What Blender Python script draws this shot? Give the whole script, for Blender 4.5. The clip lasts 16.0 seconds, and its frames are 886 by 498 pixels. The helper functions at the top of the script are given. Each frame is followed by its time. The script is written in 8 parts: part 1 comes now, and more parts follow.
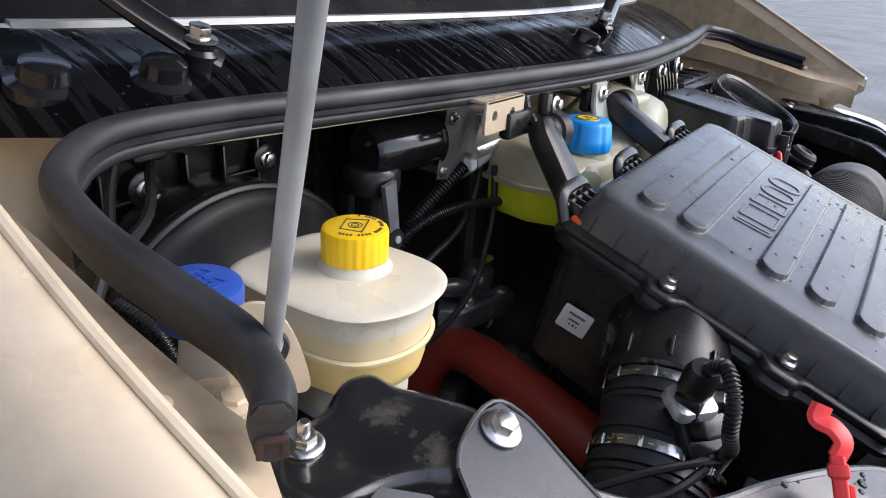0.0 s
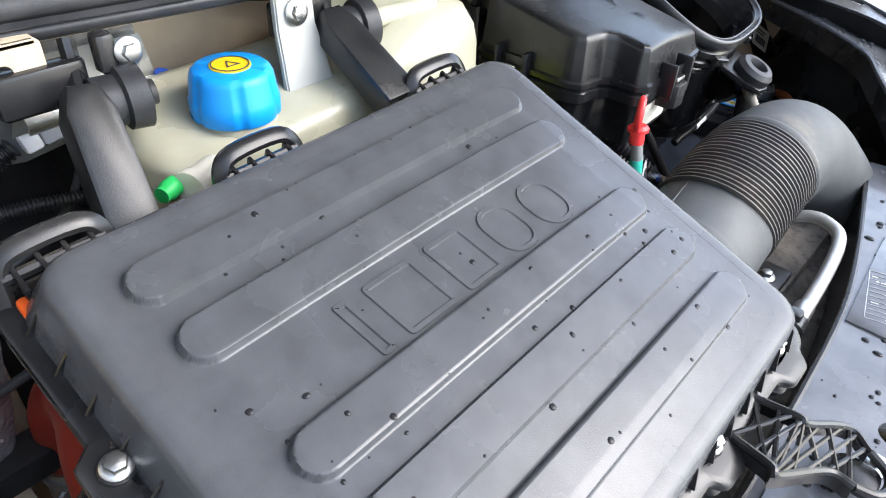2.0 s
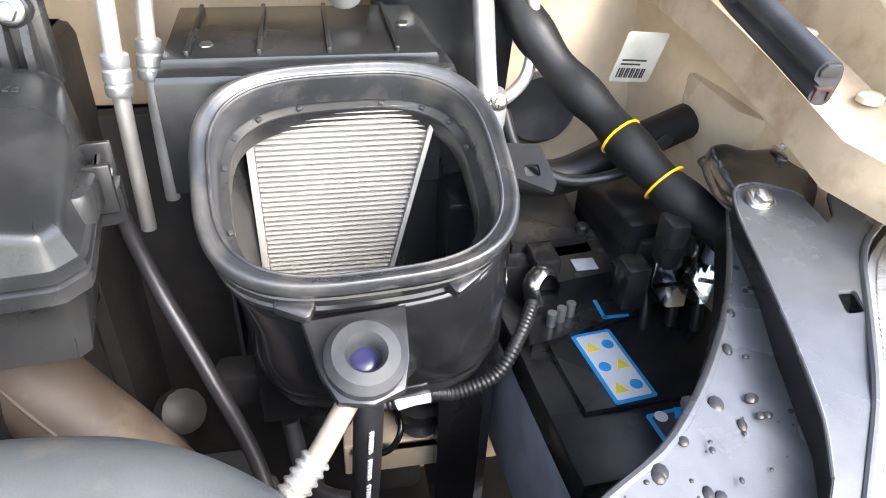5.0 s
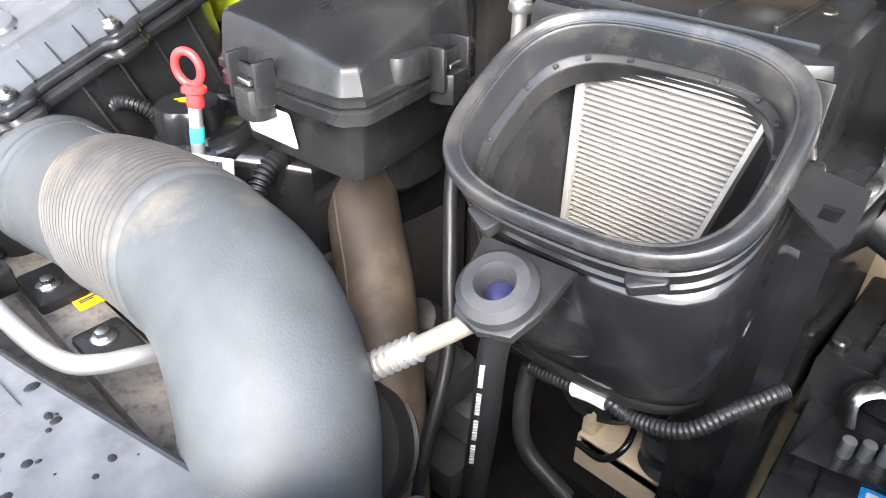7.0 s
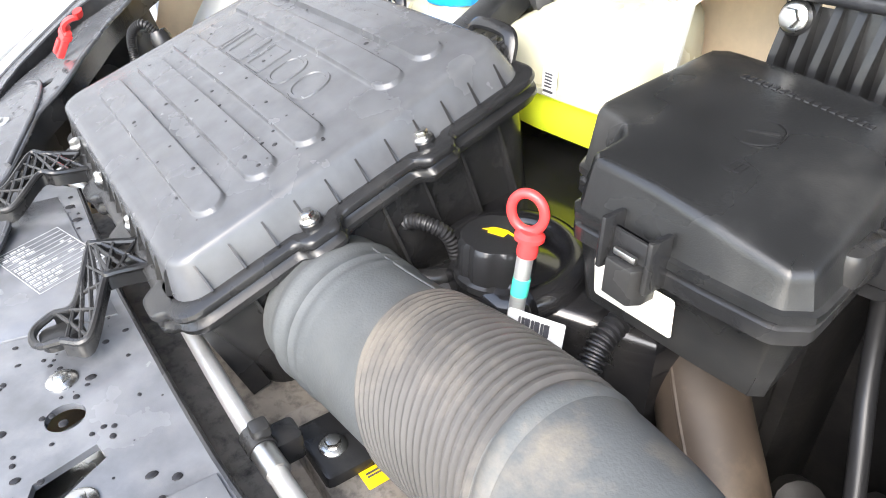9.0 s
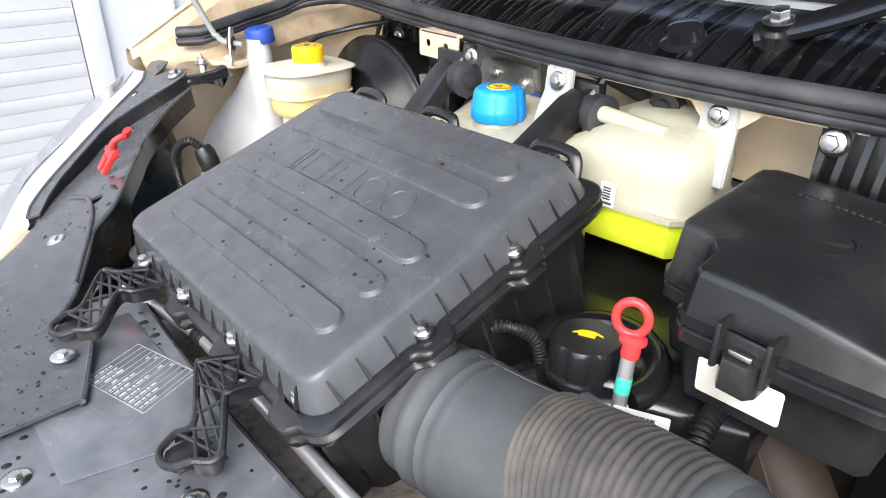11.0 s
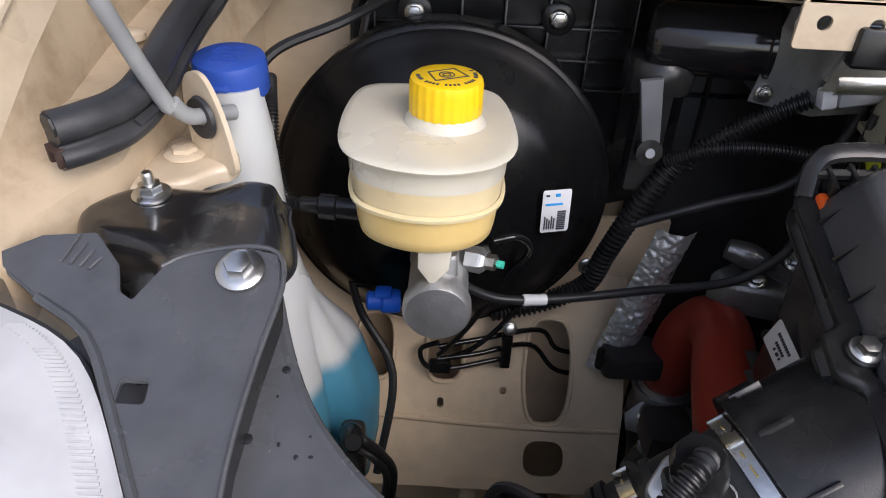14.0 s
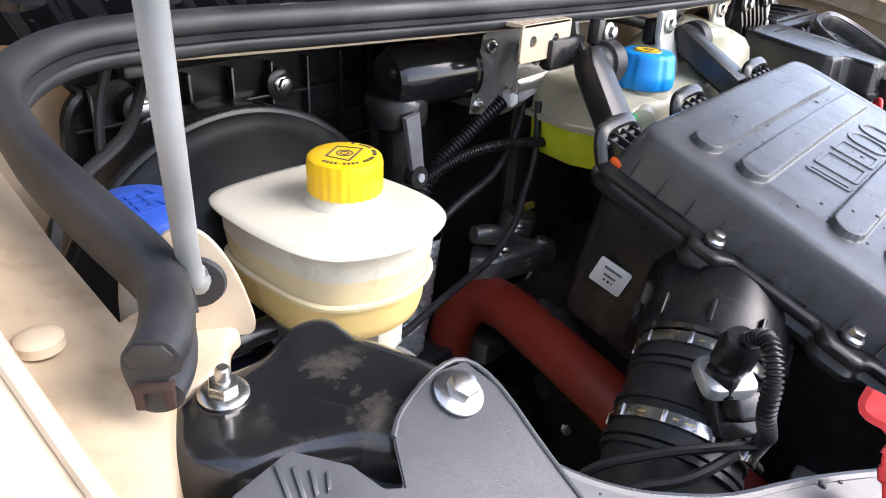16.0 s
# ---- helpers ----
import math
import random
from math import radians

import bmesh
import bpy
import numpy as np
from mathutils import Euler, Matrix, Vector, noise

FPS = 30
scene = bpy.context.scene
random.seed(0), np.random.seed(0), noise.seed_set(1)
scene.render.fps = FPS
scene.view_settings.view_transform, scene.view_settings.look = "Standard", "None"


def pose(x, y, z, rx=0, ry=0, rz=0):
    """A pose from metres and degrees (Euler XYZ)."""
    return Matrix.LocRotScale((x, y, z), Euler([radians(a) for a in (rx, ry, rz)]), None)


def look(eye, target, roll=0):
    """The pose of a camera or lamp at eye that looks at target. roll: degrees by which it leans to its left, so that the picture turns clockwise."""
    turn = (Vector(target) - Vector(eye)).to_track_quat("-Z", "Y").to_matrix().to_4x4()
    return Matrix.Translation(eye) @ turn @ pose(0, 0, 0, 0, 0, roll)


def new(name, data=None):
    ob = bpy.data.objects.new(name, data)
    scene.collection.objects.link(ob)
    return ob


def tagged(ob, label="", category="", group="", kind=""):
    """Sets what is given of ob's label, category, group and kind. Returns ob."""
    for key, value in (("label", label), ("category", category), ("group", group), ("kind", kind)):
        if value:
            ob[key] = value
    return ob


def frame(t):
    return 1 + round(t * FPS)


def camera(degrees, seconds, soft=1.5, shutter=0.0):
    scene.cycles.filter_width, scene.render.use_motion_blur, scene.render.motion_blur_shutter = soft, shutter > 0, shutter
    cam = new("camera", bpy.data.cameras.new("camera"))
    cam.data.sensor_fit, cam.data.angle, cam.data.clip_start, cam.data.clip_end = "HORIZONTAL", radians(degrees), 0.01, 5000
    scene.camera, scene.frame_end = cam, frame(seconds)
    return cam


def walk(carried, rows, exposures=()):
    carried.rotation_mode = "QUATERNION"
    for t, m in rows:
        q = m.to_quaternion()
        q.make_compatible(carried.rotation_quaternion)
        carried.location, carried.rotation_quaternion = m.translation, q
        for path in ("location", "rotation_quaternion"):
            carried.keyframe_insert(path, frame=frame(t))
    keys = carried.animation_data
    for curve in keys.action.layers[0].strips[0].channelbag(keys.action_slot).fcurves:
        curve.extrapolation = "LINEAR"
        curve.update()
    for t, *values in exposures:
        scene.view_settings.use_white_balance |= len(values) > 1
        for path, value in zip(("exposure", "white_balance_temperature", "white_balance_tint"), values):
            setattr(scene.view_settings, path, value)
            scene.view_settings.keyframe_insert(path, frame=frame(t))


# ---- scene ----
cam = camera(65.8, 16.0, soft=1.0)
PATH = [
    (0, (0.013, -0.007, 1.445), (1.54, 1.009, 0.647), 3.9),
    (0.5, (0.067, -0.072, 1.457), (1.592, 0.833, 0.531), 3.7),
    (1, (0.197, -0.089, 1.454), (1.663, 0.767, 0.395), 4.2),
    (1.5, (0.385, -0.08, 1.473), (1.73, 0.835, 0.31), 4.2),
    (2, (0.562, -0.109, 1.474), (1.784, 0.901, 0.255), 3.6),
    (2.5, (0.744, -0.17, 1.475), (1.832, 1.01, 0.281), 2.4),
    (3, (0.877, -0.187, 1.465), (1.804, 1.136, 0.286), 2.1),
    (3.5, (1.045, -0.15, 1.442), (1.816, 1.287, 0.284), 1.9),
    (4, (1.194, -0.172, 1.431), (1.889, 1.31, 0.282), 2.4),
    (4.2, (1.255, -0.192, 1.435), (1.924, 1.305, 0.289), 2.7),
    (6.3, (1.733, -0.112, 1.399), (1.023, 1.355, 0.24), 0.3),
    (6.5, (1.737, -0.111, 1.392), (0.872, 1.272, 0.234), 0.2),
    (7, (1.723, -0.117, 1.388), (0.604, 1.071, 0.233), 0.1),
    (7.5, (1.696, -0.11, 1.388), (0.435, 0.947, 0.252), -0.1),
    (8, (1.597, -0.122, 1.385), (0.259, 0.841, 0.252), -0.1),
    (8.5, (1.499, -0.129, 1.392), (0.136, 0.804, 0.264), -0.5),
    (8.7, (1.476, -0.131, 1.405), (0.11, 0.792, 0.273), -0.8),
    (10.8, (1.49, -0.224, 1.466), (0.117, 0.902, 0.547), -0.1),
    (11, (1.42, -0.258, 1.47), (0.062, 0.887, 0.55), 0.1),
    (11.5, (1.228, -0.309, 1.469), (-0.071, 0.9, 0.547), 0.1),
    (12, (1.026, -0.258, 1.444), (-0.221, 1.001, 0.516), 0.1),
    (12.5, (0.818, -0.256, 1.462), (-0.329, 1.083, 0.519), 0.1),
    (13, (0.613, -0.311, 1.462), (-0.26, 1.219, 0.513), 1.1),
    (13.5, (0.489, -0.226, 1.42), (0.015, 1.419, 0.386), 1.8),
    (14, (0.388, -0.146, 1.412), (0.378, 1.517, 0.303), 2.8),
    (14.5, (0.29, -0.092, 1.415), (0.75, 1.491, 0.284), 3.6),
    (15, (0.224, -0.049, 1.412), (1.033, 1.393, 0.286), 3.9),
    (15.5, (0.157, -0.011, 1.396), (1.266, 1.237, 0.294), 4.0),
    (16, (0.094, -0.023, 1.413), (1.428, 1.134, 0.475), 3.5),
]
walk(cam, [(t, look(eye, target, roll)) for t, eye, target, roll in PATH],
     exposures=[(0, .4, 6400, 15), (.5, .7, 6400, 16), (1, 1.0, 6400, 15), (2, 1.3, 6400, 10), (3, 1.3, 6500, 10), (3.5, 1.65, 6600, 10), (4, 2.35, 6650, 11), (6.5, 2.45, 6700, 11), (7, 2.35, 6700, 11), (8.5, 2.05, 6800, 10),
                (11, 1.15, 6600, 12), (11.5, .7, 6600, 13), (12.5, .25, 6850, 14), (13, .1, 6900, 16), (13.5, .1, 6700, 16), (14, .2, 6500, 16), (14.5, .7, 6400, 16), (15, 1.0, 6400, 17), (15.5, 1.08, 6350, 17), (16, 1.12, 6400, 16)])

# ---- world, sun, exposure ----
world = bpy.data.worlds.new("sky")
scene.world = world
world.use_nodes = True
wn = world.node_tree
sky = wn.nodes.new("ShaderNodeTexSky")
sky.sky_type = 'NISHITA'
sky.sun_disc = False
sky.sun_elevation = radians(42)
sky.sun_rotation = radians(142)
sky.dust_density = 1.5
sky.air_density = 1.0
grey = wn.nodes.new("ShaderNodeHueSaturation")
grey.inputs["Saturation"].default_value = 0.75
wn.links.new(sky.outputs[0], grey.inputs["Color"])
wn.links.new(grey.outputs[0], wn.nodes["Background"].inputs["Color"])
wn.nodes["Background"].inputs["Strength"].default_value = 0.30
sun_data = bpy.data.lights.new("sun", 'SUN')
sun_data.energy = 1.2
sun_data.angle = radians(40)
sun_data.color = (1.0, 0.985, 0.97)
sun = new("sun", sun_data)
sun.matrix_world = look((4.5, -5.0, 6.0), (0.9, 0.2, 1.0))


# ---- materials ----
def mat(name, color, rough=0.5, metal=0.0, var=0.25, scale=18.0, bump=0.0, bscale=300.0, dirt=None, dirt_amt=0.0,
        dirt_scale=9.0, dirt_at=None, coat=0.0, trans=0.0, sss=0.0, spec=0.5, ior=1.45, rand=0.0, rough_var=0.12):
    """A surface with colour and gloss that vary at two scales, fine relief, and a layer of dust or stain."""
    m = bpy.data.materials.new(name)
    m.use_nodes = True
    nt = m.node_tree
    b = nt.nodes["Principled BSDF"]
    L = nt.links.new
    tc = nt.nodes.new("ShaderNodeTexCoord")
    n1 = nt.nodes.new("ShaderNodeTexNoise")
    n1.inputs["Scale"].default_value = scale
    n1.inputs["Detail"].default_value = 6
    L(tc.outputs["Object"], n1.inputs["Vector"])
    ramp = nt.nodes.new("ShaderNodeMapRange")
    ramp.inputs["From Min"].default_value, ramp.inputs["From Max"].default_value = 0.3, 0.7
    ramp.inputs["To Min"].default_value, ramp.inputs["To Max"].default_value = 1 - var, 1 + var
    L(n1.outputs["Fac"], ramp.inputs["Value"])
    mul = nt.nodes.new("ShaderNodeVectorMath")
    mul.operation = 'SCALE'
    mul.inputs[0].default_value = color[:3]
    L(ramp.outputs[0], mul.inputs["Scale"])
    col = mul.outputs[0]
    if rand:
        oi = nt.nodes.new("ShaderNodeObjectInfo")
        mr = nt.nodes.new("ShaderNodeMapRange")
        mr.inputs["To Min"].default_value, mr.inputs["To Max"].default_value = 1 - rand, 1 + rand
        L(oi.outputs["Random"], mr.inputs["Value"])
        m2 = nt.nodes.new("ShaderNodeVectorMath")
        m2.operation = 'SCALE'
        L(col, m2.inputs[0])
        L(mr.outputs[0], m2.inputs["Scale"])
        col = m2.outputs[0]
    rmap = nt.nodes.new("ShaderNodeMapRange")
    rmap.inputs["From Min"].default_value, rmap.inputs["From Max"].default_value = 0.3, 0.7
    rmap.inputs["To Min"].default_value, rmap.inputs["To Max"].default_value = max(0.02, rough - rough_var), min(1, rough + rough_var)
    n2 = nt.nodes.new("ShaderNodeTexNoise")
    n2.inputs["Scale"].default_value = scale * 0.45
    n2.inputs["Detail"].default_value = 5
    L(tc.outputs["Object"], n2.inputs["Vector"])
    L(n2.outputs["Fac"], rmap.inputs["Value"])
    rough_out = rmap.outputs[0]
    if dirt:
        n3 = nt.nodes.new("ShaderNodeTexNoise")
        n3.inputs["Scale"].default_value = dirt_scale
        n3.inputs["Detail"].default_value = 8
        n3.inputs["Roughness"].default_value = 0.65
        L(tc.outputs["Object"], n3.inputs["Vector"])
        dm = nt.nodes.new("ShaderNodeMapRange")
        dm.inputs["From Min"].default_value, dm.inputs["From Max"].default_value = 0.48, 0.72
        dm.inputs["To Max"].default_value = dirt_amt
        L(n3.outputs["Fac"], dm.inputs["Value"])
        fac = dm.outputs[0]
        if dirt_at:
            ds = nt.nodes.new("ShaderNodeVectorMath")
            ds.operation = 'DISTANCE'
            L(tc.outputs["Object"], ds.inputs[0])
            ds.inputs[1].default_value = dirt_at[:3]
            fade = nt.nodes.new("ShaderNodeMapRange")
            fade.inputs["From Min"].default_value, fade.inputs["From Max"].default_value = dirt_at[3] * 0.3, dirt_at[3]
            fade.inputs["To Min"].default_value, fade.inputs["To Max"].default_value = 1.0, 0.06
            L(ds.outputs["Value"], fade.inputs["Value"])
            mu = nt.nodes.new("ShaderNodeMath")
            mu.operation = 'MULTIPLY'
            L(fac, mu.inputs[0])
            L(fade.outputs[0], mu.inputs[1])
            fac = mu.outputs[0]
        mix = nt.nodes.new("ShaderNodeMix")
        mix.data_type = 'RGBA'
        L(fac, mix.inputs[0])
        L(col, mix.inputs[6])
        mix.inputs[7].default_value = (*dirt[:3], 1)
        col = mix.outputs[2]
    L(col, b.inputs["Base Color"])
    L(rough_out, b.inputs["Roughness"])
    b.inputs["Metallic"].default_value = metal
    b.inputs["Coat Weight"].default_value = coat
    b.inputs["Coat Roughness"].default_value = 0.08
    b.inputs["Transmission Weight"].default_value = trans
    b.inputs["IOR"].default_value = ior
    b.inputs["Specular IOR Level"].default_value = spec
    if sss:
        b.inputs["Subsurface Weight"].default_value = sss
        b.inputs["Subsurface Radius"].default_value = (0.02, 0.018, 0.012)
        b.inputs["Subsurface Scale"].default_value = 0.6
    if bump:
        n4 = nt.nodes.new("ShaderNodeTexNoise")
        n4.inputs["Scale"].default_value = bscale
        n4.inputs["Detail"].default_value = 3
        L(tc.outputs["Object"], n4.inputs["Vector"])
        bp = nt.nodes.new("ShaderNodeBump")
        bp.inputs["Strength"].default_value = bump
        bp.inputs["Distance"].default_value = 0.0008
        L(n4.outputs["Fac"], bp.inputs["Height"])
        L(bp.outputs[0], b.inputs["Normal"])
    return m


def clear_lens():
    m = bpy.data.materials.new("clear_lamp_lens")
    m.use_nodes = True
    nt = m.node_tree
    nt.nodes.clear()
    out = nt.nodes.new("ShaderNodeOutputMaterial")
    mx = nt.nodes.new("ShaderNodeMixShader")
    fr = nt.nodes.new("ShaderNodeFresnel")
    fr.inputs["IOR"].default_value = 1.42
    tr = nt.nodes.new("ShaderNodeBsdfTransparent")
    tr.inputs["Color"].default_value = (0.93, 0.94, 0.95, 1)
    gl = nt.nodes.new("ShaderNodeBsdfGlossy")
    gl.inputs["Roughness"].default_value = 0.05
    gl.inputs["Color"].default_value = (1, 1, 1, 1)
    nt.links.new(fr.outputs[0], mx.inputs[0])
    nt.links.new(tr.outputs[0], mx.inputs[1])
    nt.links.new(gl.outputs[0], mx.inputs[2])
    nt.links.new(mx.outputs[0], out.inputs["Surface"])
    return m


CLEAR = clear_lens()
BLACK = mat("black_moulded_plastic", (0.016, 0.0162, 0.017), 0.25, bump=0.12, bscale=900, dirt=(0.06, 0.057, 0.05), dirt_amt=0.4, rough_var=0.08)
COVER = mat("grey_black_cover_plastic", (0.074, 0.077, 0.083), 0.25, bump=0.13, bscale=1100, scale=45, var=0.14, dirt=(0.12, 0.118, 0.11), dirt_amt=0.16, dirt_scale=30, rough_var=0.05)
# wet cover plastic, base paler than COVER to paint in the sky's reflection
WETSHEEN = mat("wet_sky_sheen_front_panel", (0.115, 0.12, 0.13), 0.2, bump=0.1, bscale=1100, scale=30, coat=0.4, dirt=(0.19, 0.19, 0.19), dirt_amt=0.4, dirt_scale=26, rough_var=0.1)
LIDPL = mat("satin_grey_black_plastic", (0.015, 0.0155, 0.016), 0.30, bump=0.15, bscale=900, dirt=(0.07, 0.068, 0.062), dirt_amt=0.4)
FELT = mat("black_insulation_felt", (0.018, 0.018, 0.018), 0.9, bump=0.8, bscale=250)
SATIN = mat("satin_black_paint", (0.009, 0.009, 0.010), 0.22, coat=0.35, dirt=(0.05, 0.047, 0.042), dirt_amt=0.35)
GLOSS = mat("wet_gloss_black_panel", (0.012, 0.0125, 0.014), 0.16, coat=0.6, rough_var=0.1)
RUBBER = mat("black_rubber", (0.027, 0.028, 0.031), 0.44, bump=0.2, bscale=500, dirt=(0.11, 0.105, 0.10), dirt_amt=0.4)
SHELF = mat("dust_covered_shelf", (0.19, 0.17, 0.145), 0.8, var=0.3, scale=25, bump=0.4, bscale=300, dirt=(0.035, 0.033, 0.03), dirt_amt=0.9, dirt_scale=75)
HOSE = mat("dusty_intake_rubber", (0.066, 0.071, 0.073), 0.58, bump=0.35, bscale=500, scale=26, var=0.16, dirt=(0.22, 0.185, 0.14), dirt_amt=1.0, dirt_scale=9, dirt_at=(0.065, 0.03, 0.205, 0.15))
CORR = mat("black_corrugated_conduit", (0.016, 0.016, 0.017), 0.4)
DARK = mat("oily_dark_casting", (0.030, 0.029, 0.029), 0.5, bump=0.5, bscale=160, dirt=(0.06, 0.055, 0.05), dirt_amt=0.7, dirt_scale=20)
CREAM = mat("cream_body_paint", (0.63, 0.52, 0.375), 0.32, coat=0.35, var=0.06, dirt=(0.36, 0.26, 0.16), dirt_amt=0.5, dirt_scale=16)
# body cream for the deep bay, its base lightened to offset the shade there
CREAMLIFT = mat("brightened_underbonnet_cream", (0.78, 0.63, 0.44), 0.42, var=0.08, dirt=(0.42, 0.33, 0.23), dirt_amt=0.4, dirt_scale=10, bump=0.2, bscale=200)
ZINC = mat("zinc_plated_steel", (0.62, 0.62, 0.60), 0.3, metal=1.0, bump=0.2, dirt=(0.42, 0.37, 0.28), dirt_amt=0.5, dirt_scale=60)
ALU = mat("cast_aluminium", (0.50, 0.51, 0.51), 0.42, metal=0.85, bump=0.6, bscale=400, dirt=(0.3, 0.29, 0.27), dirt_amt=0.5, dirt_scale=30)
DULLALU = mat("dull_grey_casting", (0.30, 0.30, 0.30), 0.38, metal=0.8, bump=0.5, bscale=400, dirt=(0.05, 0.048, 0.045), dirt_amt=0.6, dirt_scale=30)
PIPEALU = mat("pale_aluminium_tube", (0.72, 0.72, 0.70), 0.38, metal=0.8, dirt=(0.4, 0.36, 0.3), dirt_amt=0.5)
FOIL = mat("crinkled_foil_shield", (0.66, 0.66, 0.65), 0.32, metal=0.6, bump=0.9, bscale=420)
TANK = mat("milky_tank_plastic", (0.43, 0.42, 0.315), 0.33, sss=0.3, var=0.1, dirt=(0.40, 0.37, 0.25), dirt_amt=0.5, dirt_scale=12)
TAB = mat("pale_hanger_plastic", (0.40, 0.405, 0.375), 0.35, sss=0.2, var=0.08)
COOLANT = mat("yellow_green_coolant_zone", (0.72, 0.82, 0.04), 0.3, sss=0.3, var=0.1)
RESTOP = mat("milky_reservoir_plastic", (0.70, 0.655, 0.53), 0.33, sss=0.35, var=0.06)
RESMID = mat("pale_amber_reservoir_plastic", (0.78, 0.645, 0.38), 0.33, sss=0.35, var=0.08)
RESLOW = mat("amber_reservoir_plastic", (0.82, 0.60, 0.24), 0.33, sss=0.35, var=0.08)
YELLOW = mat("yellow_cap_plastic", (0.95, 0.60, 0.01), 0.38, var=0.06)
BLUE = mat("royal_blue_cap_plastic", (0.025, 0.075, 0.36), 0.4, var=0.08)
SKYBLUE = mat("bright_blue_cap_plastic", (0.01, 0.30, 0.82), 0.35, var=0.06)
RED = mat("red_plastic", (0.80, 0.05, 0.05), 0.38, var=0.06)
REDHOSE = mat("dull_red_silicone_hose", (0.33, 0.036, 0.020), 0.5, var=0.2, dirt=(0.12, 0.05, 0.035), dirt_amt=0.6)
TAN = mat("dusty_brown_duct", (0.060, 0.045, 0.033), 0.55, dirt=(0.17, 0.13, 0.088), dirt_amt=0.8, dirt_scale=9, scale=9, var=0.4)
COPPER = mat("brown_cable_sheath", (0.34, 0.10, 0.035), 0.4)
WHITE = mat("white_paper_label", (0.78, 0.79, 0.80), 0.5, var=0.05)
INK = mat("label_print", (0.05, 0.05, 0.06), 0.6)
BLUEINK = mat("blue_label_print", (0.02, 0.33, 0.75), 0.5)
YELLOWINK = mat("yellow_label_print", (0.9, 0.7, 0.05), 0.5)
GREYPL = mat("grey_connector_plastic", (0.33, 0.35, 0.38), 0.42)
GREYCASE = mat("grey_battery_case", (0.33, 0.35, 0.39), 0.42, dirt=(0.3, 0.29, 0.28), dirt_amt=0.4)
GREEN = mat("green_plastic", (0.03, 0.55, 0.12), 0.4)
TEAL = mat("teal_paint_mark", (0.05, 0.55, 0.40), 0.5)
PLEAT = mat("grey_filter_paper", (0.28, 0.27, 0.25), 0.85, var=0.15, dirt=(0.34, 0.31, 0.26), dirt_amt=0.6, dirt_scale=12)
LENS = mat("clear_polycarbonate", (0.97, 0.98, 0.98), 0.06, trans=1.0, ior=1.25, var=0.0, rough_var=0.03)
CHROME = mat("silvered_reflector", (0.86, 0.87, 0.88), 0.13, metal=1.0, var=0.05)
LAMPGREY = mat("pale_lamp_bezel", (0.76, 0.755, 0.735), 0.2, var=0.12, scale=30)
DROP = mat("water_drop", (0.02, 0.02, 0.022), 0.12, var=0.0, rough_var=0.02, spec=0.22)
TAPE = mat("silver_tape", (0.55, 0.57, 0.58), 0.35, metal=0.6, bump=0.8, bscale=120)


# ---- mesh helpers ----
class Mesh:
    def __init__(self):
        self.v, self.f = [], []

    def add(self, v, f):
        k = len(self.v)
        self.v += [tuple(p) for p in v]
        self.f += [tuple(i + k for i in q) for q in f]
        return self

    def move(self, m):
        self.v = [tuple(m @ Vector(p)) for p in self.v]
        return self

    def warp(self, fn):
        self.v = [tuple(fn(*p)) for p in self.v]
        return self


def loft(rings, caps=(True, True), closed=True):
    """A skin over rings of equal length."""
    n, out = len(rings[0]), Mesh()
    v = [p for r in rings for p in r]
    f = []
    for i in range(len(rings) - 1):
        for j in range(n if closed else n - 1):
            k = (j + 1) % n
            f.append((i * n + j, i * n + k, (i + 1) * n + k, (i + 1) * n + j))
    if caps[0]:
        f.append(tuple(range(n - 1, -1, -1)))
    if caps[1]:
        f.append(tuple((len(rings) - 1) * n + j for j in range(n)))
    return out.add(v, f)


def rrect(x0, y0, x1, y1, r, n=4):
    """A rounded rectangle, anticlockwise."""
    out = []
    for cx, cy, a in ((x1 - r, y0 + r, -90), (x1 - r, y1 - r, 0), (x0 + r, y1 - r, 90), (x0 + r, y0 + r, 180)):
        for i in range(n + 1):
            t = radians(a + 90 * i / n)
            out.append((cx + r * math.cos(t), cy + r * math.sin(t)))
    return out


def circle(r, n=24, cx=0, cy=0):
    return [(cx + r * math.cos(2 * math.pi * i / n), cy + r * math.sin(2 * math.pi * i / n)) for i in range(n)]


def squircle(a, b, n=40, e=2.8):
    s = lambda c: math.copysign(abs(c) ** (2 / e), c)
    return [(a * s(math.cos(2 * math.pi * i / n)), b * s(math.sin(2 * math.pi * i / n))) for i in range(n)]


def offset(o, d):
    """An outline shrunk by d along its corners' bisectors."""
    n, out = len(o), []
    for i in range(n):
        p, q, r = Vector(o[i - 1]), Vector(o[i]), Vector(o[(i + 1) % n])
        a, b = (q - p), (r - q)
        a = a.normalized() if a.length > 1e-9 else b.normalized()
        b = b.normalized() if b.length > 1e-9 else a
        na, nb = Vector((-a.y, a.x)), Vector((-b.y, b.x))
        m = na + nb
        m = m.normalized() if m.length > 1e-6 else na
        k = d / max(0.45, m.dot(na))
        out.append((q.x + m.x * k, q.y + m.y * k))
    return out


def slab(o, z0, z1, r=0.002, taper=0.0, base=False):
    """A plate or block with outline o, with rounded rims above (and below, if base)."""
    rings = []
    if base:
        rings += [[(x, y, z0) for x, y in offset(o, r)], [(x, y, z0 + r) for x, y in o]]
    else:
        rings += [[(x, y, z0) for x, y in o]]
    t = lambda d: offset(o, d)
    rings += [[(x, y, z1 - r) for x, y in t(taper)], [(x, y, z1 - 0.3 * r) for x, y in t(taper + 0.3 * r)], [(x, y, z1) for x, y in t(taper + r)]]
    return loft(rings)


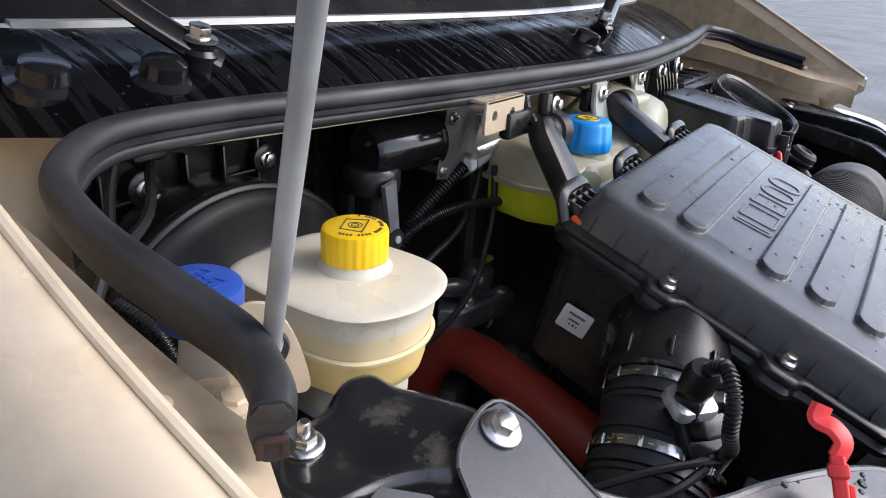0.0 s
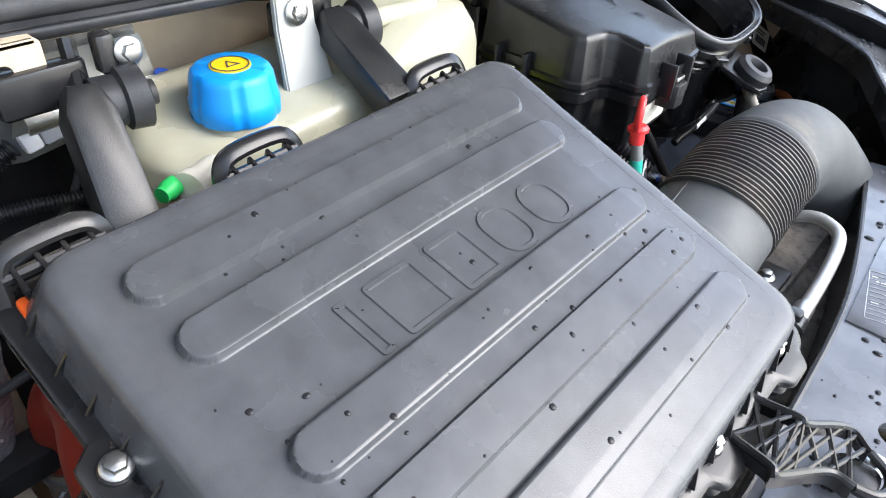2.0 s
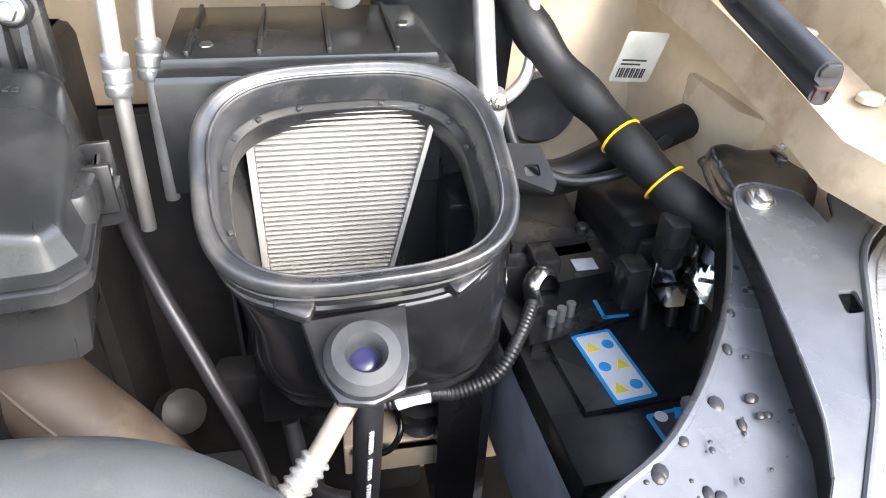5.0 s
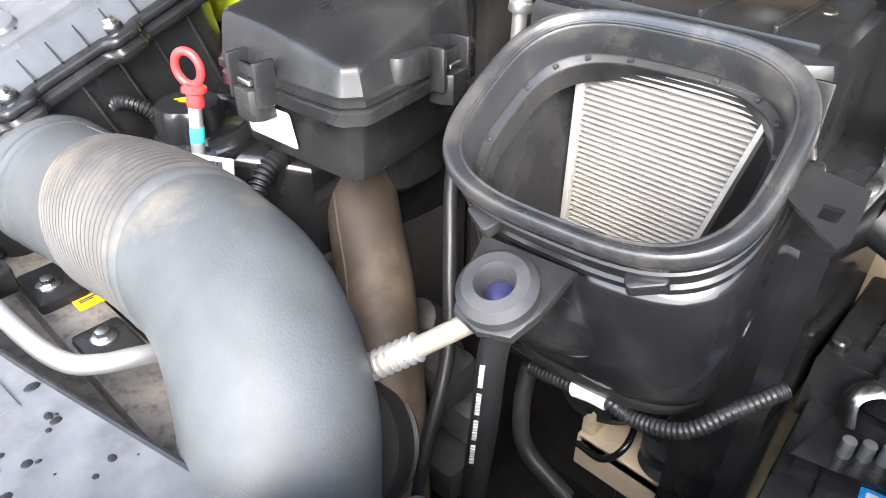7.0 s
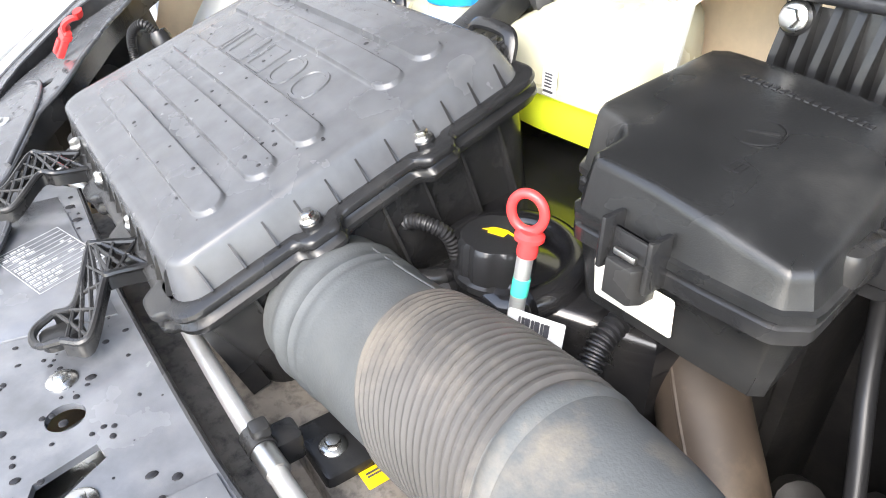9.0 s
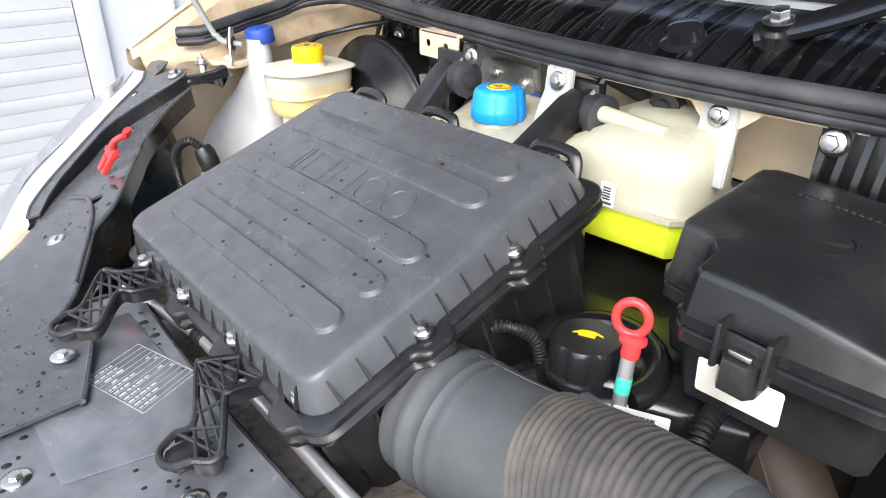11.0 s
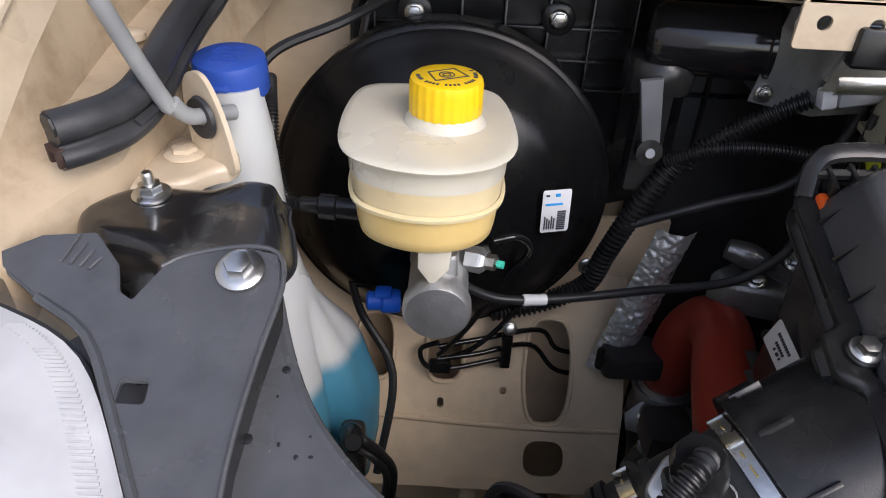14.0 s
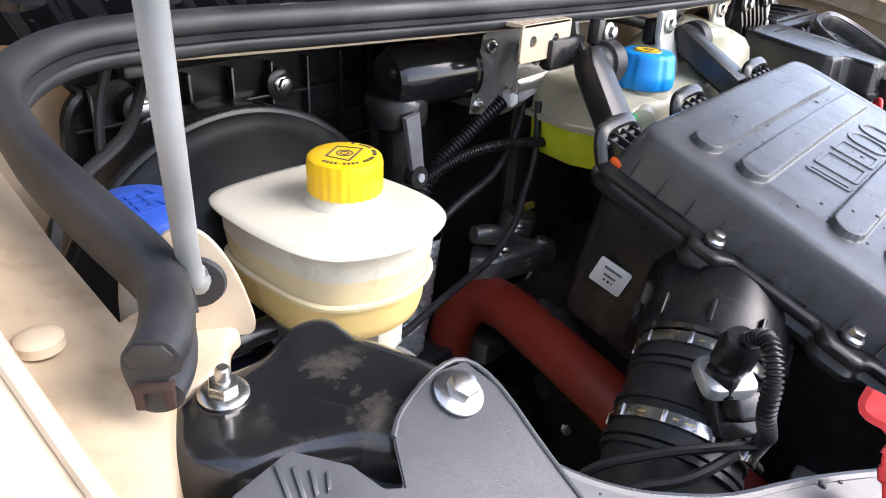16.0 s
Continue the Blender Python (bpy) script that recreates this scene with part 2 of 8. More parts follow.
def box(x0, y0, z0, x1, y1, z1, r=0.002):
    rr = min(r, (x1 - x0) / 3, (y1 - y0) / 3, (z1 - z0) / 3)
    return slab(rrect(x0, y0, x1, y1, rr * 1.5, 2), z0, z1, rr, base=True)


def lathe(profile, n=32, caps=(True, True)):
    """A turned body about z: profile of (radius, height) from below."""
    return loft([[(x, y, z) for x, y in circle(max(r, 1e-5), n)] for r, z in profile], caps)


def aim(p, d, up=(0, 0, 1)):
    """A pose at p whose z axis points along d."""
    d = Vector(d).normalized()
    u = Vector(up)
    if abs(d.dot(u.normalized())) > 0.98:
        u = Vector((0, 1, 0))
    x = u.cross(d).normalized()
    y = d.cross(x)
    return Matrix(((x.x, y.x, d.x, p[0]), (x.y, y.y, d.y, p[1]), (x.z, y.z, d.z, p[2]), (0, 0, 0, 1)))


def spline(pts, res=8):
    """Points along a smooth curve through pts."""
    P = [Vector(p) for p in pts]
    if len(P) == 2:
        return [P[0].lerp(P[1], i / res) for i in range(res + 1)]
    P = [2 * P[0] - P[1]] + P + [2 * P[-1] - P[-2]]
    out = []
    for i in range(1, len(P) - 2):
        a, b, c, d = P[i - 1:i + 3]
        for k in range(res):
            t = k / res
            out.append(0.5 * (2 * b + (c - a) * t + (2 * a - 5 * b + 4 * c - d) * t * t + (3 * b - a - 3 * c + d) * t ** 3))
    return out + [P[-2]]


def frames_along(c):
    """Poses along a curve that do not twist."""
    out, x = [], None
    for i, p in enumerate(c):
        d = (c[min(i + 1, len(c) - 1)] - c[max(i - 1, 0)]).normalized()
        if x is None:
            x = d.orthogonal().normalized()
        x = (x - d * x.dot(d)).normalized()
        out.append((p, d, x, d.cross(x)))
    return out


def tube(pts, r, n=14, res=8, caps=(True, True), smooth=True, flat=1.0):
    """A hose or rod along pts; r is a number or a function of the way (0 to 1)."""
    c = spline(pts, res) if smooth else [Vector(p) for p in pts]
    L = [0.0]
    for a, b in zip(c, c[1:]):
        L.append(L[-1] + (b - a).length)
    rings = []
    for (p, d, x, y), s in zip(frames_along(c), L):
        k = r(s / L[-1]) if callable(r) else r
        rings.append([tuple(p + x * (k * math.cos(2 * math.pi * i / n)) + y * (k * flat * math.sin(2 * math.pi * i / n))) for i in range(n)])
    return loft(rings, caps)


def ribbed(pts, r, depth, pitch, n=14, caps=(True, True)):
    """A corrugated hose along pts."""
    c = spline(pts, 24)
    L = [0.0]
    for a, b in zip(c, c[1:]):
        L.append(L[-1] + (b - a).length)
    m = max(6, int(L[-1] / pitch))
    fr, rings, j = frames_along(c), [], 0
    for k in range(m * 4 + 1):
        s = L[-1] * k / (m * 4)
        while j < len(L) - 2 and L[j + 1] < s:
            j += 1
        t = (s - L[j]) / max(1e-9, L[j + 1] - L[j])
        p = fr[j][0].lerp(fr[j + 1][0], t)
        x = fr[j][2].lerp(fr[j + 1][2], t).normalized()
        y = fr[j][3].lerp(fr[j + 1][3], t).normalized()
        q = r + (depth / 2 if k % 4 in (1, 2) else -depth / 2)
        rings.append([tuple(p + x * (q * math.cos(2 * math.pi * i / n)) + y * (q * math.sin(2 * math.pi * i / n))) for i in range(n)])
    return loft(rings, caps)


def plate(o, holes, t):
    """A flat plate of thickness t (from z = -t to 0) with outline o and real holes."""
    bm = bmesh.new()
    edges = []
    for ring in [o] + list(holes):
        vs = [bm.verts.new((x, y, 0)) for x, y in ring]
        for a, b in zip(vs, vs[1:] + vs[:1]):
            edges.append(bm.edges.new((a, b)))
    bmesh.ops.triangle_fill(bm, use_beauty=True, use_dissolve=False, edges=edges)
    bmesh.ops.recalc_face_normals(bm, faces=bm.faces)
    if bm.faces and sum(f.normal.z for f in bm.faces) < 0:
        bmesh.ops.reverse_faces(bm, faces=bm.faces)
    out = Mesh()
    bm.verts.index_update()
    v = [tuple(p.co) for p in bm.verts]
    n = len(v)
    f = [tuple(q.index for q in face.verts) for face in bm.faces]
    f += [tuple(q + n for q in reversed(face)) for face in f]
    f += [(e.verts[0].index, e.verts[1].index, e.verts[1].index + n, e.verts[0].index + n) for e in bm.edges if len(e.link_faces) == 1]
    bm.free()
    return out.add(v + [(x, y, z - t) for x, y, z in v], f)


def merge(*ms):
    out = Mesh()
    for m in ms:
        out.add(m.v, m.f)
    return out


def domed(rings):
    """A skin over rings whose last one is closed by rings that shrink to its middle."""
    last = rings[-1]
    n = len(last)
    c = [sum(p[i] for p in last) / n for i in range(3)]
    more = [[tuple(c[i] + (p[i] - c[i]) * k for i in range(3)) for p in last] for k in (0.85, 0.7, 0.55, 0.4, 0.25, 0.1, 0.01)]
    return loft(rings + more, (False, True))


ORIGIN = {}


def thing(name, at, label, category, group="", kind=""):
    ob = new(name)
    ob.location = at
    ob.empty_display_size = 0.02
    ORIGIN[ob] = Vector(at)
    return tagged(ob, label, category, group, kind)


def build(name, m, material, at=(0, 0, 0), bevel=0.0, sharp=38):
    data = bpy.data.meshes.new(name)
    a = Vector(at)
    data.from_pydata([tuple(Vector(p) - a) for p in m.v], [], m.f)
    bm = bmesh.new()
    bm.from_mesh(data)
    bmesh.ops.remove_doubles(bm, verts=bm.verts, dist=1e-6)
    bmesh.ops.recalc_face_normals(bm, faces=bm.faces)
    if bevel:
        es = [e for e in bm.edges if len(e.link_faces) == 2 and e.calc_face_angle() > radians(30)]
        bmesh.ops.bevel(bm, geom=es, offset=bevel, segments=2, affect='EDGES', clamp_overlap=True)
    bm.to_mesh(data)
    bm.free()
    for p in data.polygons:
        p.use_smooth = True
    data.set_sharp_from_angle(angle=radians(sharp))
    data.materials.append(material)
    return data


def part(name, m, material, parent, label="", bevel=0.0, sharp=38):
    """One mesh object under a thing or a part; m is given in the world's metres."""
    at = ORIGIN[parent]
    ob = new(name, build(name, m, material, at, bevel, sharp))
    ob.parent = parent
    ORIGIN[ob] = at
    if label:
        ob["label"] = label
    return ob


def single(name, m, material, at, label, category, group="", kind="", bevel=0.0, sharp=38):
    """A thing of one mesh."""
    ob = new(name, build(name, m, material, at, bevel, sharp))
    ob.location = at
    ORIGIN[ob] = Vector(at)
    return tagged(ob, label, category, group, kind)


def hexbolt(parent, p, d=(0, 0, 1), af=0.013, washer=0.012, h=0.007, stud=0.0, material=None, name="bolt", label=""):
    """A flanged hexagon bolt head at p along d."""
    hexa = [(af / 2 / math.cos(radians(30)) * math.cos(radians(60 * i)), af / 2 / math.cos(radians(30)) * math.sin(radians(60 * i))) for i in range(6)]
    m = slab(hexa, 0.002, h, 0.0012)
    m = merge(m, lathe([(washer, 0), (washer, 0.0012), (washer * 0.85, 0.0026), (af * 0.5, 0.003)], 24))
    if stud:
        m = merge(m, lathe([(af * 0.28, h), (af * 0.28, h + stud * 0.8), (af * 0.2, h + stud)], 14))
    return part(name, m.move(aim(p, d)), material or ZINC, parent, label)


def bars(parent, corner, u, v, rows, material, name="print", lift=0.0006):
    """Lines of unreadable print as plain bars: rows of (u0, u1, v0, v1) in metres along u and v."""
    c, U, V = Vector(corner), Vector(u).normalized(), Vector(v).normalized()
    N = U.cross(V).normalized()
    m = Mesh()
    for u0, u1, v0, v1 in rows:
        q = [c + U * a + V * b + N * z for z in (0.0001, lift) for a, b in ((u0, v0), (u1, v0), (u1, v1), (u0, v1))]
        m.add(q, [(0, 1, 2, 3), (4, 5, 6, 7), (0, 1, 5, 4), (1, 2, 6, 5), (2, 3, 7, 6), (3, 0, 4, 7)])
    return part(name, m, material, parent)


def sticker(parent, corner, u, v, w, h, material=None, name="label", t=0.0006):
    """A flat sticker from one corner along u (width w) and v (height h)."""
    c, U, V = Vector(corner), Vector(u).normalized(), Vector(v).normalized()
    N = U.cross(V).normalized()
    m = slab(rrect(0, 0, w, h, min(w, h) * 0.08, 3), 0, t, t * 0.3)
    M = Matrix(((U.x, V.x, N.x, c.x), (U.y, V.y, N.y, c.y), (U.z, V.z, N.z, c.z), (0, 0, 0, 1)))
    return part(name, m.move(M), material or WHITE, parent)


# ---- the large structure ----
def mirror(pts):
    return [(2.06 - p[0],) + tuple(p[1:]) for p in pts]


def far(x, y, z):
    """Where a point of the driver's side has its twin on the other side, set further back there."""
    k = min(1.0, max(0.0, (y - 0.02) / 0.15))
    k = k * k * (3 - 2 * k)
    return (2.06 - x + 0.08 * k, y + 0.02 + 0.115 * k, z - 0.015 - 0.045 * k)


def yard_material():
    """Wet grey concrete pavers with sand joints and brown algae."""
    m = mat("wet_concrete_pavers", (0.105, 0.094, 0.078), 0.46, var=0.4, scale=1.3, dirt=(0.050, 0.040, 0.022), dirt_amt=0.95, dirt_scale=0.9, rough_var=0.06)
    nt = m.node_tree
    b = nt.nodes["Principled BSDF"]
    src = b.inputs["Base Color"].links[0].from_socket
    tc = nt.nodes.new("ShaderNodeTexCoord")
    br = nt.nodes.new("ShaderNodeTexBrick")
    br.inputs["Scale"].default_value = 1.0
    br.inputs["Brick Width"].default_value, br.inputs["Row Height"].default_value = 0.21, 0.105
    br.inputs["Mortar Size"].default_value = 0.004
    br.inputs["Color1"].default_value, br.inputs["Color2"].default_value = (1, 1, 1, 1), (0.82, 0.82, 0.8, 1)
    br.inputs["Mortar"].default_value = (0.6, 0.58, 0.5, 1)
    nt.links.new(tc.outputs["Object"], br.inputs["Vector"])
    mx = nt.nodes.new("ShaderNodeMix")
    mx.data_type, mx.blend_type = 'RGBA', 'MULTIPLY'
    mx.inputs[0].default_value = 1.0
    nt.links.new(src, mx.inputs[6])
    nt.links.new(br.outputs["Color"], mx.inputs[7])
    nt.links.new(mx.outputs[2], b.inputs["Base Color"])
    bp = nt.nodes.new("ShaderNodeBump")
    bp.inputs["Distance"].default_value = 0.004
    bp.inputs["Strength"].default_value = 0.25
    nt.links.new(br.outputs["Fac"], bp.inputs["Height"])
    bp.invert = True
    nt.links.new(bp.outputs[0], b.inputs["Normal"])
    return m


YARD = yard_material()
DOORGREY = mat("grey_coated_door_steel", (0.40, 0.405, 0.415), 0.42, var=0.06, scale=3, dirt=(0.36, 0.36, 0.35), dirt_amt=0.4, dirt_scale=2)
POSTGREY = mat("pale_grey_post_steel", (0.44, 0.445, 0.455), 0.45, var=0.05, scale=3)
RUST = mat("rusty_anchor_bolt", (0.28, 0.10, 0.05), 0.8, bump=0.6)

ground = single("ground", Mesh().add([(-600, -600, 0), (600, -600, 0), (600, 600, 0), (-600, 600, 0)], [(0, 1, 2, 3)]), YARD, (0, 0, 0),
                "wet grey concrete paver yard with brown patches", "ground", kind="structure")

# the hall beside the van: a wall of sectional doors between posts
wall = thing("wall_west", (-1.9, 2.0, 0), "grey steel hall wall with ribbed sectional doors", "wall", kind="structure")
part("wall_core", box(-2.1, -7, 0.0, -1.86, 12, 4.0, 0.01), DOORGREY, wall)
GAPS = [(-6.0, -2.92), (-2.50, 0.48), (0.90, 4.30), (4.70, 7.9)]
for y0, y1 in GAPS:
    for k in range(31):
        z = 0.05 + 0.112 * k
        prof = [(-1.86, z), (-1.8170, z), (-1.8170, z + 0.0545), (-1.8152, z + 0.0560), (-1.815, z + 0.0565), (-1.815, z + 0.1085), (-1.8152, z + 0.109), (-1.8170, z + 0.1100), (-1.86, z + 0.110)]
        part("door_panel", loft([[(x, y, q) for x, q in prof] for y in (y0, y1)]), DOORGREY, wall)
    # dark strip stands in for the shade in the gap below the door
    part("foot_gap", box(-1.86, y0, 0.0, -1.835, y1, 0.048, 0.004), RUBBER, wall, "dark strip standing for the shaded gap under the door")
for y in (-2.71, 0.69, 4.5):
    part("door_post", merge(box(-1.86, y - 0.205, 0, -1.815, y + 0.205, 3.9, 0.004), box(-1.815, y + 0.11, 0, -1.785, y + 0.20, 3.9, 0.004), box(-1.815, y - 0.20, 0, -1.785, y - 0.11, 3.9, 0.004)), POSTGREY, wall)
for y in (0.569, 0.805):
    foot = part("anchor_plate", merge(box(-1.785, y - 0.07, 0.0, -1.50, y + 0.07, 0.012, 0.003), box(-1.785, y + 0.055, 0.010, -1.52, y + 0.07, 0.10, 0.003)), POSTGREY, wall)
    part("anchor_bolt", lathe([(0.030, 0.012), (0.030, 0.035), (0.022, 0.05)], 6).move(Matrix.Translation((-1.56, y, 0))), RUST, foot)

# the van's body round the bay
van = thing("van_body", (1.03, 0.5, 0.0), "cream van body shell with its bonnet open", "van")


def fender(side):
    """The wing's top: flank, rounded crest, and the step down to the seal's flange."""
    rings = []
    for y, e, zf in ((0.108, 0.142, 1.211), (0.12, 0.141, 1.215), (0.16, 0.135, 1.225), (0.215, 0.1315, 1.234), (0.24, 0.130, 1.238), (0.32, 0.130, 1.255), (0.42, 0.135, 1.275), (0.55, 0.145, 1.29), (0.75, 0.16, 1.31), (1.0, 0.17, 1.33)):
        g = min(1.0, max(0.22, (y - 0.18) / 0.035))
        ze = 1.178 + 0.52 * y if y < 0.45 else 1.412 + 0.45 * (y - 0.45)
        prof = [(0.0, ze - 0.60), (0.01, ze - 0.40), (0.028, ze - 0.26), (0.048, ze - 0.16), (0.072, ze - 0.085), (e - 0.014 - 0.026 * min(1, 0.3 + 4 * (y - 0.108)), ze - 0.002 - 0.026 * min(1, 0.3 + 4 * (y - 0.108))), (e - 0.014, ze - 0.002), (e, ze - 0.004),
                (e + 0.004, ze - 0.014), (e + 0.010, max(zf + 0.004, ze - 0.03)), (e + 0.016, zf), (e + 0.016 + 0.029 * g, zf - 0.008), (e + 0.020 + 0.042 * g, zf - 0.012), (e + 0.022 + 0.044 * g, zf - 0.05)]
        d = min(1.0, 0.04 + 2.2 * (y - 0.108))
        prof = [(x if i > 4 else prof[5][0] - (prof[5][0] - x) * d, z if i > 4 else prof[5][1] - (prof[5][1] - z) * d) for i, (x, z) in enumerate(prof)]
        rings.append([(x if side < 0 else 2.06 - x, y, z) for x, z in prof])
    return loft([r[:10] for r in rings], (False, False), closed=False), loft([r[9:] for r in rings[1:]], (False, False), closed=False)


CHANNEL = mat("dirty_cream_channel_paint", (0.50, 0.395, 0.27), 0.55, spec=0.25, var=0.12, scale=30, dirt=(0.30, 0.20, 0.11), dirt_amt=0.75, dirt_scale=22, bump=0.3, bscale=120)
for side in (-1, 1):
    skin, gutter = fender(side)
    part("wing", skin, CREAM, van, "cream painted wing edge", sharp=60)
    channel = part("wing_channel", gutter, CHANNEL, van, "dirty water channel beside the seal", sharp=60)
    for y, z in ((0.245, 1.241), (0.335, 1.260), (0.47, 1.284)):
        part("plug", lathe([(0.0095, -0.002), (0.0095, 0.0025), (0.0075, 0.0042), (0.003, 0.0046)], 20).move(Matrix.Translation((0.157 if side < 0 else 2.06 - 0.157, y, z - 0.001))), CREAM, channel)


for side in (-1, 1):
    hem = [(x if side < 0 else 2.06 - x, y, z) for x, y, z in ((0.141, 0.112, 1.234), (0.136, 0.16, 1.259), (0.131, 0.24, 1.300), (0.131, 0.32, 1.342), (0.136, 0.42, 1.394), (0.146, 0.55, 1.455), (0.161, 0.75, 1.545))]
    part("wing_hem", tube(hem, 0.0034, n=8, res=5), CREAM, van)


def sheet(fn, nu, nv):
    """A surface fn(u, v), u and v from 0 to 1."""
    return loft([[fn(i / nu, j / nv) for i in range(nu + 1)] for j in range(nv + 1)], (False, False), closed=False)


def inner_wing(side):
    """The pressed inner wing below the seal, bulging round the wheel arch."""
    def fn(u, v):
        y = 0.125 + 0.49 * u
        top = 1.03 + 0.16 * min(1, max(0, (y - 0.155) / 0.055)) + 0.03 * min(1, u * 2)
        z = 0.42 + (top - 0.42) * v
        x = 0.090 + 0.085 * u * v + 0.10 * (1 - v) * (0.4 + 0.6 * math.sin(math.pi * u)) + 0.008 * math.sin(9 * u + 5 * v)
        return (x if side < 0 else 2.06 - x, y, z)
    return sheet(fn, 24, 16)


def arch_front(side):
    """The inner wing's forward part, low under the headlight."""
    def fn(u, v):
        y = -0.30 + 0.44 * u
        z = 0.42 + (0.53 + 0.2 * max(0, u - 0.8) * 5) * v
        x = 0.30 - 0.14 * u + 0.06 * (1 - v)
        return (x if side < 0 else 2.06 - x, y, z)
    return sheet(fn, 10, 10)


NOSE = [(0.444, -0.146), (0.470, -0.174), (0.533, -0.223), (0.61, -0.236), (0.686, -0.244), (0.797, -0.304), (0.90, -0.345)]
NOSE += mirror(NOSE)[::-1]
nose = [[(x + sx * (-1 if x < 1.03 else 1) * min(1, abs(x - 1.03) / 0.4), y + dy, (1.07 if y < -0.17 else 1.08) + dz) for x, y in NOSE] for sx, dy, dz in ((0, 0.004, -0.03), (0, 0, -0.008), (0.012, -0.018, -0.004), (0.035, -0.055, -0.012), (0.06, -0.10, -0.05), (0.075, -0.13, -0.14), (0.08, -0.14, -0.40))]
part("nose_panel", loft(nose, (False, False), closed=False), CREAM, van, "cream painted front panel below the covers", sharp=70)
part("arch_front", arch_front(-1), CREAMLIFT, van)
part("arch_front", arch_front(1), BLACK, van, "black wheel arch liner")
part("inner_wing", inner_wing(-1), CREAMLIFT, van)
part("inner_wing", inner_wing(1), CREAMLIFT, van)


def cowl_y(x):
    """How far back the seal runs at x: forward in the middle, back at the corners."""
    d = abs(x - 1.03)
    return 0.352 + 0.170 * d ** 1.55 + (0.0 if d < 0.72 else 0.6 * (d - 0.72))


def bulkhead(u, v):
    x = 0.06 + 1.94 * u
    d = abs(x - 1.00)
    z = 0.38 + 0.915 * v
    y = 0.60 - 0.135 * (1 if d < 0.2 else max(0.0, 1 - (d - 0.2) / 0.06)) + 0.004 * math.sin(17 * x) * math.cos(5 * z)
    return (x, y, z)


part("bulkhead", sheet(bulkhead, 70, 20), CREAMLIFT, van)
part("cowl_shelf", loft([[(x, cowl_y(x) + 0.045, 1.2925), (x, cowl_y(x) + 0.045, 1.297), (x, 0.64, 1.300), (x, 0.64, 1.2955)] for x in np.linspace(0.07, 1.99, 60)]), CREAMLIFT, van)
for q in ((0.62, 0.550, 0.40, 0.78, 0.585, 1.20), (0.745, 0.430, 0.40, 1.25, 0.46, 1.19), (1.235, 0.432, 0.41, 1.272, 0.575, 1.215), (1.2, 0.550, 0.40, 1.47, 0.585, 1.12), (1.46, 0.555, 0.40, 1.63, 0.588, 1.0)):
    part("insulation", box(*q, 0.015), DARK, van, "black felt insulation")
part("cowl_lip", loft([[(x, cowl_y(x) + 0.012, 1.2885), (x, cowl_y(x) + 0.012, 1.2905), (x, cowl_y(x) + 0.05, 1.2965), (x, cowl_y(x) + 0.05, 1.294)] for x in np.linspace(0.30, 1.76, 50)]), CREAM, van)
part("wing_shelf", slab([(1.905, 0.395), (1.93, 0.355), (1.985, 0.345), (2.005, 0.43), (2.0, 0.55), (1.93, 0.57), (1.905, 0.49)], 1.09, 1.165, 0.006), CREAM, van, "cream painted wing shelf")
part("undertray", box(-0.05, -0.5, 0.36, 2.1, 0.75, 0.40, 0.01), DARK, van)
part("front_apron", box(0.05, -0.42, 0.35, 2.0, -0.36, 0.92, 0.02), BLACK, van)

# stepped chassis leg under the brake servo, with slots
OVAL = lambda cx, cy, a, b: [(cx + a * math.copysign(abs(math.cos(t)) ** 0.6, math.cos(t)), cy + b * math.copysign(abs(math.sin(t)) ** 0.8, math.sin(t))) for t in np.linspace(0, 2 * math.pi, 21)[:-1]]
leg = plate([(0.22, 0.0), (0.60, 0.0), (0.605, 0.10), (0.60, 0.26), (0.22, 0.30)], [OVAL(0.312, 0.167, 0.020, 0.038), OVAL(0.393, 0.163, 0.020, 0.034), OVAL(0.514, 0.145, 0.026, 0.062), OVAL(0.515, 0.040, 0.024, 0.022), OVAL(0.390, 0.102, 0.004, 0.006), OVAL(0.463, 0.12, 0.004, 0.004)], 0.004)
LEG = Matrix(((1, 0, 0, 0), (0, 0.50, -0.866, 0.375), (0, 0.866, 0.50, 0.725), (0, 0, 0, 1)))
FOLD = lambda x, v, n: tuple(LEG @ Vector((x, v, n)))
rail = part("chassis_leg", leg.move(LEG), CREAMLIFT, van, "cream painted chassis leg with slots")
part("fold", tube([FOLD(x, 0.084 + 0.006 * math.sin(9 * x), 0.003) for x in np.linspace(0.23, 0.60, 9)], 0.0035, n=8, res=3), CREAMLIFT, rail)
for cx, cv, a, b in ((0.312, 0.167, 0.020, 0.038), (0.393, 0.163, 0.020, 0.034), (0.514, 0.145, 0.026, 0.062)):
    o = OVAL(cx, cv, a + 0.002, b + 0.002)
    part("slot_rim", tube([FOLD(x, v, 0.0035) for x, v in o + o[:1]], 0.0024, n=8, res=1, caps=(False, False), smooth=False), CREAMLIFT, rail)
part("leg_flange", loft([[(x, 0.378, 0.742), (x, 0.372, 0.728), (x, 0.392, 0.70), (x, 0.400, 0.704)] for x in (0.40, 0.5, 0.602)]), CREAMLIFT, rail)
part("leg_side", merge(box(0.42, 0.39, 0.52, 0.44, 0.44, 0.715), box(0.555, 0.39, 0.52, 0.60, 0.44, 0.715), box(0.42, 0.41, 0.52, 0.6, 0.44, 0.57)), CREAMLIFT, rail)
part("leg_mount", lathe([(0.035, 0), (0.038, 0.01), (0.03, 0.02), (0.04, 0.03), (0.04, 0.06), (0.02, 0.065)], 24).move(Matrix.Translation((0.495, 0.415, 0.60))), DARK, rail)
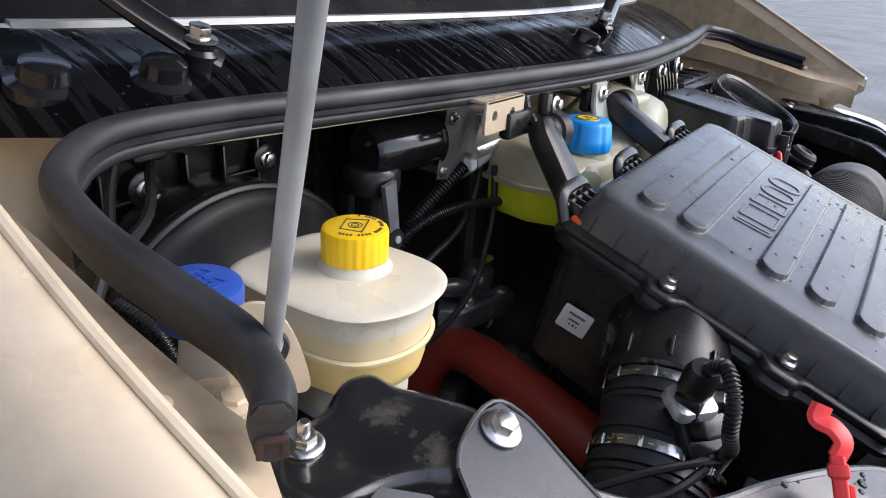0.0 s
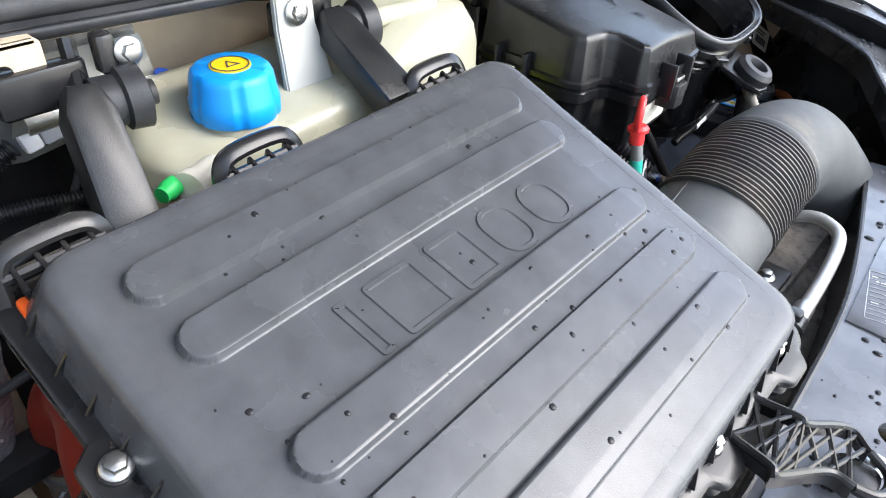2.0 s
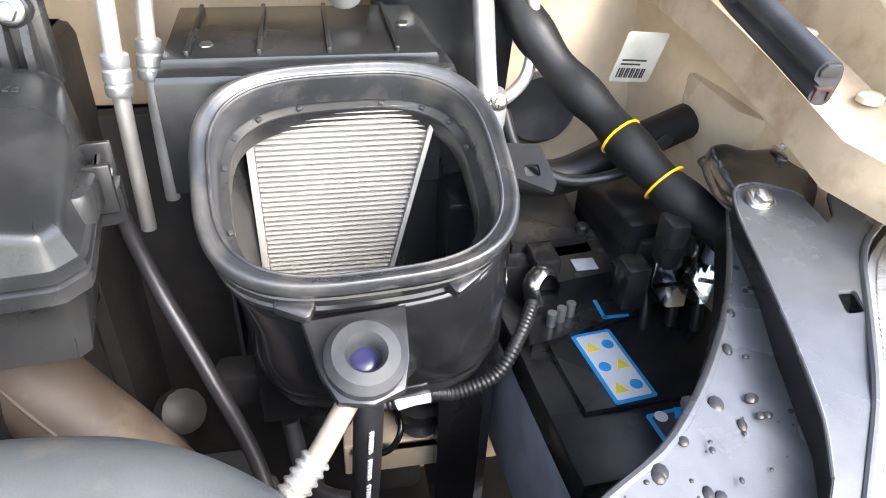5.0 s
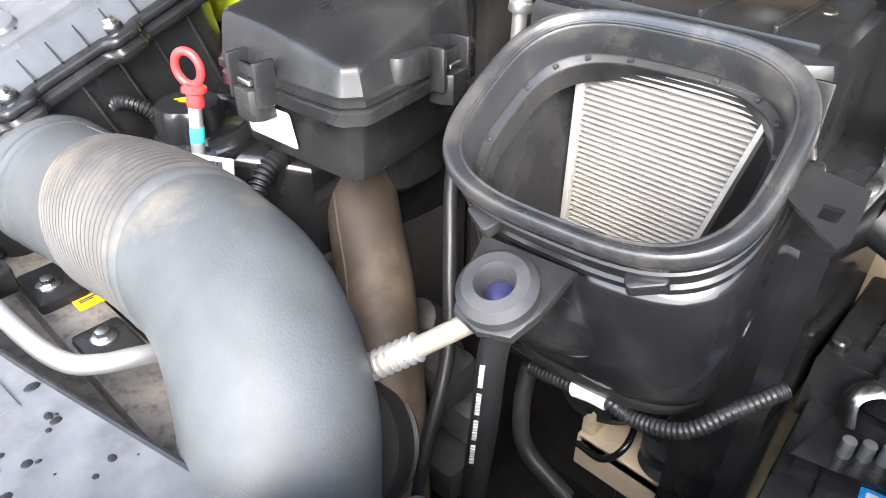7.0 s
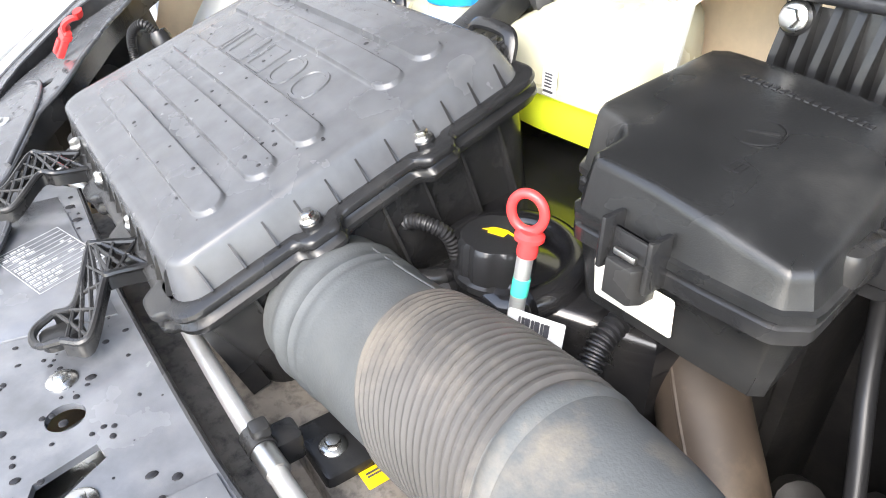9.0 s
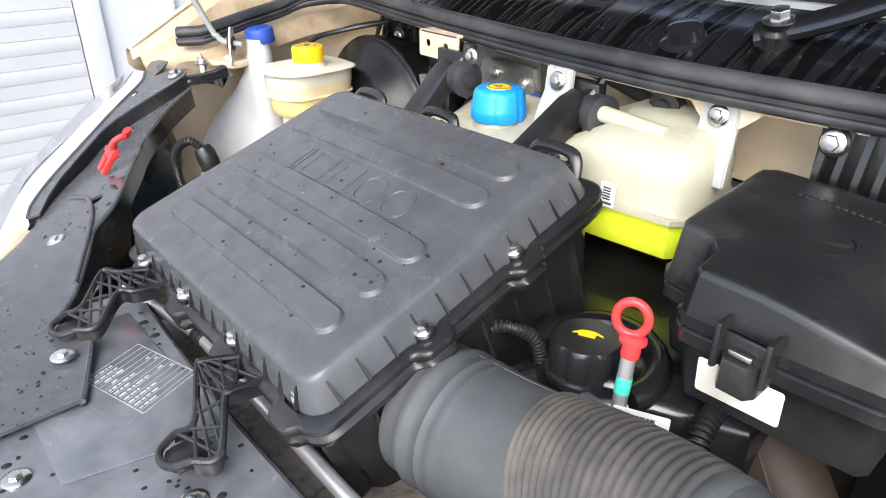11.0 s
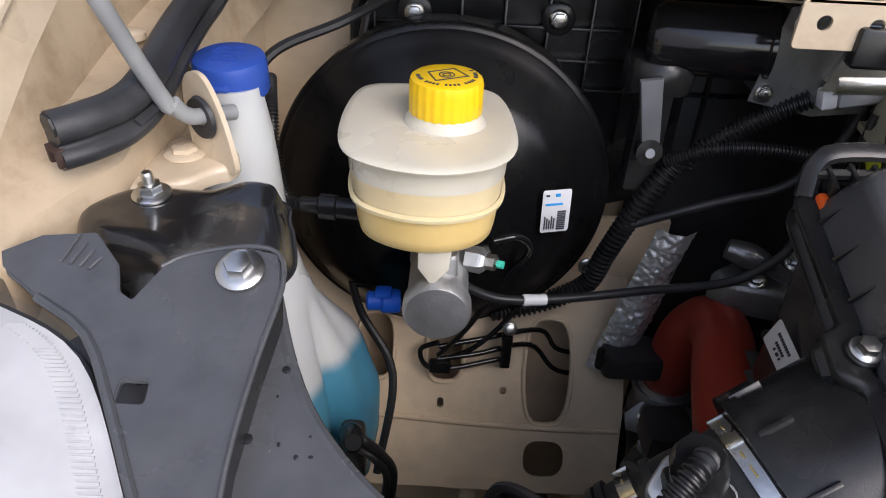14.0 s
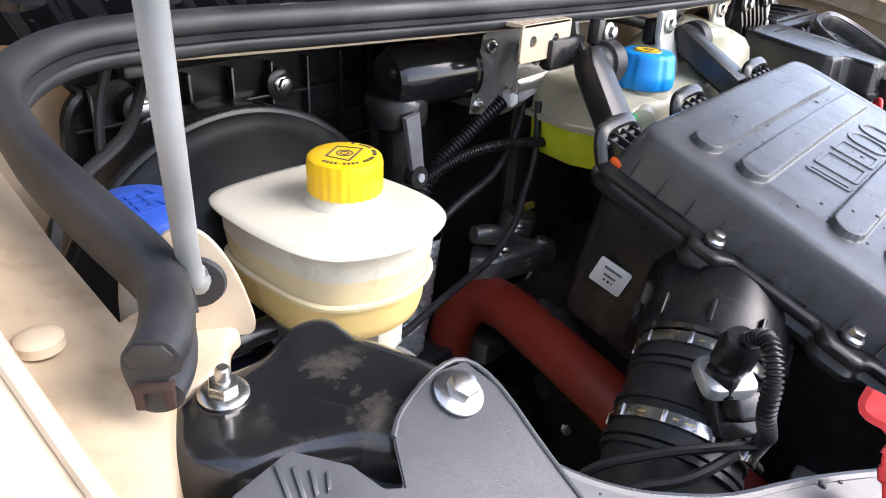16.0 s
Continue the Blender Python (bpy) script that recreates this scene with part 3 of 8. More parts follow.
part("leg_backing", box(0.18, 0.52, 0.5, 0.64, 0.53, 1.02), CREAMLIFT, rail)

# the raised bonnet over the bay
hood = part("bonnet", sheet(lambda u, v: (0.16 + 1.74 * u, 0.66 - 0.82 * v, 1.50 + 0.54 * v + 0.05 * math.sin(math.pi * u) + 0.03 * math.sin(math.pi * v)), 24, 16), CREAM, van, "raised cream bonnet")
part("bonnet_liner", sheet(lambda u, v: (0.22 + 1.62 * u, 0.62 - 0.75 * v, 1.485 + 0.50 * v + 0.05 * math.sin(math.pi * u) + 0.03 * math.sin(math.pi * v)), 24, 16), DARK, hood, "black felt bonnet liner")

part("windscreen", sheet(lambda u, v: (0.18 + 1.70 * u, 0.95 + 0.75 * v - 0.10 * math.sin(math.pi * u), 1.52 + 0.75 * v), 20, 8), mat("dark_windscreen_glass", (0.012, 0.014, 0.015), 0.06, var=0.05), van, "dark windscreen glass")

# glossy cowl panel and screen base
cowl = thing("windscreen_cowl", (1.03, 0.55, 1.3), "glossy wet black cowl panel with water runs", "cowl panel")


def cowl_fn(u, v):
    x = 0.13 + 1.80 * u
    return (x, cowl_y(x) + 0.012 + 0.165 * v, 1.300 + 0.062 * v + 0.012 * math.sin(math.pi * v))



def streaked():
    """Glossy black with dull runs where rain has washed down."""
    m = mat("rain_streaked_black_panel", (0.008, 0.008, 0.009), 0.2, coat=0.0, spec=0.12)
    nt = m.node_tree
    b = nt.nodes["Principled BSDF"]
    tc = nt.nodes.new("ShaderNodeTexCoord")
    mp = nt.nodes.new("ShaderNodeMapping")
    mp.inputs["Scale"].default_value = (85, 7, 7)
    nt.links.new(tc.outputs["Object"], mp.inputs["Vector"])
    n = nt.nodes.new("ShaderNodeTexNoise")
    n.inputs["Scale"].default_value = 1.0
    n.inputs["Detail"].default_value = 4
    n.inputs["Distortion"].default_value = 0.6
    nt.links.new(mp.outputs[0], n.inputs["Vector"])
    r = nt.nodes.new("ShaderNodeMapRange")
    r.inputs["From Min"].default_value, r.inputs["From Max"].default_value = 0.49, 0.53
    nt.links.new(n.outputs["Fac"], r.inputs["Value"])
    r2 = nt.nodes.new("ShaderNodeMapRange")
    r2.inputs["To Min"].default_value, r2.inputs["To Max"].default_value = 0.10, 0.16
    nt.links.new(r.outputs[0], r2.inputs["Value"])
    nt.links.new(r2.outputs[0], b.inputs["Roughness"])
    sp = nt.nodes.new("ShaderNodeMapRange")
    sp.inputs["To Min"].default_value, sp.inputs["To Max"].default_value = 0.03, 0.32
    nt.links.new(r.outputs[0], sp.inputs["Value"])
    nt.links.new(sp.outputs[0], b.inputs["Specular IOR Level"])
    mx = nt.nodes.new("ShaderNodeMix")
    mx.data_type = 'RGBA'
    nt.links.new(r.outputs[0], mx.inputs[0])
    mx.inputs[6].default_value, mx.inputs[7].default_value = (0.004, 0.004, 0.0045, 1), (0.010, 0.010, 0.011, 1)
    nt.links.new(mx.outputs[2], b.inputs["Base Color"])
    bp = nt.nodes.new("ShaderNodeBump")
    bp.inputs["Distance"].default_value, bp.inputs["Strength"].default_value = 0.0006, 0.5
    nt.links.new(r.outputs[0], bp.inputs["Height"])
    nt.links.new(bp.outputs[0], b.inputs["Normal"])
    return m


part("panel", sheet(cowl_fn, 60, 8), streaked(), cowl)
part("screen_trim", loft([[(x, cowl_y(x) + 0.172 + a, 1.362 + b) for a, b in ((0, 0), (0.004, 0.006), (0.010, 0.007), (0.014, 0.003))] for x in np.linspace(0.30, 1.80, 50)]), PIPEALU, cowl, "pale strip along the screen's foot")


def upper_fn(u, v):
    x = 0.12 + 1.82 * u
    return (x, cowl_y(x) + 0.183 + 0.34 * v, 1.365 + 0.36 * v)


part("screen_base", sheet(upper_fn, 50, 6), BLACK, cowl)
for x in (0.38, 0.62, 0.86, 1.10, 1.34, 1.58):
    y = cowl_y(x) + 0.183 + 0.045
    part("slot", loft([[(a, b, c) for a, b in o] for o, c in ((OVAL(0, 0, 0.016, 0.026), 0.003), (OVAL(0, 0, 0.013, 0.022), 0.004), (OVAL(0, 0, 0.011, 0.02), 0.001))]).move(aim((x, y, 1.41), (0, -0.72, 0.69))), BLACK, cowl)
for x in (0.28, 0.36, 1.01):
    y = cowl_y(x) + 0.075
    part("boss", lathe([(0.03, -0.02), (0.028, 0.0), (0.02, 0.004), (0.018, 0.016), (0.012, 0.018)], 28).move(aim((x, y, 1.332), (0, -0.35, 0.94))), GLOSS, cowl)

# rain beads left on the cowl
rng = random.Random(5)
beads = Mesh()
for i in range(260):
    p = cowl_fn(rng.uniform(0.05, 0.95), rng.uniform(0.03, 0.97))
    r = rng.uniform(0.0008, 0.0024)
    q = lathe([(r, 0.0), (r * 0.85, r * 0.3), (r * 0.4, r * 0.5)], 8).move(aim((p[0], p[1], p[2] - 0.0002), (0, -0.35, 0.94)))
    beads.add(q.v, q.f)
single("rain_beads", beads, DROP, (1.03, 0.5, 1.33), "small rain beads on the black cowl", "water", kind="stuff")


def wiper(x, ang, nut):
    y = cowl_y(x) + 0.085
    w = thing("windscreen_wiper", (x, y, 1.34), "black wiper arm with a steel spindle nut", "wiper", "windscreen wipers")
    d = Vector((math.cos(radians(ang)), math.sin(radians(ang)) * 0.55, math.sin(radians(ang)) * 0.5 + 0.10)).normalized()
    a = Vector((x, y, 1.352))
    part("arm", tube([a - d * 0.02, a + d * 0.05, a + d * 0.2 + Vector((0, 0, 0.015)), a + d * 0.45 + Vector((0, 0, 0.01))], lambda s: 0.015 - 0.007 * s, n=10, flat=0.6), SATIN, w)
    part("spindle", lathe([(0.018, -0.03), (0.018, 0.0), (0.014, 0.004)], 20).move(aim((x, y, 1.352), (0, -0.3, 0.95))), SATIN, w)
    hexbolt(w, (x, y, 1.362), (0, -0.3, 0.95), 0.017, 0.016, 0.012, name="spindle_nut")
    return w


wiper(0.40, 130, True)
wiper(1.10, 25, True)

# rubber seal: a fat upper bulb over a narrower gripping foot
SEAL = [(0.175, 0.184, 1.249), (0.188, 0.199, 1.250), (0.1985, 0.217, 1.251), (0.204, 0.240, 1.257), (0.202, 0.295, 1.268), (0.202, 0.365, 1.281), (0.213, 0.416, 1.297), (0.270, 0.455, 1.307)]
SEAL += [(x, cowl_y(x) + 0.002, 1.311) for x in np.linspace(0.36, 1.03, 8)]
SEAL += mirror(SEAL[3:-1])[::-1]
seal = thing("bonnet_seal", (1.03, 0.4, 1.3), "black rubber weather seal along the bay's rim", "rubber seal")
LOBES = [(-0.0135, 0.004), (-0.012, 0.012), (-0.006, 0.0185), (0.002, 0.0195), (0.009, 0.017), (0.0135, 0.010), (0.013, 0.002), (0.0065, -0.0030), (0.0105, -0.0075), (0.013, -0.012), (0.011, -0.018), (0.004, -0.022), (-0.004, -0.022), (-0.009, -0.018), (-0.011, -0.010), (-0.0125, -0.003)]
LOBES = [(v[0], v[1]) for v in spline([(a, b, 0) for a, b in LOBES + LOBES[:1]], 3)][:-1]


def along(path, outline):
    """Sweep an upright outline along a path, its first axis turned into the bay."""
    c = spline(path, 8)
    rings = []
    for i, p in enumerate(c):
        t = c[min(i + 1, len(c) - 1)] - c[max(i - 1, 0)]
        side = t.cross(Vector((0, 0, 1))).normalized()
        wob = 0.0005 * math.sin(i * 0.31) + 0.0004 * math.sin(i * 0.13)
        rings.append([tuple(p + side * (0.79 * a + wob) + Vector((0, 0, 0.80 * b))) for a, b in outline])
    return loft(rings)


part("profile", along(SEAL, LOBES), RUBBER, seal, sharp=75)
part("fin", along(SEAL[2:-2], [(0.0095, -0.004), (0.0155, -0.0065), (0.0158, -0.0055), (0.0098, -0.0022)]), RUBBER, seal)
CORE = mat("rusty_seal_core", (0.045, 0.024, 0.018), 0.7, bump=0.5)
for end, nxt in ((SEAL[0], SEAL[1]), (SEAL[-1], SEAL[-2])):
    d = (Vector(end) - Vector(nxt)).normalized()
    R = aim(end, d)
    part("hollow", slab([(-0.0075, 0.004), (0.0075, 0.004), (0.0085, 0.009), (0.005, 0.0135), (-0.005, 0.0135), (-0.0085, 0.009)], -0.001, 0.0008, 0.0003).move(R), DARK, seal, "hollow cut end")
    part("core", merge(*[box(u - 0.0018, -0.0145, -0.002, u + 0.0018, -0.005, 0.0035, 0.0006) for u in (-0.0055, 0.0055)], box(-0.0072, -0.0062, -0.002, 0.0072, -0.0035, 0.0035, 0.0006)).move(R), CORE, seal, "rusty steel core in the foot")
for x in np.linspace(0.42, 1.64, 9):
    part("vent_slit", slab(rrect(-0.008, -0.0018, 0.008, 0.0018, 0.0012), 0, 0.0012, 0.0004).move(Matrix.Translation((x, cowl_y(x) + 0.001, 1.3261))), DARK, seal)

# ---- air filter box ----
FU, FV = Vector((1, 0, 0.03)).normalized(), Vector((0, 1, 0.345)).normalized()
FW = FU.cross(FV).normalized()
FV = FW.cross(FU)
FBOX = Matrix(((FU.x, FV.x, FW.x, 0.83), (FU.y, FV.y, FW.y, 0.06), (FU.z, FV.z, FW.z, 1.138), (0, 0, 0, 1)))
fbox = thing("air_filter_box", (0.83, 0.06, 1.0), "large black plastic air filter box with a ribbed lid", "air filter")
X0, X1, Y0, Y1 = -0.211, 0.221, -0.141, 0.208


def crown(x, y):
    return 0.006 * (1 - (x / 0.2) ** 2) * (1 - ((y - 0.02) / 0.17) ** 2)


lid_rings = []
for inset, z in ((0.004, 0.006), (0.0045, 0.010), (0.0125, 0.0395), (0.0140, 0.0440), (0.0170, 0.0466), (0.0215, 0.0475), (0.029, 0.0476)):
    lid_rings.append([(x, y, z) for x, y in rrect(X0 + inset, Y0 + inset, X1 - inset, Y1 - inset, 0.022, 5)])
lid_m = loft(lid_rings, (False, False))
ix0, ix1, iy0, iy1 = X0 + 0.029, X1 - 0.029, Y0 + 0.029, Y1 - 0.029
PILLS = [(0.149, -0.165, 0.171), (0.104, -0.163, 0.174), (0.020, -0.157, 0.176), (-0.027, -0.151, 0.177), (-0.075, -0.148, 0.177)]


def lid_top(x, y):
    """Height of the lid's upper face, with raised rounded ribs."""
    z = 0.0475 + crown(x, y) * min(1.0, (min(x - ix0, ix1 - x, y - iy0, iy1 - y)) / 0.03 if min(x - ix0, ix1 - x, y - iy0, iy1 - y) > 0 else 0)
    for py, a, b in PILLS:
        q = min(max(x, a + 0.013), b - 0.013)
        d = math.hypot(x - q, y - py)
        t = min(1.0, max(0.0, (0.0150 - d) / 0.0019))
        fade = min(1.0, max(0.0, (b - x + 0.02) / 0.10))
        z += 0.0058 * t * t * (3 - 2 * t) * (0.55 + 0.45 * fade)
    return z


def settle(x, y, z):
    """The lid sags a little towards its front right corner."""
    k = min(1.0, max(0.0, z / 0.0475)) * min(1.0, max(0.0, (x + 0.2) / 0.4))
    return (x, y, z - k * (0.004 + 0.006 * (0.2 - y) / 0.35))


NX, NY = 330, 270
gv = [(ix0 + (ix1 - ix0) * i / NX, iy0 + (iy1 - iy0) * j / NY) for j in range(NY + 1) for i in range(NX + 1)]
gf = [(j * (NX + 1) + i, j * (NX + 1) + i + 1, (j + 1) * (NX + 1) + i + 1, (j + 1) * (NX + 1) + i) for j in range(NY) for i in range(NX)]
top_m = Mesh().add([(x, y, lid_top(x, y)) for x, y in gv], gf)
lid = part("lid", merge(lid_m, top_m).warp(settle).move(FBOX), COVER, fbox, "grey-black lid with five raised ribs", sharp=50)
# raised plain blocks where the maker's name stands
for x, w, r in ((-0.085, 0.012, 0.003), (-0.063, 0.042, 0.004), (-0.011, 0.036, 0.004), (0.035, 0.036, 0.015), (0.079, 0.038, 0.017)):
    o = [(a + 0.10 * (0.058 - b), b) for a, b in rrect(x, 0.037, x + w, 0.080, r, 4)]
    part("emblem_block", loft([[(a, b, lid_top(a, b) - 0.0004 + h) for a, b in offset(o, d)] for d, h in ((0.0, 0.0), (0.0008, 0.0016), (0.0040, 0.0016), (0.0050, 0.0))], (False, False)).warp(settle).move(FBOX), COVER, lid, sharp=40)
# rim with a double bead that swells round each bolt
BOLTS = [(0.616, 0.136, 1.178), (0.621, 0.022, 1.139), (0.678, -0.080, 1.112), (0.785, -0.074, 1.112), (0.899, -0.071, 1.116), (1.015, -0.068, 1.120), (1.047, 0.034, 1.152), (1.043, 0.141, 1.192)]
LUGS = [FBOX.inverted() @ Vector(b) for b in BOLTS]


def rim_ring(inset, z):
    """The rim's outline, pushed outwards round the bolts."""
    o = rrect(X0 + inset, Y0 + inset, X1 - inset, Y1 - inset, 0.022, 5)
    pts = []
    for a, b in zip(o, o[1:] + o[:1]):
        k = max(1, int(math.hypot(b[0] - a[0], b[1] - a[1]) / 0.004))
        pts += [(a[0] + (b[0] - a[0]) * i / k, a[1] + (b[1] - a[1]) * i / k) for i in range(k)]
    out = []
    for x, y in pts:
        for l in LUGS:
            side = abs(l.x) > 0.2
            d = (y - l.y) if side else (x - l.x)
            near = (x * l.x > 0 and abs(x) > 0.19) if side else y < Y0 + 0.02
            t = min(1.0, max(0.0, (0.022 - abs(d)) / 0.010))
            if near and t > 0:
                k = 0.0115 * t * t * (3 - 2 * t)
                x, y = (x + math.copysign(k, x), y) if side else (x, y - k)
        out.append((x, y, z))
    return out


def even(rings):
    """Rings resampled to one count, so that they can be skinned."""
    out = []
    for r in rings:
        L = [0.0]
        for a, b in zip(r, r[1:] + r[:1]):
            L.append(L[-1] + math.dist(a, b))
        q, j = [], 0
        for i in range(420):
            t = L[-1] * i / 420
            while L[j + 1] < t:
                j += 1
            k = (t - L[j]) / max(1e-9, L[j + 1] - L[j])
            a, b = r[j], r[(j + 1) % len(r)]
            q.append(tuple(a[c] + (b[c] - a[c]) * k for c in range(3)))
        out.append(q)
    return out


part("rim", loft(even([rim_ring(i, z) for i, z in ((0.004, -0.017), (-0.004, -0.0165), (-0.006, -0.013), (-0.006, -0.009), (-0.0025, -0.0065), (-0.001, -0.004), (-0.0025, -0.0015), (-0.006, 0.000), (-0.007, 0.003), (-0.006, 0.006), (-0.003, 0.0078), (0.004, 0.0080), (0.012, 0.0075))]), (False, False)).move(FBOX), BLACK, lid, sharp=40)
for l in LUGS:
    part("lug", lathe([(0.0095, -0.006), (0.0095, 0.0105), (0.0085, 0.0115)], 20).move(FBOX @ Matrix.Translation((l.x, l.y, 0))), BLACK, lid)
    hexbolt(lid, FBOX @ Vector((l.x, l.y, 0.0115)), FW, 0.0105, 0.0085, 0.0080)
# ribs down the lid's flanks
ribs = []
for i in range(15):
    x = X0 + 0.03 + i * (X1 - X0 - 0.06) / 14
    for y, s in ((Y0, 1), (Y1, -1)):
        ribs.append(((x - 0.001, y + s * 0.004, 0.008), (x + 0.001, y + s * 0.004, 0.008), (x + 0.001, y + s * 0.019, 0.034), (x - 0.001, y + s * 0.019, 0.034), (x - 0.0008, y + s * 0.0005, 0.010), (x + 0.0008, y + s * 0.0005, 0.010), (x + 0.0008, y + s * 0.010, 0.028), (x - 0.0008, y + s * 0.010, 0.028)))
for i in range(11):
    y = Y0 + 0.03 + i * (Y1 - Y0 - 0.06) / 10
    for x, s in ((X0, 1), (X1, -1)):
        ribs.append(((x + s * 0.004, y - 0.001, 0.008), (x + s * 0.004, y + 0.001, 0.008), (x + s * 0.019, y + 0.001, 0.034), (x + s * 0.019, y - 0.001, 0.034), (x + s * 0.0005, y - 0.0008, 0.010), (x + s * 0.0005, y + 0.0008, 0.010), (x + s * 0.010, y + 0.0008, 0.028), (x + s * 0.010, y - 0.0008, 0.028)))
for r in ribs:
    part("rib", Mesh().add(r, [(0, 1, 2, 3), (4, 5, 6, 7), (0, 1, 5, 4), (1, 2, 6, 5), (2, 3, 7, 6), (3, 0, 4, 7)]).move(FBOX), BLACK, lid)
# lower shell
low_rings = [[(x, y, z) for x, y in rrect(X0 + i, Y0 + i, X1 - i, Y1 - i, 0.022, 5)] for i, z in ((0.006, -0.008), (0.008, -0.03), (0.016, -0.10), (0.022, -0.17), (0.03, -0.175))]
shell = part("lower_shell", loft(low_rings).move(FBOX), BLACK, fbox)
for i in range(9):
    x = X0 + 0.04 + i * 0.046
    part("shell_rib", box(x - 0.0015, Y0 + 0.002, -0.12, x + 0.0015, Y0 + 0.02, -0.01, 0.0004).move(FBOX), BLACK, shell)
for i in range(7):
    y = Y0 + 0.05 + i * 0.042
    part("shell_rib", box(X1 - 0.022, y - 0.0015, -0.13, X1 - 0.003, y + 0.0015, -0.01, 0.0004).move(FBOX), BLACK, shell)
# hinge loops at the back edge
for hx in (0.655, 0.80, 0.985):
    lx = hx - 0.83
    arch = [(lx - 0.034, Y1 - 0.004, 0.004), (lx - 0.030, Y1 + 0.009, 0.020), (lx - 0.018, Y1 + 0.014, 0.027), (lx + 0.018, Y1 + 0.014, 0.027), (lx + 0.030, Y1 + 0.009, 0.020), (lx + 0.034, Y1 - 0.004, 0.004)]
    lp = part("hinge_loop", tube(arch, 0.0042, n=8, res=4, flat=1.6).move(FBOX), BLACK, fbox)
    for k in range(4):
        part("web", box(lx - 0.024 + k * 0.015, Y1 - 0.012, 0.006, lx - 0.021 + k * 0.015, Y1 + 0.010, 0.022, 0.0005).move(FBOX), BLACK, lp)
    part("hinge_pin", tube([(lx - 0.03, Y1 + 0.004, 0.017), (lx + 0.03, Y1 + 0.004, 0.017)], 0.004, n=8, res=2).move(FBOX), BLACK, lp)
part("red_pin", box(X0 + 0.006, Y1 - 0.022, 0.004, X0 + 0.014, Y1 - 0.006, 0.012, 0.002).move(FBOX), mat("orange_clip", (0.8, 0.12, 0.02), 0.4), fbox)
st = sticker(fbox, (0.6275, 0.250, 1.083), (0.15, -0.93, -0.33), (0.02, -0.35, 0.93), 0.034, 0.030, name="maker_label")
bars(st, (0.6270, 0.250, 1.083), (0.15, -0.93, -0.33), (0.02, -0.35, 0.93), [(0.008 + 0.0021 * i, 0.0094 + 0.0021 * i, 0.021, 0.0232) for i in range(9)] + [(0.011 + 0.0021 * i, 0.0124 + 0.0021 * i, 0.0135, 0.0155) for i in range(6)] + [(0.013, 0.0145, 0.008, 0.010), (0.017, 0.0195, 0.008, 0.010), (0.0215, 0.0225, 0.008, 0.010)], INK, "print", 0.0014)

# two struts that hold the box to the cowl
for sx, sz, top in ((0.705, 1.165, (0.722, 0.342, 1.262)), (0.942, 1.216, (0.940, 0.344, 1.262))):
    s = thing("support_strut", (sx, 0.27, 1.15), "black plastic strut with a round rubber bush", "bracket", "filter box struts")
    d = Vector(top) - Vector((sx, 0.262, sz))
    o = [(-0.019, 0.0), (0.019, 0.0), (0.0165, d.length - 0.01), (0.010, d.length + 0.008), (-0.010, d.length + 0.008), (-0.0165, d.length - 0.01)]
    yv, xv = d.normalized(), Vector((1, 0, 0))
    zv = xv.cross(yv).normalized()
    xv = yv.cross(zv)
    M = Matrix(((xv.x, yv.x, zv.x, sx), (xv.y, yv.y, zv.y, 0.262), (xv.z, yv.z, zv.z, sz), (0, 0, 0, 1)))
    part("cross_bar", box(top[0] - 0.045, top[1] + 0.014, top[2] - 0.008, top[0] + 0.016, top[1] + 0.03, top[2] + 0.022, 0.003), BLACK, s)
    part("arm", slab(o, -0.012, 0.016, 0.004, base=True).move(M), LIDPL, s)
    part("bush", lathe([(0.018, -0.004), (0.018, 0.012), (0.022, 0.014), (0.023, 0.028), (0.018, 0.030), (0.012, 0.032)], 24).move(aim((top[0] + 0.012, top[1], top[2] - 0.005), (1, -0.15, 0))), RUBBER, s)
    part("bush_core", lathe([(0.009, 0.03), (0.009, 0.0365), (0.005, 0.037)], 16).move(aim((top[0] + 0.012, top[1], top[2] - 0.005), (1, -0.15, 0))), DARK, s)
    part("hook", tube([(top[0] + 0.005, top[1] + 0.01, top[2] + 0.004), (top[0] + 0.01, top[1] + 0.025, top[2] + 0.02), (top[0] + 0.012, top[1] + 0.03, top[2] + 0.032)], 0.006, n=8), BLACK, s)


# ---- intake hose from the box's right flank ----
hose = thing("intake_hose", (1.25, 0.04, 0.95), "large grey dusty air intake hose with a corrugated middle", "hose")
PH = [(1.030, 0.043, 1.061), (1.102, 0.048, 1.065), (1.170, 0.053, 1.072), (1.260, 0.056, 1.089), (1.335, 0.056, 1.092), (1.392, 0.048, 1.083), (1.443, 0.028, 1.045), (1.470, 0.003, 1.000), (1.486, -0.006, 0.93), (1.490, -0.010, 0.80)]
cH = spline(PH, 16)
part("cuff", tube(cH[4:44], lambda s: 0.0625 + 0.0035 * math.exp(-((s - 0.13) / 0.030) ** 2) + 0.0022 * math.exp(-((s - 0.24) / 0.02) ** 2) + 0.0018 * math.exp(-((s - 0.31) / 0.015) ** 2), n=48, res=1, smooth=False), HOSE, hose)
CORRUGATED = mat("dusty_corrugated_rubber", (0.058, 0.055, 0.052), 0.6, dirt=(0.19, 0.165, 0.13), dirt_amt=0.6)
part("corrugation", ribbed(cH[36:60], 0.0632, 0.0028, 0.0062, n=48).warp(lambda x, y, z: (x - 0.32 * (z - 1.085), y, z)), CORRUGATED, hose)
part("elbow", tube(cH[55:], lambda s: 0.0622 + 0.0012 * math.sin(3 * s), n=48, res=1, smooth=False), HOSE, hose)
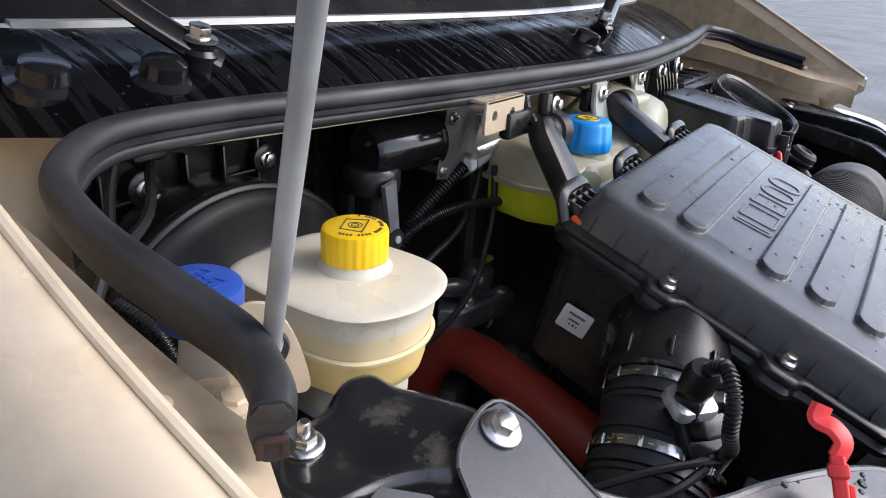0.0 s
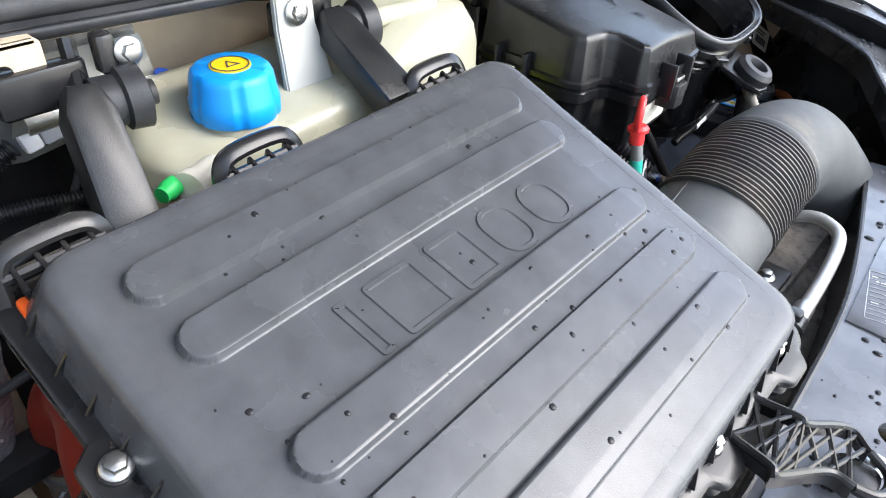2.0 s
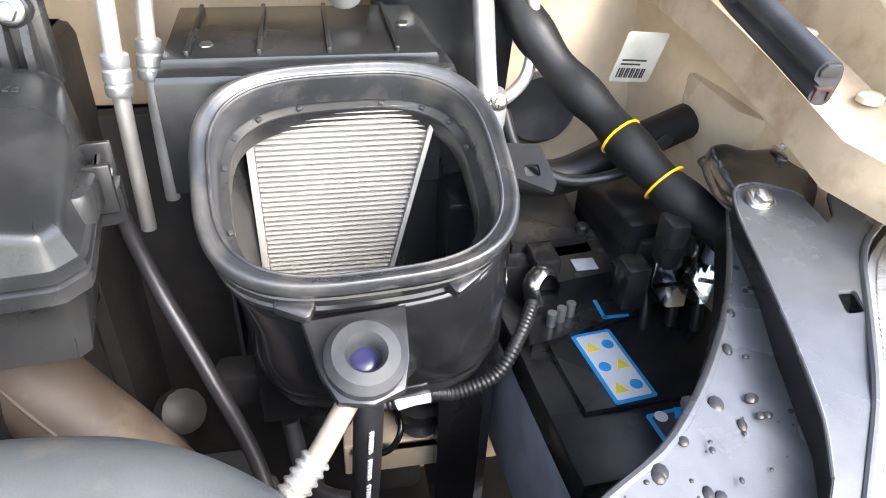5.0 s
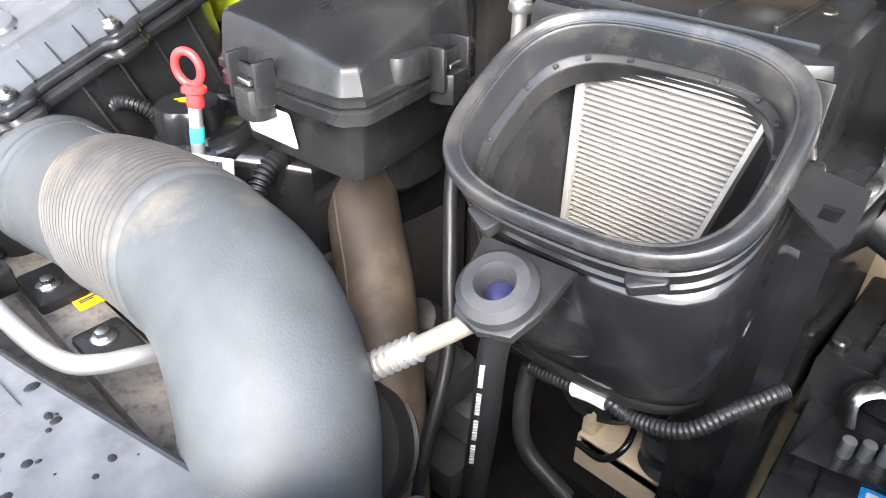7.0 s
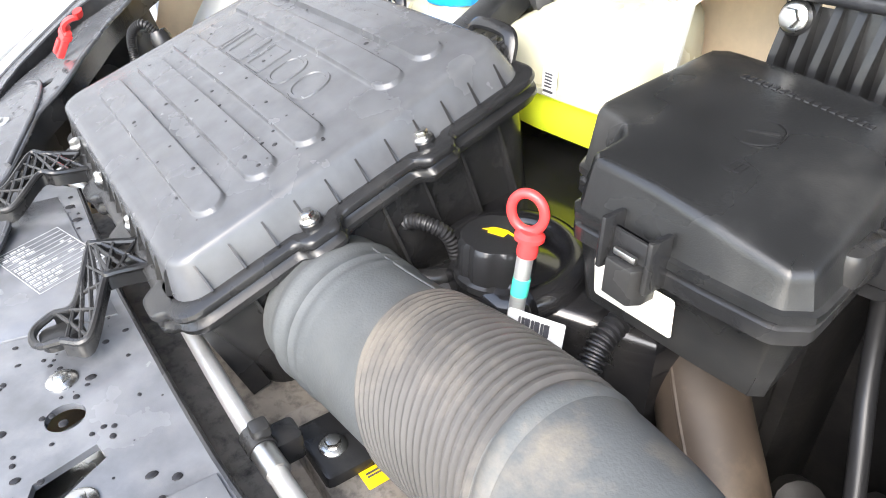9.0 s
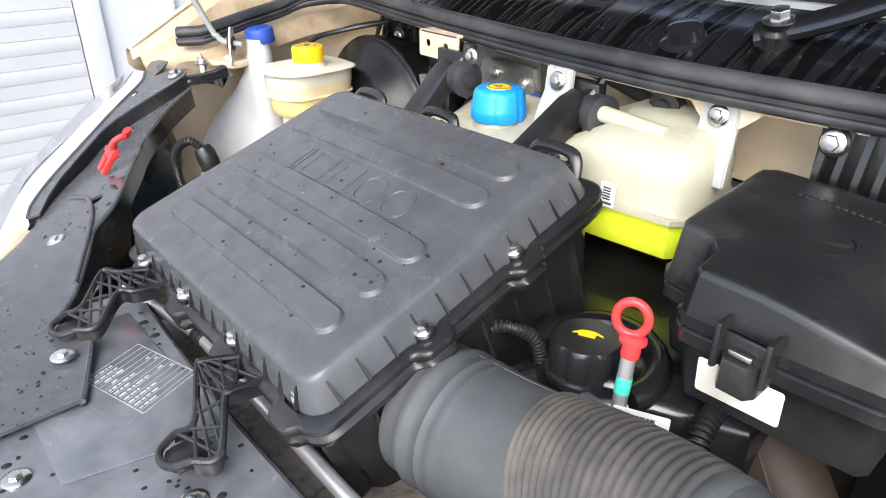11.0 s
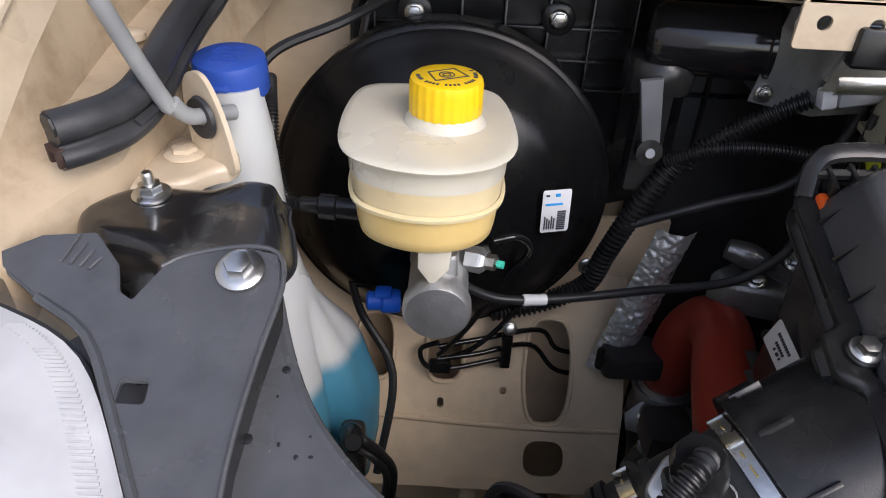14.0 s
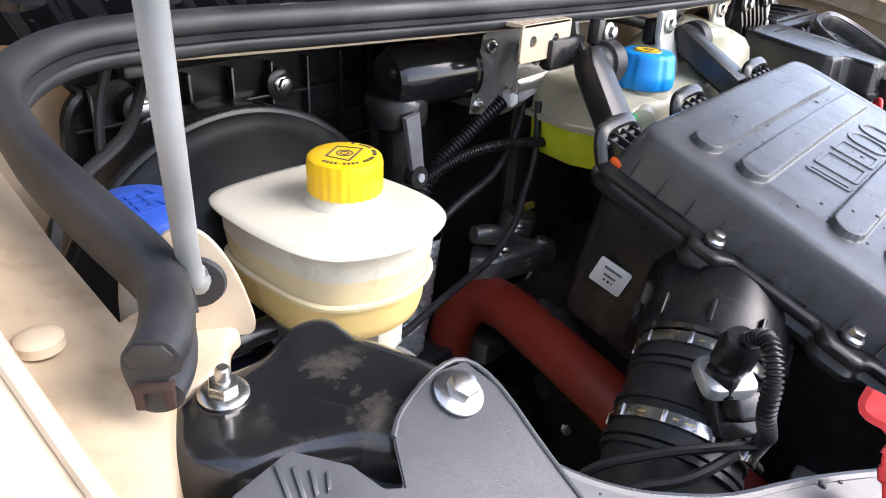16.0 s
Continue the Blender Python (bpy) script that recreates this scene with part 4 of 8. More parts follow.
part("seam_ring", tube([cH[59], cH[60], cH[62]], lambda s: 0.0624 + 0.0022 * math.sin(math.pi * s), n=48, res=4).warp(lambda x, y, z: (x - 0.32 * (z - 1.085), y, z)), HOSE, hose)
part("end_ring", tube([(1.4835, -0.0045, 0.945), (1.486, -0.006, 0.925)], 0.067, n=40, res=3), RUBBER, hose)
part("mould_seam", tube([p + Vector((0.0, 0.028, 0.0565)) for p in cH[8:36]], 0.0010, n=6, res=1, smooth=False), HOSE, hose)

# duct and clamps from the box's left flank
maf = thing("inlet_pipe", (0.5, 0.1, 0.9), "black rubber air pipe with steel hose clamps", "hose")
PD = Vector((-0.816, -0.196, -0.543))
PC = Vector((0.586, 0.114, 1.070))
PM = [PC - PD * 0.02, PC, PC + PD * 0.035, PC + PD * 0.067, PC + PD * 0.10 + Vector((0.002, 0, -0.008)), (0.470, 0.084, 0.955), (0.448, 0.075, 0.88), (0.445, 0.06, 0.75)]
cM = spline(PM, 10)
part("neck", tube([(0.680, 0.137, 1.105), (0.650, 0.130, 1.100), (0.622, 0.1225, 1.089), PC - PD * 0.020, PC - PD * 0.010], lambda s: 0.069 - 0.006 * s, n=44, res=6), BLACK, maf)
part("neck_lip", tube([PC - PD * 0.016, PC - PD * 0.006], lambda s: 0.0658, n=44, res=3), BLACK, maf)
for k in range(5):
    part("neck_rib", box(-0.0016, 0.060, 0, 0.0016, 0.0672, 0.020, 0.0004).move(aim(PC - PD * 0.012, -PD) @ Matrix.Rotation(radians(-70 + 34 * k), 4, 'Z')), BLACK, maf)
part("pipe", tube(cM[4:], lambda s: 0.0515 + 0.0007 * math.sin(60 * s), n=40, res=1, smooth=False), RUBBER, maf)


CLAMPGOLD = mat("yellow_passivated_steel", (0.62, 0.48, 0.20), 0.38, metal=0.8)


def clamp(p, q, r, parent):
    a, b = Vector(p), Vector(q)
    d = (b - a).normalized()
    c = part("hose_clamp", loft([[tuple(x) for x in [Vector((u, v, h)) for u, v in circle(k, 40)]] for k, h in ((r, -0.0052), (r + 0.0013, -0.0047), (r + 0.0013, 0.0047), (r, 0.0052))], (False, False)).move(aim(a, d)), ZINC, parent, "shiny steel worm clamp")
    for k in range(9):
        R = aim(a, d) @ Matrix.Rotation(radians(40 * k + 12), 4, 'Z') @ Matrix.Translation((0, r + 0.0014, 0))
        part("clamp_lug", box(-0.0018, -0.001, -0.0055, 0.0018, 0.0014, 0.0055, 0.0006).move(R), ZINC, c)
        part("clamp_slot", box(0.006, -0.0006, -0.0008, 0.022, 0.0003, 0.0008, 0.0002).warp(lambda x, y, z: (x, y - x * x / (2 * r), z)).move(R), CLAMPGOLD, c)
    part("clamp_screw", merge(box(-0.008, -0.005, -0.006, 0.008, 0.004, 0.006, 0.001), lathe([(0.004, 0.0), (0.004, 0.014)], 12).move(aim((0.006, 0, 0), (1, 0, 0)))).move(aim(a, d) @ Matrix.Rotation(radians(-60), 4, 'Z') @ Matrix.Translation((0, r + 0.005, 0))), ZINC, c)


clamp(PC, PC + PD, 0.0530, maf)
clamp(PC + PD * 0.067, PC + PD * 0.08, 0.0530, maf)
for k, r in ((0.015, 0.0545), (0.022, 0.0538), (0.052, 0.0545), (0.083, 0.0548), (0.090, 0.0540)):
    part("band", loft([[(u, v, h) for u, v in circle(q, 40)] for q, h in ((0.050, -0.003), (r, -0.0022), (r, 0.0022), (0.050, 0.003))], (False, False)).move(aim(PC + PD * k, PD)), RUBBER, maf)
part("flow_sensor", merge(slab(rrect(-0.018, -0.022, 0.018, 0.022, 0.004), 0.042, 0.066, 0.002), slab(rrect(-0.013, -0.010, 0.013, 0.010, 0.004), 0.066, 0.085, 0.003)).move(aim(PC + PD * 0.036, (-0.42, -0.62, 0.66))), BLACK, maf)

cable = thing("sensor_cable", (0.51, 0.05, 1.05), "corrugated black sensor cable with taped grey connector", "cable")
SHIFT = Vector((-0.002, 0.012, 0.024))
part("connector", merge(lathe([(0.013, 0), (0.014, 0.006), (0.014, 0.024), (0.011, 0.032)], 20).move(aim((0.522, 0.066, 1.105), (-0.25, -0.2, 0.9))), box(0.505, 0.054, 1.085, 0.540, 0.078, 1.107, 0.004)), BLACK, cable)
part("tape_wrap", slab(rrect(-0.020, -0.016, 0.020, 0.016, 0.008), 0.0, 0.016, 0.005, base=True).move(aim((0.522, 0.068, 1.088), (-0.2, -0.25, 0.9))), TAPE, cable, "crumpled silver tape")
part("loop", ribbed([(0.516, 0.058, 1.133), (0.508, 0.045, 1.145), (0.493, 0.032, 1.132), (0.489, 0.028, 1.105), (0.505, 0.026, 1.08), (0.525, 0.03, 1.06), (0.54, 0.04, 1.02), (0.56, 0.06, 0.95)], 0.0055, 0.0018, 0.0035, n=12), CORR, cable)
part("lead", tube([(0.495, 0.038, 1.06), (0.46, 0.055, 1.05), (0.43, 0.09, 1.03), (0.41, 0.10, 0.98), (0.42, 0.07, 0.9)], 0.004, n=8), CORR, cable)
part("lead", tube([(0.53, 0.03, 1.05), (0.50, 0.05, 1.055), (0.46, 0.085, 1.05), (0.43, 0.115, 1.03), (0.42, 0.12, 0.97)], 0.0035, n=8), CORR, cable)
cable.location = Vector(cable.location) + SHIFT


# ---- brake servo, cylinder and reservoir ----
SERVO = mat("black_servo_paint", (0.006, 0.006, 0.0065), 0.26, spec=0.3, dirt=(0.03, 0.028, 0.025), dirt_amt=0.3)
servo = thing("brake_servo", (0.383, 0.46, 0.94), "large round satin black brake servo drum", "brake servo")
BS = aim((0.3800, 0.447, 1.082), (0, -1, 0.03)) @ Matrix.Diagonal((1.045, 1.045, 1, 1))
part("drum", lathe([(0.147, -0.075), (0.1545, -0.05), (0.1545, -0.012), (0.154, -0.006), (0.1505, 0.000), (0.145, 0.003), (0.138, 0.012), (0.126, 0.024), (0.117, 0.036), (0.106, 0.045), (0.092, 0.051), (0.075, 0.055), (0.058, 0.057), (0.050, 0.060), (0.030, 0.062)], 96).move(BS), SERVO, servo, sharp=50)
part("rim", lathe([(0.1505, -0.016), (0.157, -0.013), (0.158, -0.008), (0.156, -0.004), (0.1505, -0.003)], 80, (False, False)).move(BS), SERVO, servo, sharp=60)
lb = sticker(servo, (0.4725, 0.3885, 1.079), (0.972, 0.235, 0.02), (-0.03, 0.03, 1), 0.027, 0.043, name="label")
bars(lb, (0.4725, 0.3879, 1.079), (0.972, 0.235, 0.02), (-0.03, 0.03, 1), [(0.015, 0.023, 0.003 + 0.002 * i, 0.0038 + 0.002 * i) for i in range(10)] + [(0.003 + 0.0022 * i, 0.0038 + 0.0022 * i, 0.004, 0.017 - 0.002 * (i % 3)) for i in range(5)] + [(0.003, 0.006, 0.0375, 0.039)], INK, "print", 0.0016)
bars(lb, (0.4725, 0.3879, 1.079), (0.972, 0.235, 0.02), (-0.03, 0.03, 1), [(0.003, 0.019, 0.0285, 0.0300), (0.012, 0.016, 0.037, 0.0395)], BLUEINK, "print", 0.0016)
for bx, bz in ((0.540, 0.994), (0.246, 1.000)):
    hexbolt(servo, (bx, 0.462, bz), (0, -1, 0.05), 0.011, 0.010, 0.010)

mc = thing("master_cylinder", (0.383, 0.33, 1.08), "grey cast aluminium brake master cylinder", "brake cylinder")
MCA = aim((0.383, 0.398, 1.080), (0, -1, -0.02))
part("body", merge(lathe([(0.038, 0), (0.038, 0.010), (0.026, 0.016), (0.026, 0.06), (0.0245, 0.062), (0.0245, 0.118), (0.027, 0.12), (0.027, 0.130), (0.0245, 0.134), (0.010, 0.1345)], 36).move(MCA), box(0.370, 0.285, 1.085, 0.398, 0.385, 1.118, 0.004)), ALU, mc)
part("flange", slab([(-0.052, -0.014), (-0.03, -0.03), (0.03, -0.03), (0.052, -0.014), (0.052, 0.014), (0.03, 0.03), (-0.03, 0.03), (-0.052, 0.014)], -0.002, 0.011, 0.002).move(aim((0.383, 0.402, 1.080), (0, -1, 0)) @ Matrix.Rotation(radians(-35), 4, 'Z')), ALU, mc)
for px, pz, py in ((0.410, 1.108, 0.375), (0.412, 1.095, 0.318)):
    po = part("port", lathe([(0.011, 0), (0.011, 0.012), (0.008, 0.016)], 6).move(aim((px - 0.006, py, pz), (0.9, -0.35, 0.1))), ALU, mc)
    part("nut", lathe([(0.0068, 0.012), (0.0068, 0.024), (0.004, 0.026)], 6).move(aim((px - 0.006, py, pz), (0.9, -0.35, 0.1))), ZINC, po)
hexbolt(mc, (0.425, 0.392, 1.052), (0, -1, 0), 0.013, 0.010, 0.012)
part("mark", tube([(0.4245, 0.310, 1.097), (0.4345, 0.306, 1.098)], 0.0032, n=8, res=2), TEAL, mc)
part("blue_plug", merge(lathe([(0.010, 0), (0.0115, 0.003), (0.0115, 0.016), (0.009, 0.019), (0.009, 0.030), (0.006, 0.032)], 20).move(aim((0.347, 0.362, 1.012), (-1, -0.12, 0.05))), box(0.324, 0.352, 1.020, 0.340, 0.366, 1.027, 0.002)), mat("bright_blue_connector", (0.01, 0.11, 0.62), 0.38), mc, "bright blue connector")
part("plug_lead", ribbed([(0.344, 0.364, 1.008), (0.37, 0.372, 1.004), (0.41, 0.39, 1.0)], 0.003, 0.001, 0.003, n=8), CORR, mc)

res = thing("brake_fluid_reservoir", (0.366, 0.34, 1.11), "milky plastic brake fluid reservoir half full of amber fluid", "fluid reservoir")
RO = [(0.343, 0.252), (0.370, 0.246), (0.398, 0.251), (0.420, 0.265), (0.431, 0.290), (0.430, 0.335), (0.424, 0.375), (0.414, 0.392), (0.395, 0.398), (0.338, 0.398), (0.318, 0.392), (0.310, 0.375), (0.307, 0.335), (0.310, 0.290), (0.320, 0.266)]
for _ in range(2):
    RO = [tuple(p + k * (q - p) for p, q in zip(a, b)) for a, b in zip(RO, RO[1:] + RO[:1]) for k in (0.25, 0.75)]


def res_ring(inset, z):
    cx, cy, k = 0.370, 0.330, 1 - inset / 0.062
    return [(cx + (x - cx) * k, cy + (y - cy) * k, z) for x, y in RO]


up = [res_ring(i, z) for i, z in ((0.0035, 1.181), (0.003, 1.1975), (0.001, 1.2000), (-0.0028, 1.2008), (-0.0032, 1.2020), (-0.0022, 1.2032), (0.003, 1.2040), (0.014, 1.2050), (0.028, 1.2058), (0.045, 1.206))]
part("upper_shell", loft(up, (False, True)), RESTOP, res, sharp=45)
lowr = [res_ring(i, z) for i, z in ((0.030, 1.1235), (0.020, 1.1245), (0.013, 1.127), (0.0095, 1.131), (0.0080, 1.139), (0.0062, 1.1592))]
part("lower_shell", loft(lowr, (True, False)), RESLOW, res, sharp=45)
part("weld_seam", loft([res_ring(i, z) for i, z in ((0.006, 1.1585), (0.0028, 1.1597), (0.0024, 1.1625), (0.005, 1.1637))], (False, False)), RESMID, res, sharp=45)
part("middle_shell", loft([res_ring(i, z) for i, z in ((0.0055, 1.1632), (0.0048, 1.170), (0.0035, 1.1812))], (False, False)), RESMID, res, sharp=45)
part("neck", lathe([(0.031, 1.205), (0.0275, 1.2095), (0.0262, 1.212), (0.0255, 1.219), (0.02, 1.22)], 40).move(Matrix.Translation((0.381, 0.323, 0))), RESTOP, res)
cap_r = [[(r * math.cos(t) * k, r * math.sin(t) * k, z) for t, k in [(2 * math.pi * i / 120, 1 - 0.022 * (0.5 - 0.5 * math.cos(24 * 2 * math.pi * i / 120)) ** 2 * w) for i in range(120)]] for r, z, w in ((0.0257, 1.2125, 1), (0.0265, 1.2135, 1), (0.0265, 1.234, 1), (0.0256, 1.2375, 0.6), (0.0235, 1.239, 0), (0.010, 1.2392, 0))]
cap = part("cap", loft(cap_r).move(Matrix.Translation((0.381, 0.323, 0))), YELLOW, res, "yellow ribbed screw cap with black warning marks")
CT = Matrix.Translation((0.381, 0.323, 1.2393)) @ Matrix.Rotation(radians(28), 4, 'Z')


def frame_bars(pts, w, z=0.0004):
    """A closed band of width w along a polygon."""
    o, i = pts, offset(pts, w)
    n = len(pts)
    v = [(x, y, 0) for x, y in o] + [(x, y, 0) for x, y in i] + [(x, y, z) for x, y in o] + [(x, y, z) for x, y in i]
    f = []
    for k in range(n):
        l = (k + 1) % n
        f += [(k, l, n + l, n + k), (2 * n + k, 2 * n + l, 3 * n + l, 3 * n + k), (k, l, 2 * n + l, 2 * n + k), (n + k, n + l, 3 * n + l, 3 * n + k)]
    return Mesh().add(v, f)


marks = merge(frame_bars([(-0.013, -0.0085), (0.0135, -0.0085), (0.011, 0.010), (-0.0105, 0.010)], 0.0010), frame_bars(circle(0.0058, 24), 0.0008), frame_bars(circle(0.0032, 18), 0.0007))
for k in range(26):
    a = radians(160 + k * 8.2)
    if k % 5 != 4:
        marks = merge(marks, slab([(-0.0008, -0.0014), (0.0008, -0.0014), (0.0008, 0.0014), (-0.0008, 0.0014)], 0, 0.0004, 0.0001).move(Matrix.Rotation(a, 4, 'Z') @ Matrix.Translation((0.0205, 0, 0)) @ Matrix.Rotation(radians(90), 4, 'Z')))
part("marks", marks.move(CT), INK, cap)
part("outlet", slab([(0.366, 1.135), (0.366, 1.108), (0.377, 1.092), (0.390, 1.108), (0.392, 1.135)], 0, 0.018, 0.002).move(Matrix(((1, 0, 0, 0), (0, 0, -1, 0.289), (0, 1, 0, 0), (0, 0, 0, 1)))), RESTOP, res)
part("rear_outlet", box(0.350, 0.36, 1.085, 0.40, 0.385, 1.130, 0.004), RESTOP, res)
part("level_plug", merge(lathe([(0.009, 0), (0.009, 0.02), (0.011, 0.021), (0.011, 0.034), (0.007, 0.036), (0.007, 0.05)], 16).move(aim((0.318, 0.33, 1.122), (-1, 0.08, 0)))), BLACK, res)
part("level_lead", ribbed([(0.268, 0.334, 1.122), (0.256, 0.338, 1.124), (0.245, 0.352, 1.15), (0.240, 0.375, 1.185), (0.232, 0.41, 1.2)], 0.0045, 0.0014, 0.003, n=10), CORR, res)

res.location = (0.367, 0.338, 1.118)

# ribbed black plate behind the servo
pl = thing("servo_mounting_plate", (0.45, 0.545, 1.06), "black ribbed plastic plate bolted to the bulkhead", "mounting plate")
po = [(0.285, 1.08), (0.285, 1.215), (0.30, 1.25), (0.325, 1.263), (0.62, 1.268), (0.70, 1.262), (0.70, 1.06), (0.5, 1.0)]
PM2 = Matrix(((1, 0, 0, 0), (0, 0, -1, 0.553), (0, 1, 0, 0), (0, 0, 0, 1)))
part("panel", plate(po, [], 0.012).move(PM2), BLACK, pl)
part("edge", tube([(x, 0.548, z) for x, z in po[:6]], 0.006, n=8, res=4), BLACK, pl)
for i in range(9):
    x = 0.305 + i * 0.043
    part("rib", box(x - 0.0015, 0.540, 1.10, x + 0.0015, 0.554, 1.255, 0.0005), BLACK, pl)
for z in (1.16, 1.19, 1.222):
    part("rib", box(0.29, 0.541, z - 0.0015, 0.70, 0.554, z + 0.0015, 0.0005), BLACK, pl)
for x in (0.345, 0.486):
    b = part("boss", lathe([(0.0165, 0), (0.0165, 0.014), (0.0125, 0.016)], 24).move(aim((x, 0.553, 1.232), (0, -1, 0))), BLACK, pl)
    hexbolt(pl, (x, 0.5375, 1.232), (0, -1, 0), 0.013, 0.010, 0.007)

# ---- washer bottle ----
wash = thing("washer_bottle", (0.25, 0.26, 0.80), "frosted plastic washer bottle with blue fluid and blue cap", "fluid bottle")
WA = (0.236, 0.303)
WZ = [0.80, 0.86, 0.92, 0.95, 0.985, 1.0, 1.03, 1.05, 1.08, 1.105, 1.126, 1.15, 1.18, 1.205, 1.222, 1.232, 1.24]
BASE = [0.055, 0.060, 0.060, 0.060, 0.057, 0.055, 0.050, 0.045, 0.037, 0.0315, 0.029, 0.027, 0.0255, 0.0235, 0.021, 0.0195, 0.0195]
RIGHT = [0.038, 0.044, 0.046, 0.037, 0.031, 0.026, 0.009, 0.002]
FRONT = [0.012, 0.012, 0.012, 0.012, 0.012, 0.012, 0.010, 0.008, 0.004]
SIDE = [0.015, 0.015, 0.018, 0.022, 0.032, 0.052, 0.078, 0.080, 0.070, 0.058, 0.044, 0.022, 0.006]


def bottle_ring(z):
    """The moulded bottle's outline: a round neck that spreads into three lobes with folds between."""
    at = lambda v: float(np.interp(z, WZ, v + [0.0] * (len(WZ) - len(v))))
    b, lobe = at(BASE), ((at(RIGHT), 35, 0.62), (at(FRONT), -58, 0.5), (at(SIDE), 236, 0.42))
    fold = 0.011 * min(1, max(0, (1.06 - z) / 0.05))
    ring = []
    for i in range(72):
        a = 2 * math.pi * i / 72
        gap = lambda deg: (a - radians(deg) + math.pi) % (2 * math.pi) - math.pi
        r = b + sum(h * math.exp(-(gap(deg) / w) ** 2) for h, deg, w in lobe)
        r -= fold * (math.exp(-(gap(-18) / 0.13) ** 2) + 0.8 * math.exp(-(gap(62) / 0.12) ** 2) + 0.6 * math.exp(-(gap(-95) / 0.12) ** 2) + 0.4 * math.exp(-(gap(12) / 0.1) ** 2))
        ring.append((WA[0] + r * math.cos(a), WA[1] + r * math.sin(a), z))
    return ring


def filled_bottle():
    """Frosted plastic, with the level of the blue fluid showing through it as a soft line."""
    m = mat("frosted_bottle_with_fluid", (0.56, 0.58, 0.57), 0.36, sss=0.25, var=0.07, scale=12)
    nt = m.node_tree
    b = nt.nodes["Principled BSDF"]
    L = nt.links.new
    src = b.inputs["Base Color"].links[0].from_socket
    geo = nt.nodes.new("ShaderNodeNewGeometry")
    sep = nt.nodes.new("ShaderNodeSeparateXYZ")
    L(geo.outputs["Position"], sep.inputs[0])
    lev = nt.nodes.new("ShaderNodeMapRange")
    lev.interpolation_type = 'SMOOTHSTEP'
    lev.inputs["From Min"].default_value, lev.inputs["From Max"].default_value = 0.999, 0.980
    L(sep.outputs["Z"], lev.inputs["Value"])
    nz = nt.nodes.new("ShaderNodeTexNoise")
    nz.inputs["Scale"].default_value = 14.0
    L(geo.outputs["Position"], nz.inputs["Vector"])
    deep = nt.nodes.new("ShaderNodeMix")
    deep.data_type = 'RGBA'
    deep.inputs[6].default_value, deep.inputs[7].default_value = (0.035, 0.20, 0.33, 1), (0.10, 0.33, 0.44, 1)
    L(nz.outputs["Fac"], deep.inputs[0])
    mx = nt.nodes.new("ShaderNodeMix")
    mx.data_type = 'RGBA'
    L(lev.outputs[0], mx.inputs[0])
    L(src, mx.inputs[6])
    L(deep.outputs[2], mx.inputs[7])
    L(mx.outputs[2], b.inputs["Base Color"])
    return m


FILLED = filled_bottle()
part("fluid_zone", loft([bottle_ring(z) for z in np.linspace(0.80, 0.99, 24)], (True, False)), FILLED, wash, "blue washer fluid seen through the plastic", sharp=75)
part("bottle", loft([bottle_ring(z) for z in np.linspace(0.99, 1.24, 44)], (False, True)), FILLED, wash, sharp=75)
hexbolt(wash, (0.168, 0.190, 1.036), (-0.2, -0.5, 0.8), 0.010, 0.010, 0.006, material=DARK)
pump = part("pump", merge(box(0.304, 0.246, 0.895, 0.326, 0.270, 0.952, 0.004), lathe([(0.010, 0), (0.010, 0.022), (0.007, 0.026)], 16).move(aim((0.315, 0.250, 0.955), (0.2, -0.8, 0.5)))), BLACK, wash, "black washer pump with its plug")
part("pump_lead", tube([(0.318, 0.238, 0.965), (0.330, 0.235, 0.962), (0.342, 0.245, 0.935), (0.350, 0.262, 0.89), (0.345, 0.27, 0.82)], 0.004, n=8), CORR, pump)
part("pump_lead", tube([(0.322, 0.242, 0.945), (0.336, 0.24, 0.935), (0.345, 0.25, 0.90), (0.340, 0.262, 0.84)], 0.0035, n=8), CORR, pump)
WC = aim((0.233, 0.311, 1.238), (0.0, -0.10, 1))
wcap = part("cap", lathe([(0.0243, -0.006), (0.0253, -0.004), (0.0253, 0.015), (0.0240, 0.0185), (0.021, 0.020), (0.008, 0.0202)], 64).move(WC), BLUE, wash, "blue cap with a raised wash symbol")
part("symbol", merge(frame_bars([(-0.012, -0.011), (0.012, -0.011), (0.008, -0.002), (-0.008, -0.002)], 0.0012, 0.0008), frame_bars([(-0.012, 0.003), (0.012, 0.003), (0.009, 0.012), (-0.009, 0.012)], 0.0012, 0.0008), frame_bars([(-0.004, -0.008), (0.004, -0.008), (0.004, 0.009), (-0.004, 0.009)], 0.001, 0.0008)).move(WC @ Matrix.Translation((0, 0, 0.0201))), BLUE, wcap)
part("cap_tab", box(-0.006, -0.028, 0.004, 0.006, -0.020, 0.009, 0.002).move(WC), BLUE, wcap)

# ---- expansion tank ----
tank = thing("expansion_tank", (0.93, 0.34, 1.13), "milky coolant expansion tank with yellow-green coolant", "coolant tank")
TO = [(0.735, 0.300), (0.77, 0.287), (0.93, 0.287), (1.085, 0.295), (1.113, 0.310), (1.118, 0.34), (1.112, 0.42), (1.08, 0.432), (0.76, 0.432), (0.73, 0.415)]
TO2 = []
for a, b, c in zip(TO, TO[1:] + TO[:1], TO[2:] + TO[:2]):
    TO2 += [((a[0] + b[0]) / 2, (a[1] + b[1]) / 2), tuple((p + 2 * q + r) / 4 for p, q, r in zip(a, b, c))]


def tank_top(x, y, z):
    if z > 1.194:
        k = (z - 1.194) / 0.026
        z += k * (0.035 * min(1, max(0, (x - 0.962) / 0.03)) + 0.018 * min(1, max(0, (y - 0.32) / 0.08)))
    return (x, y, z)


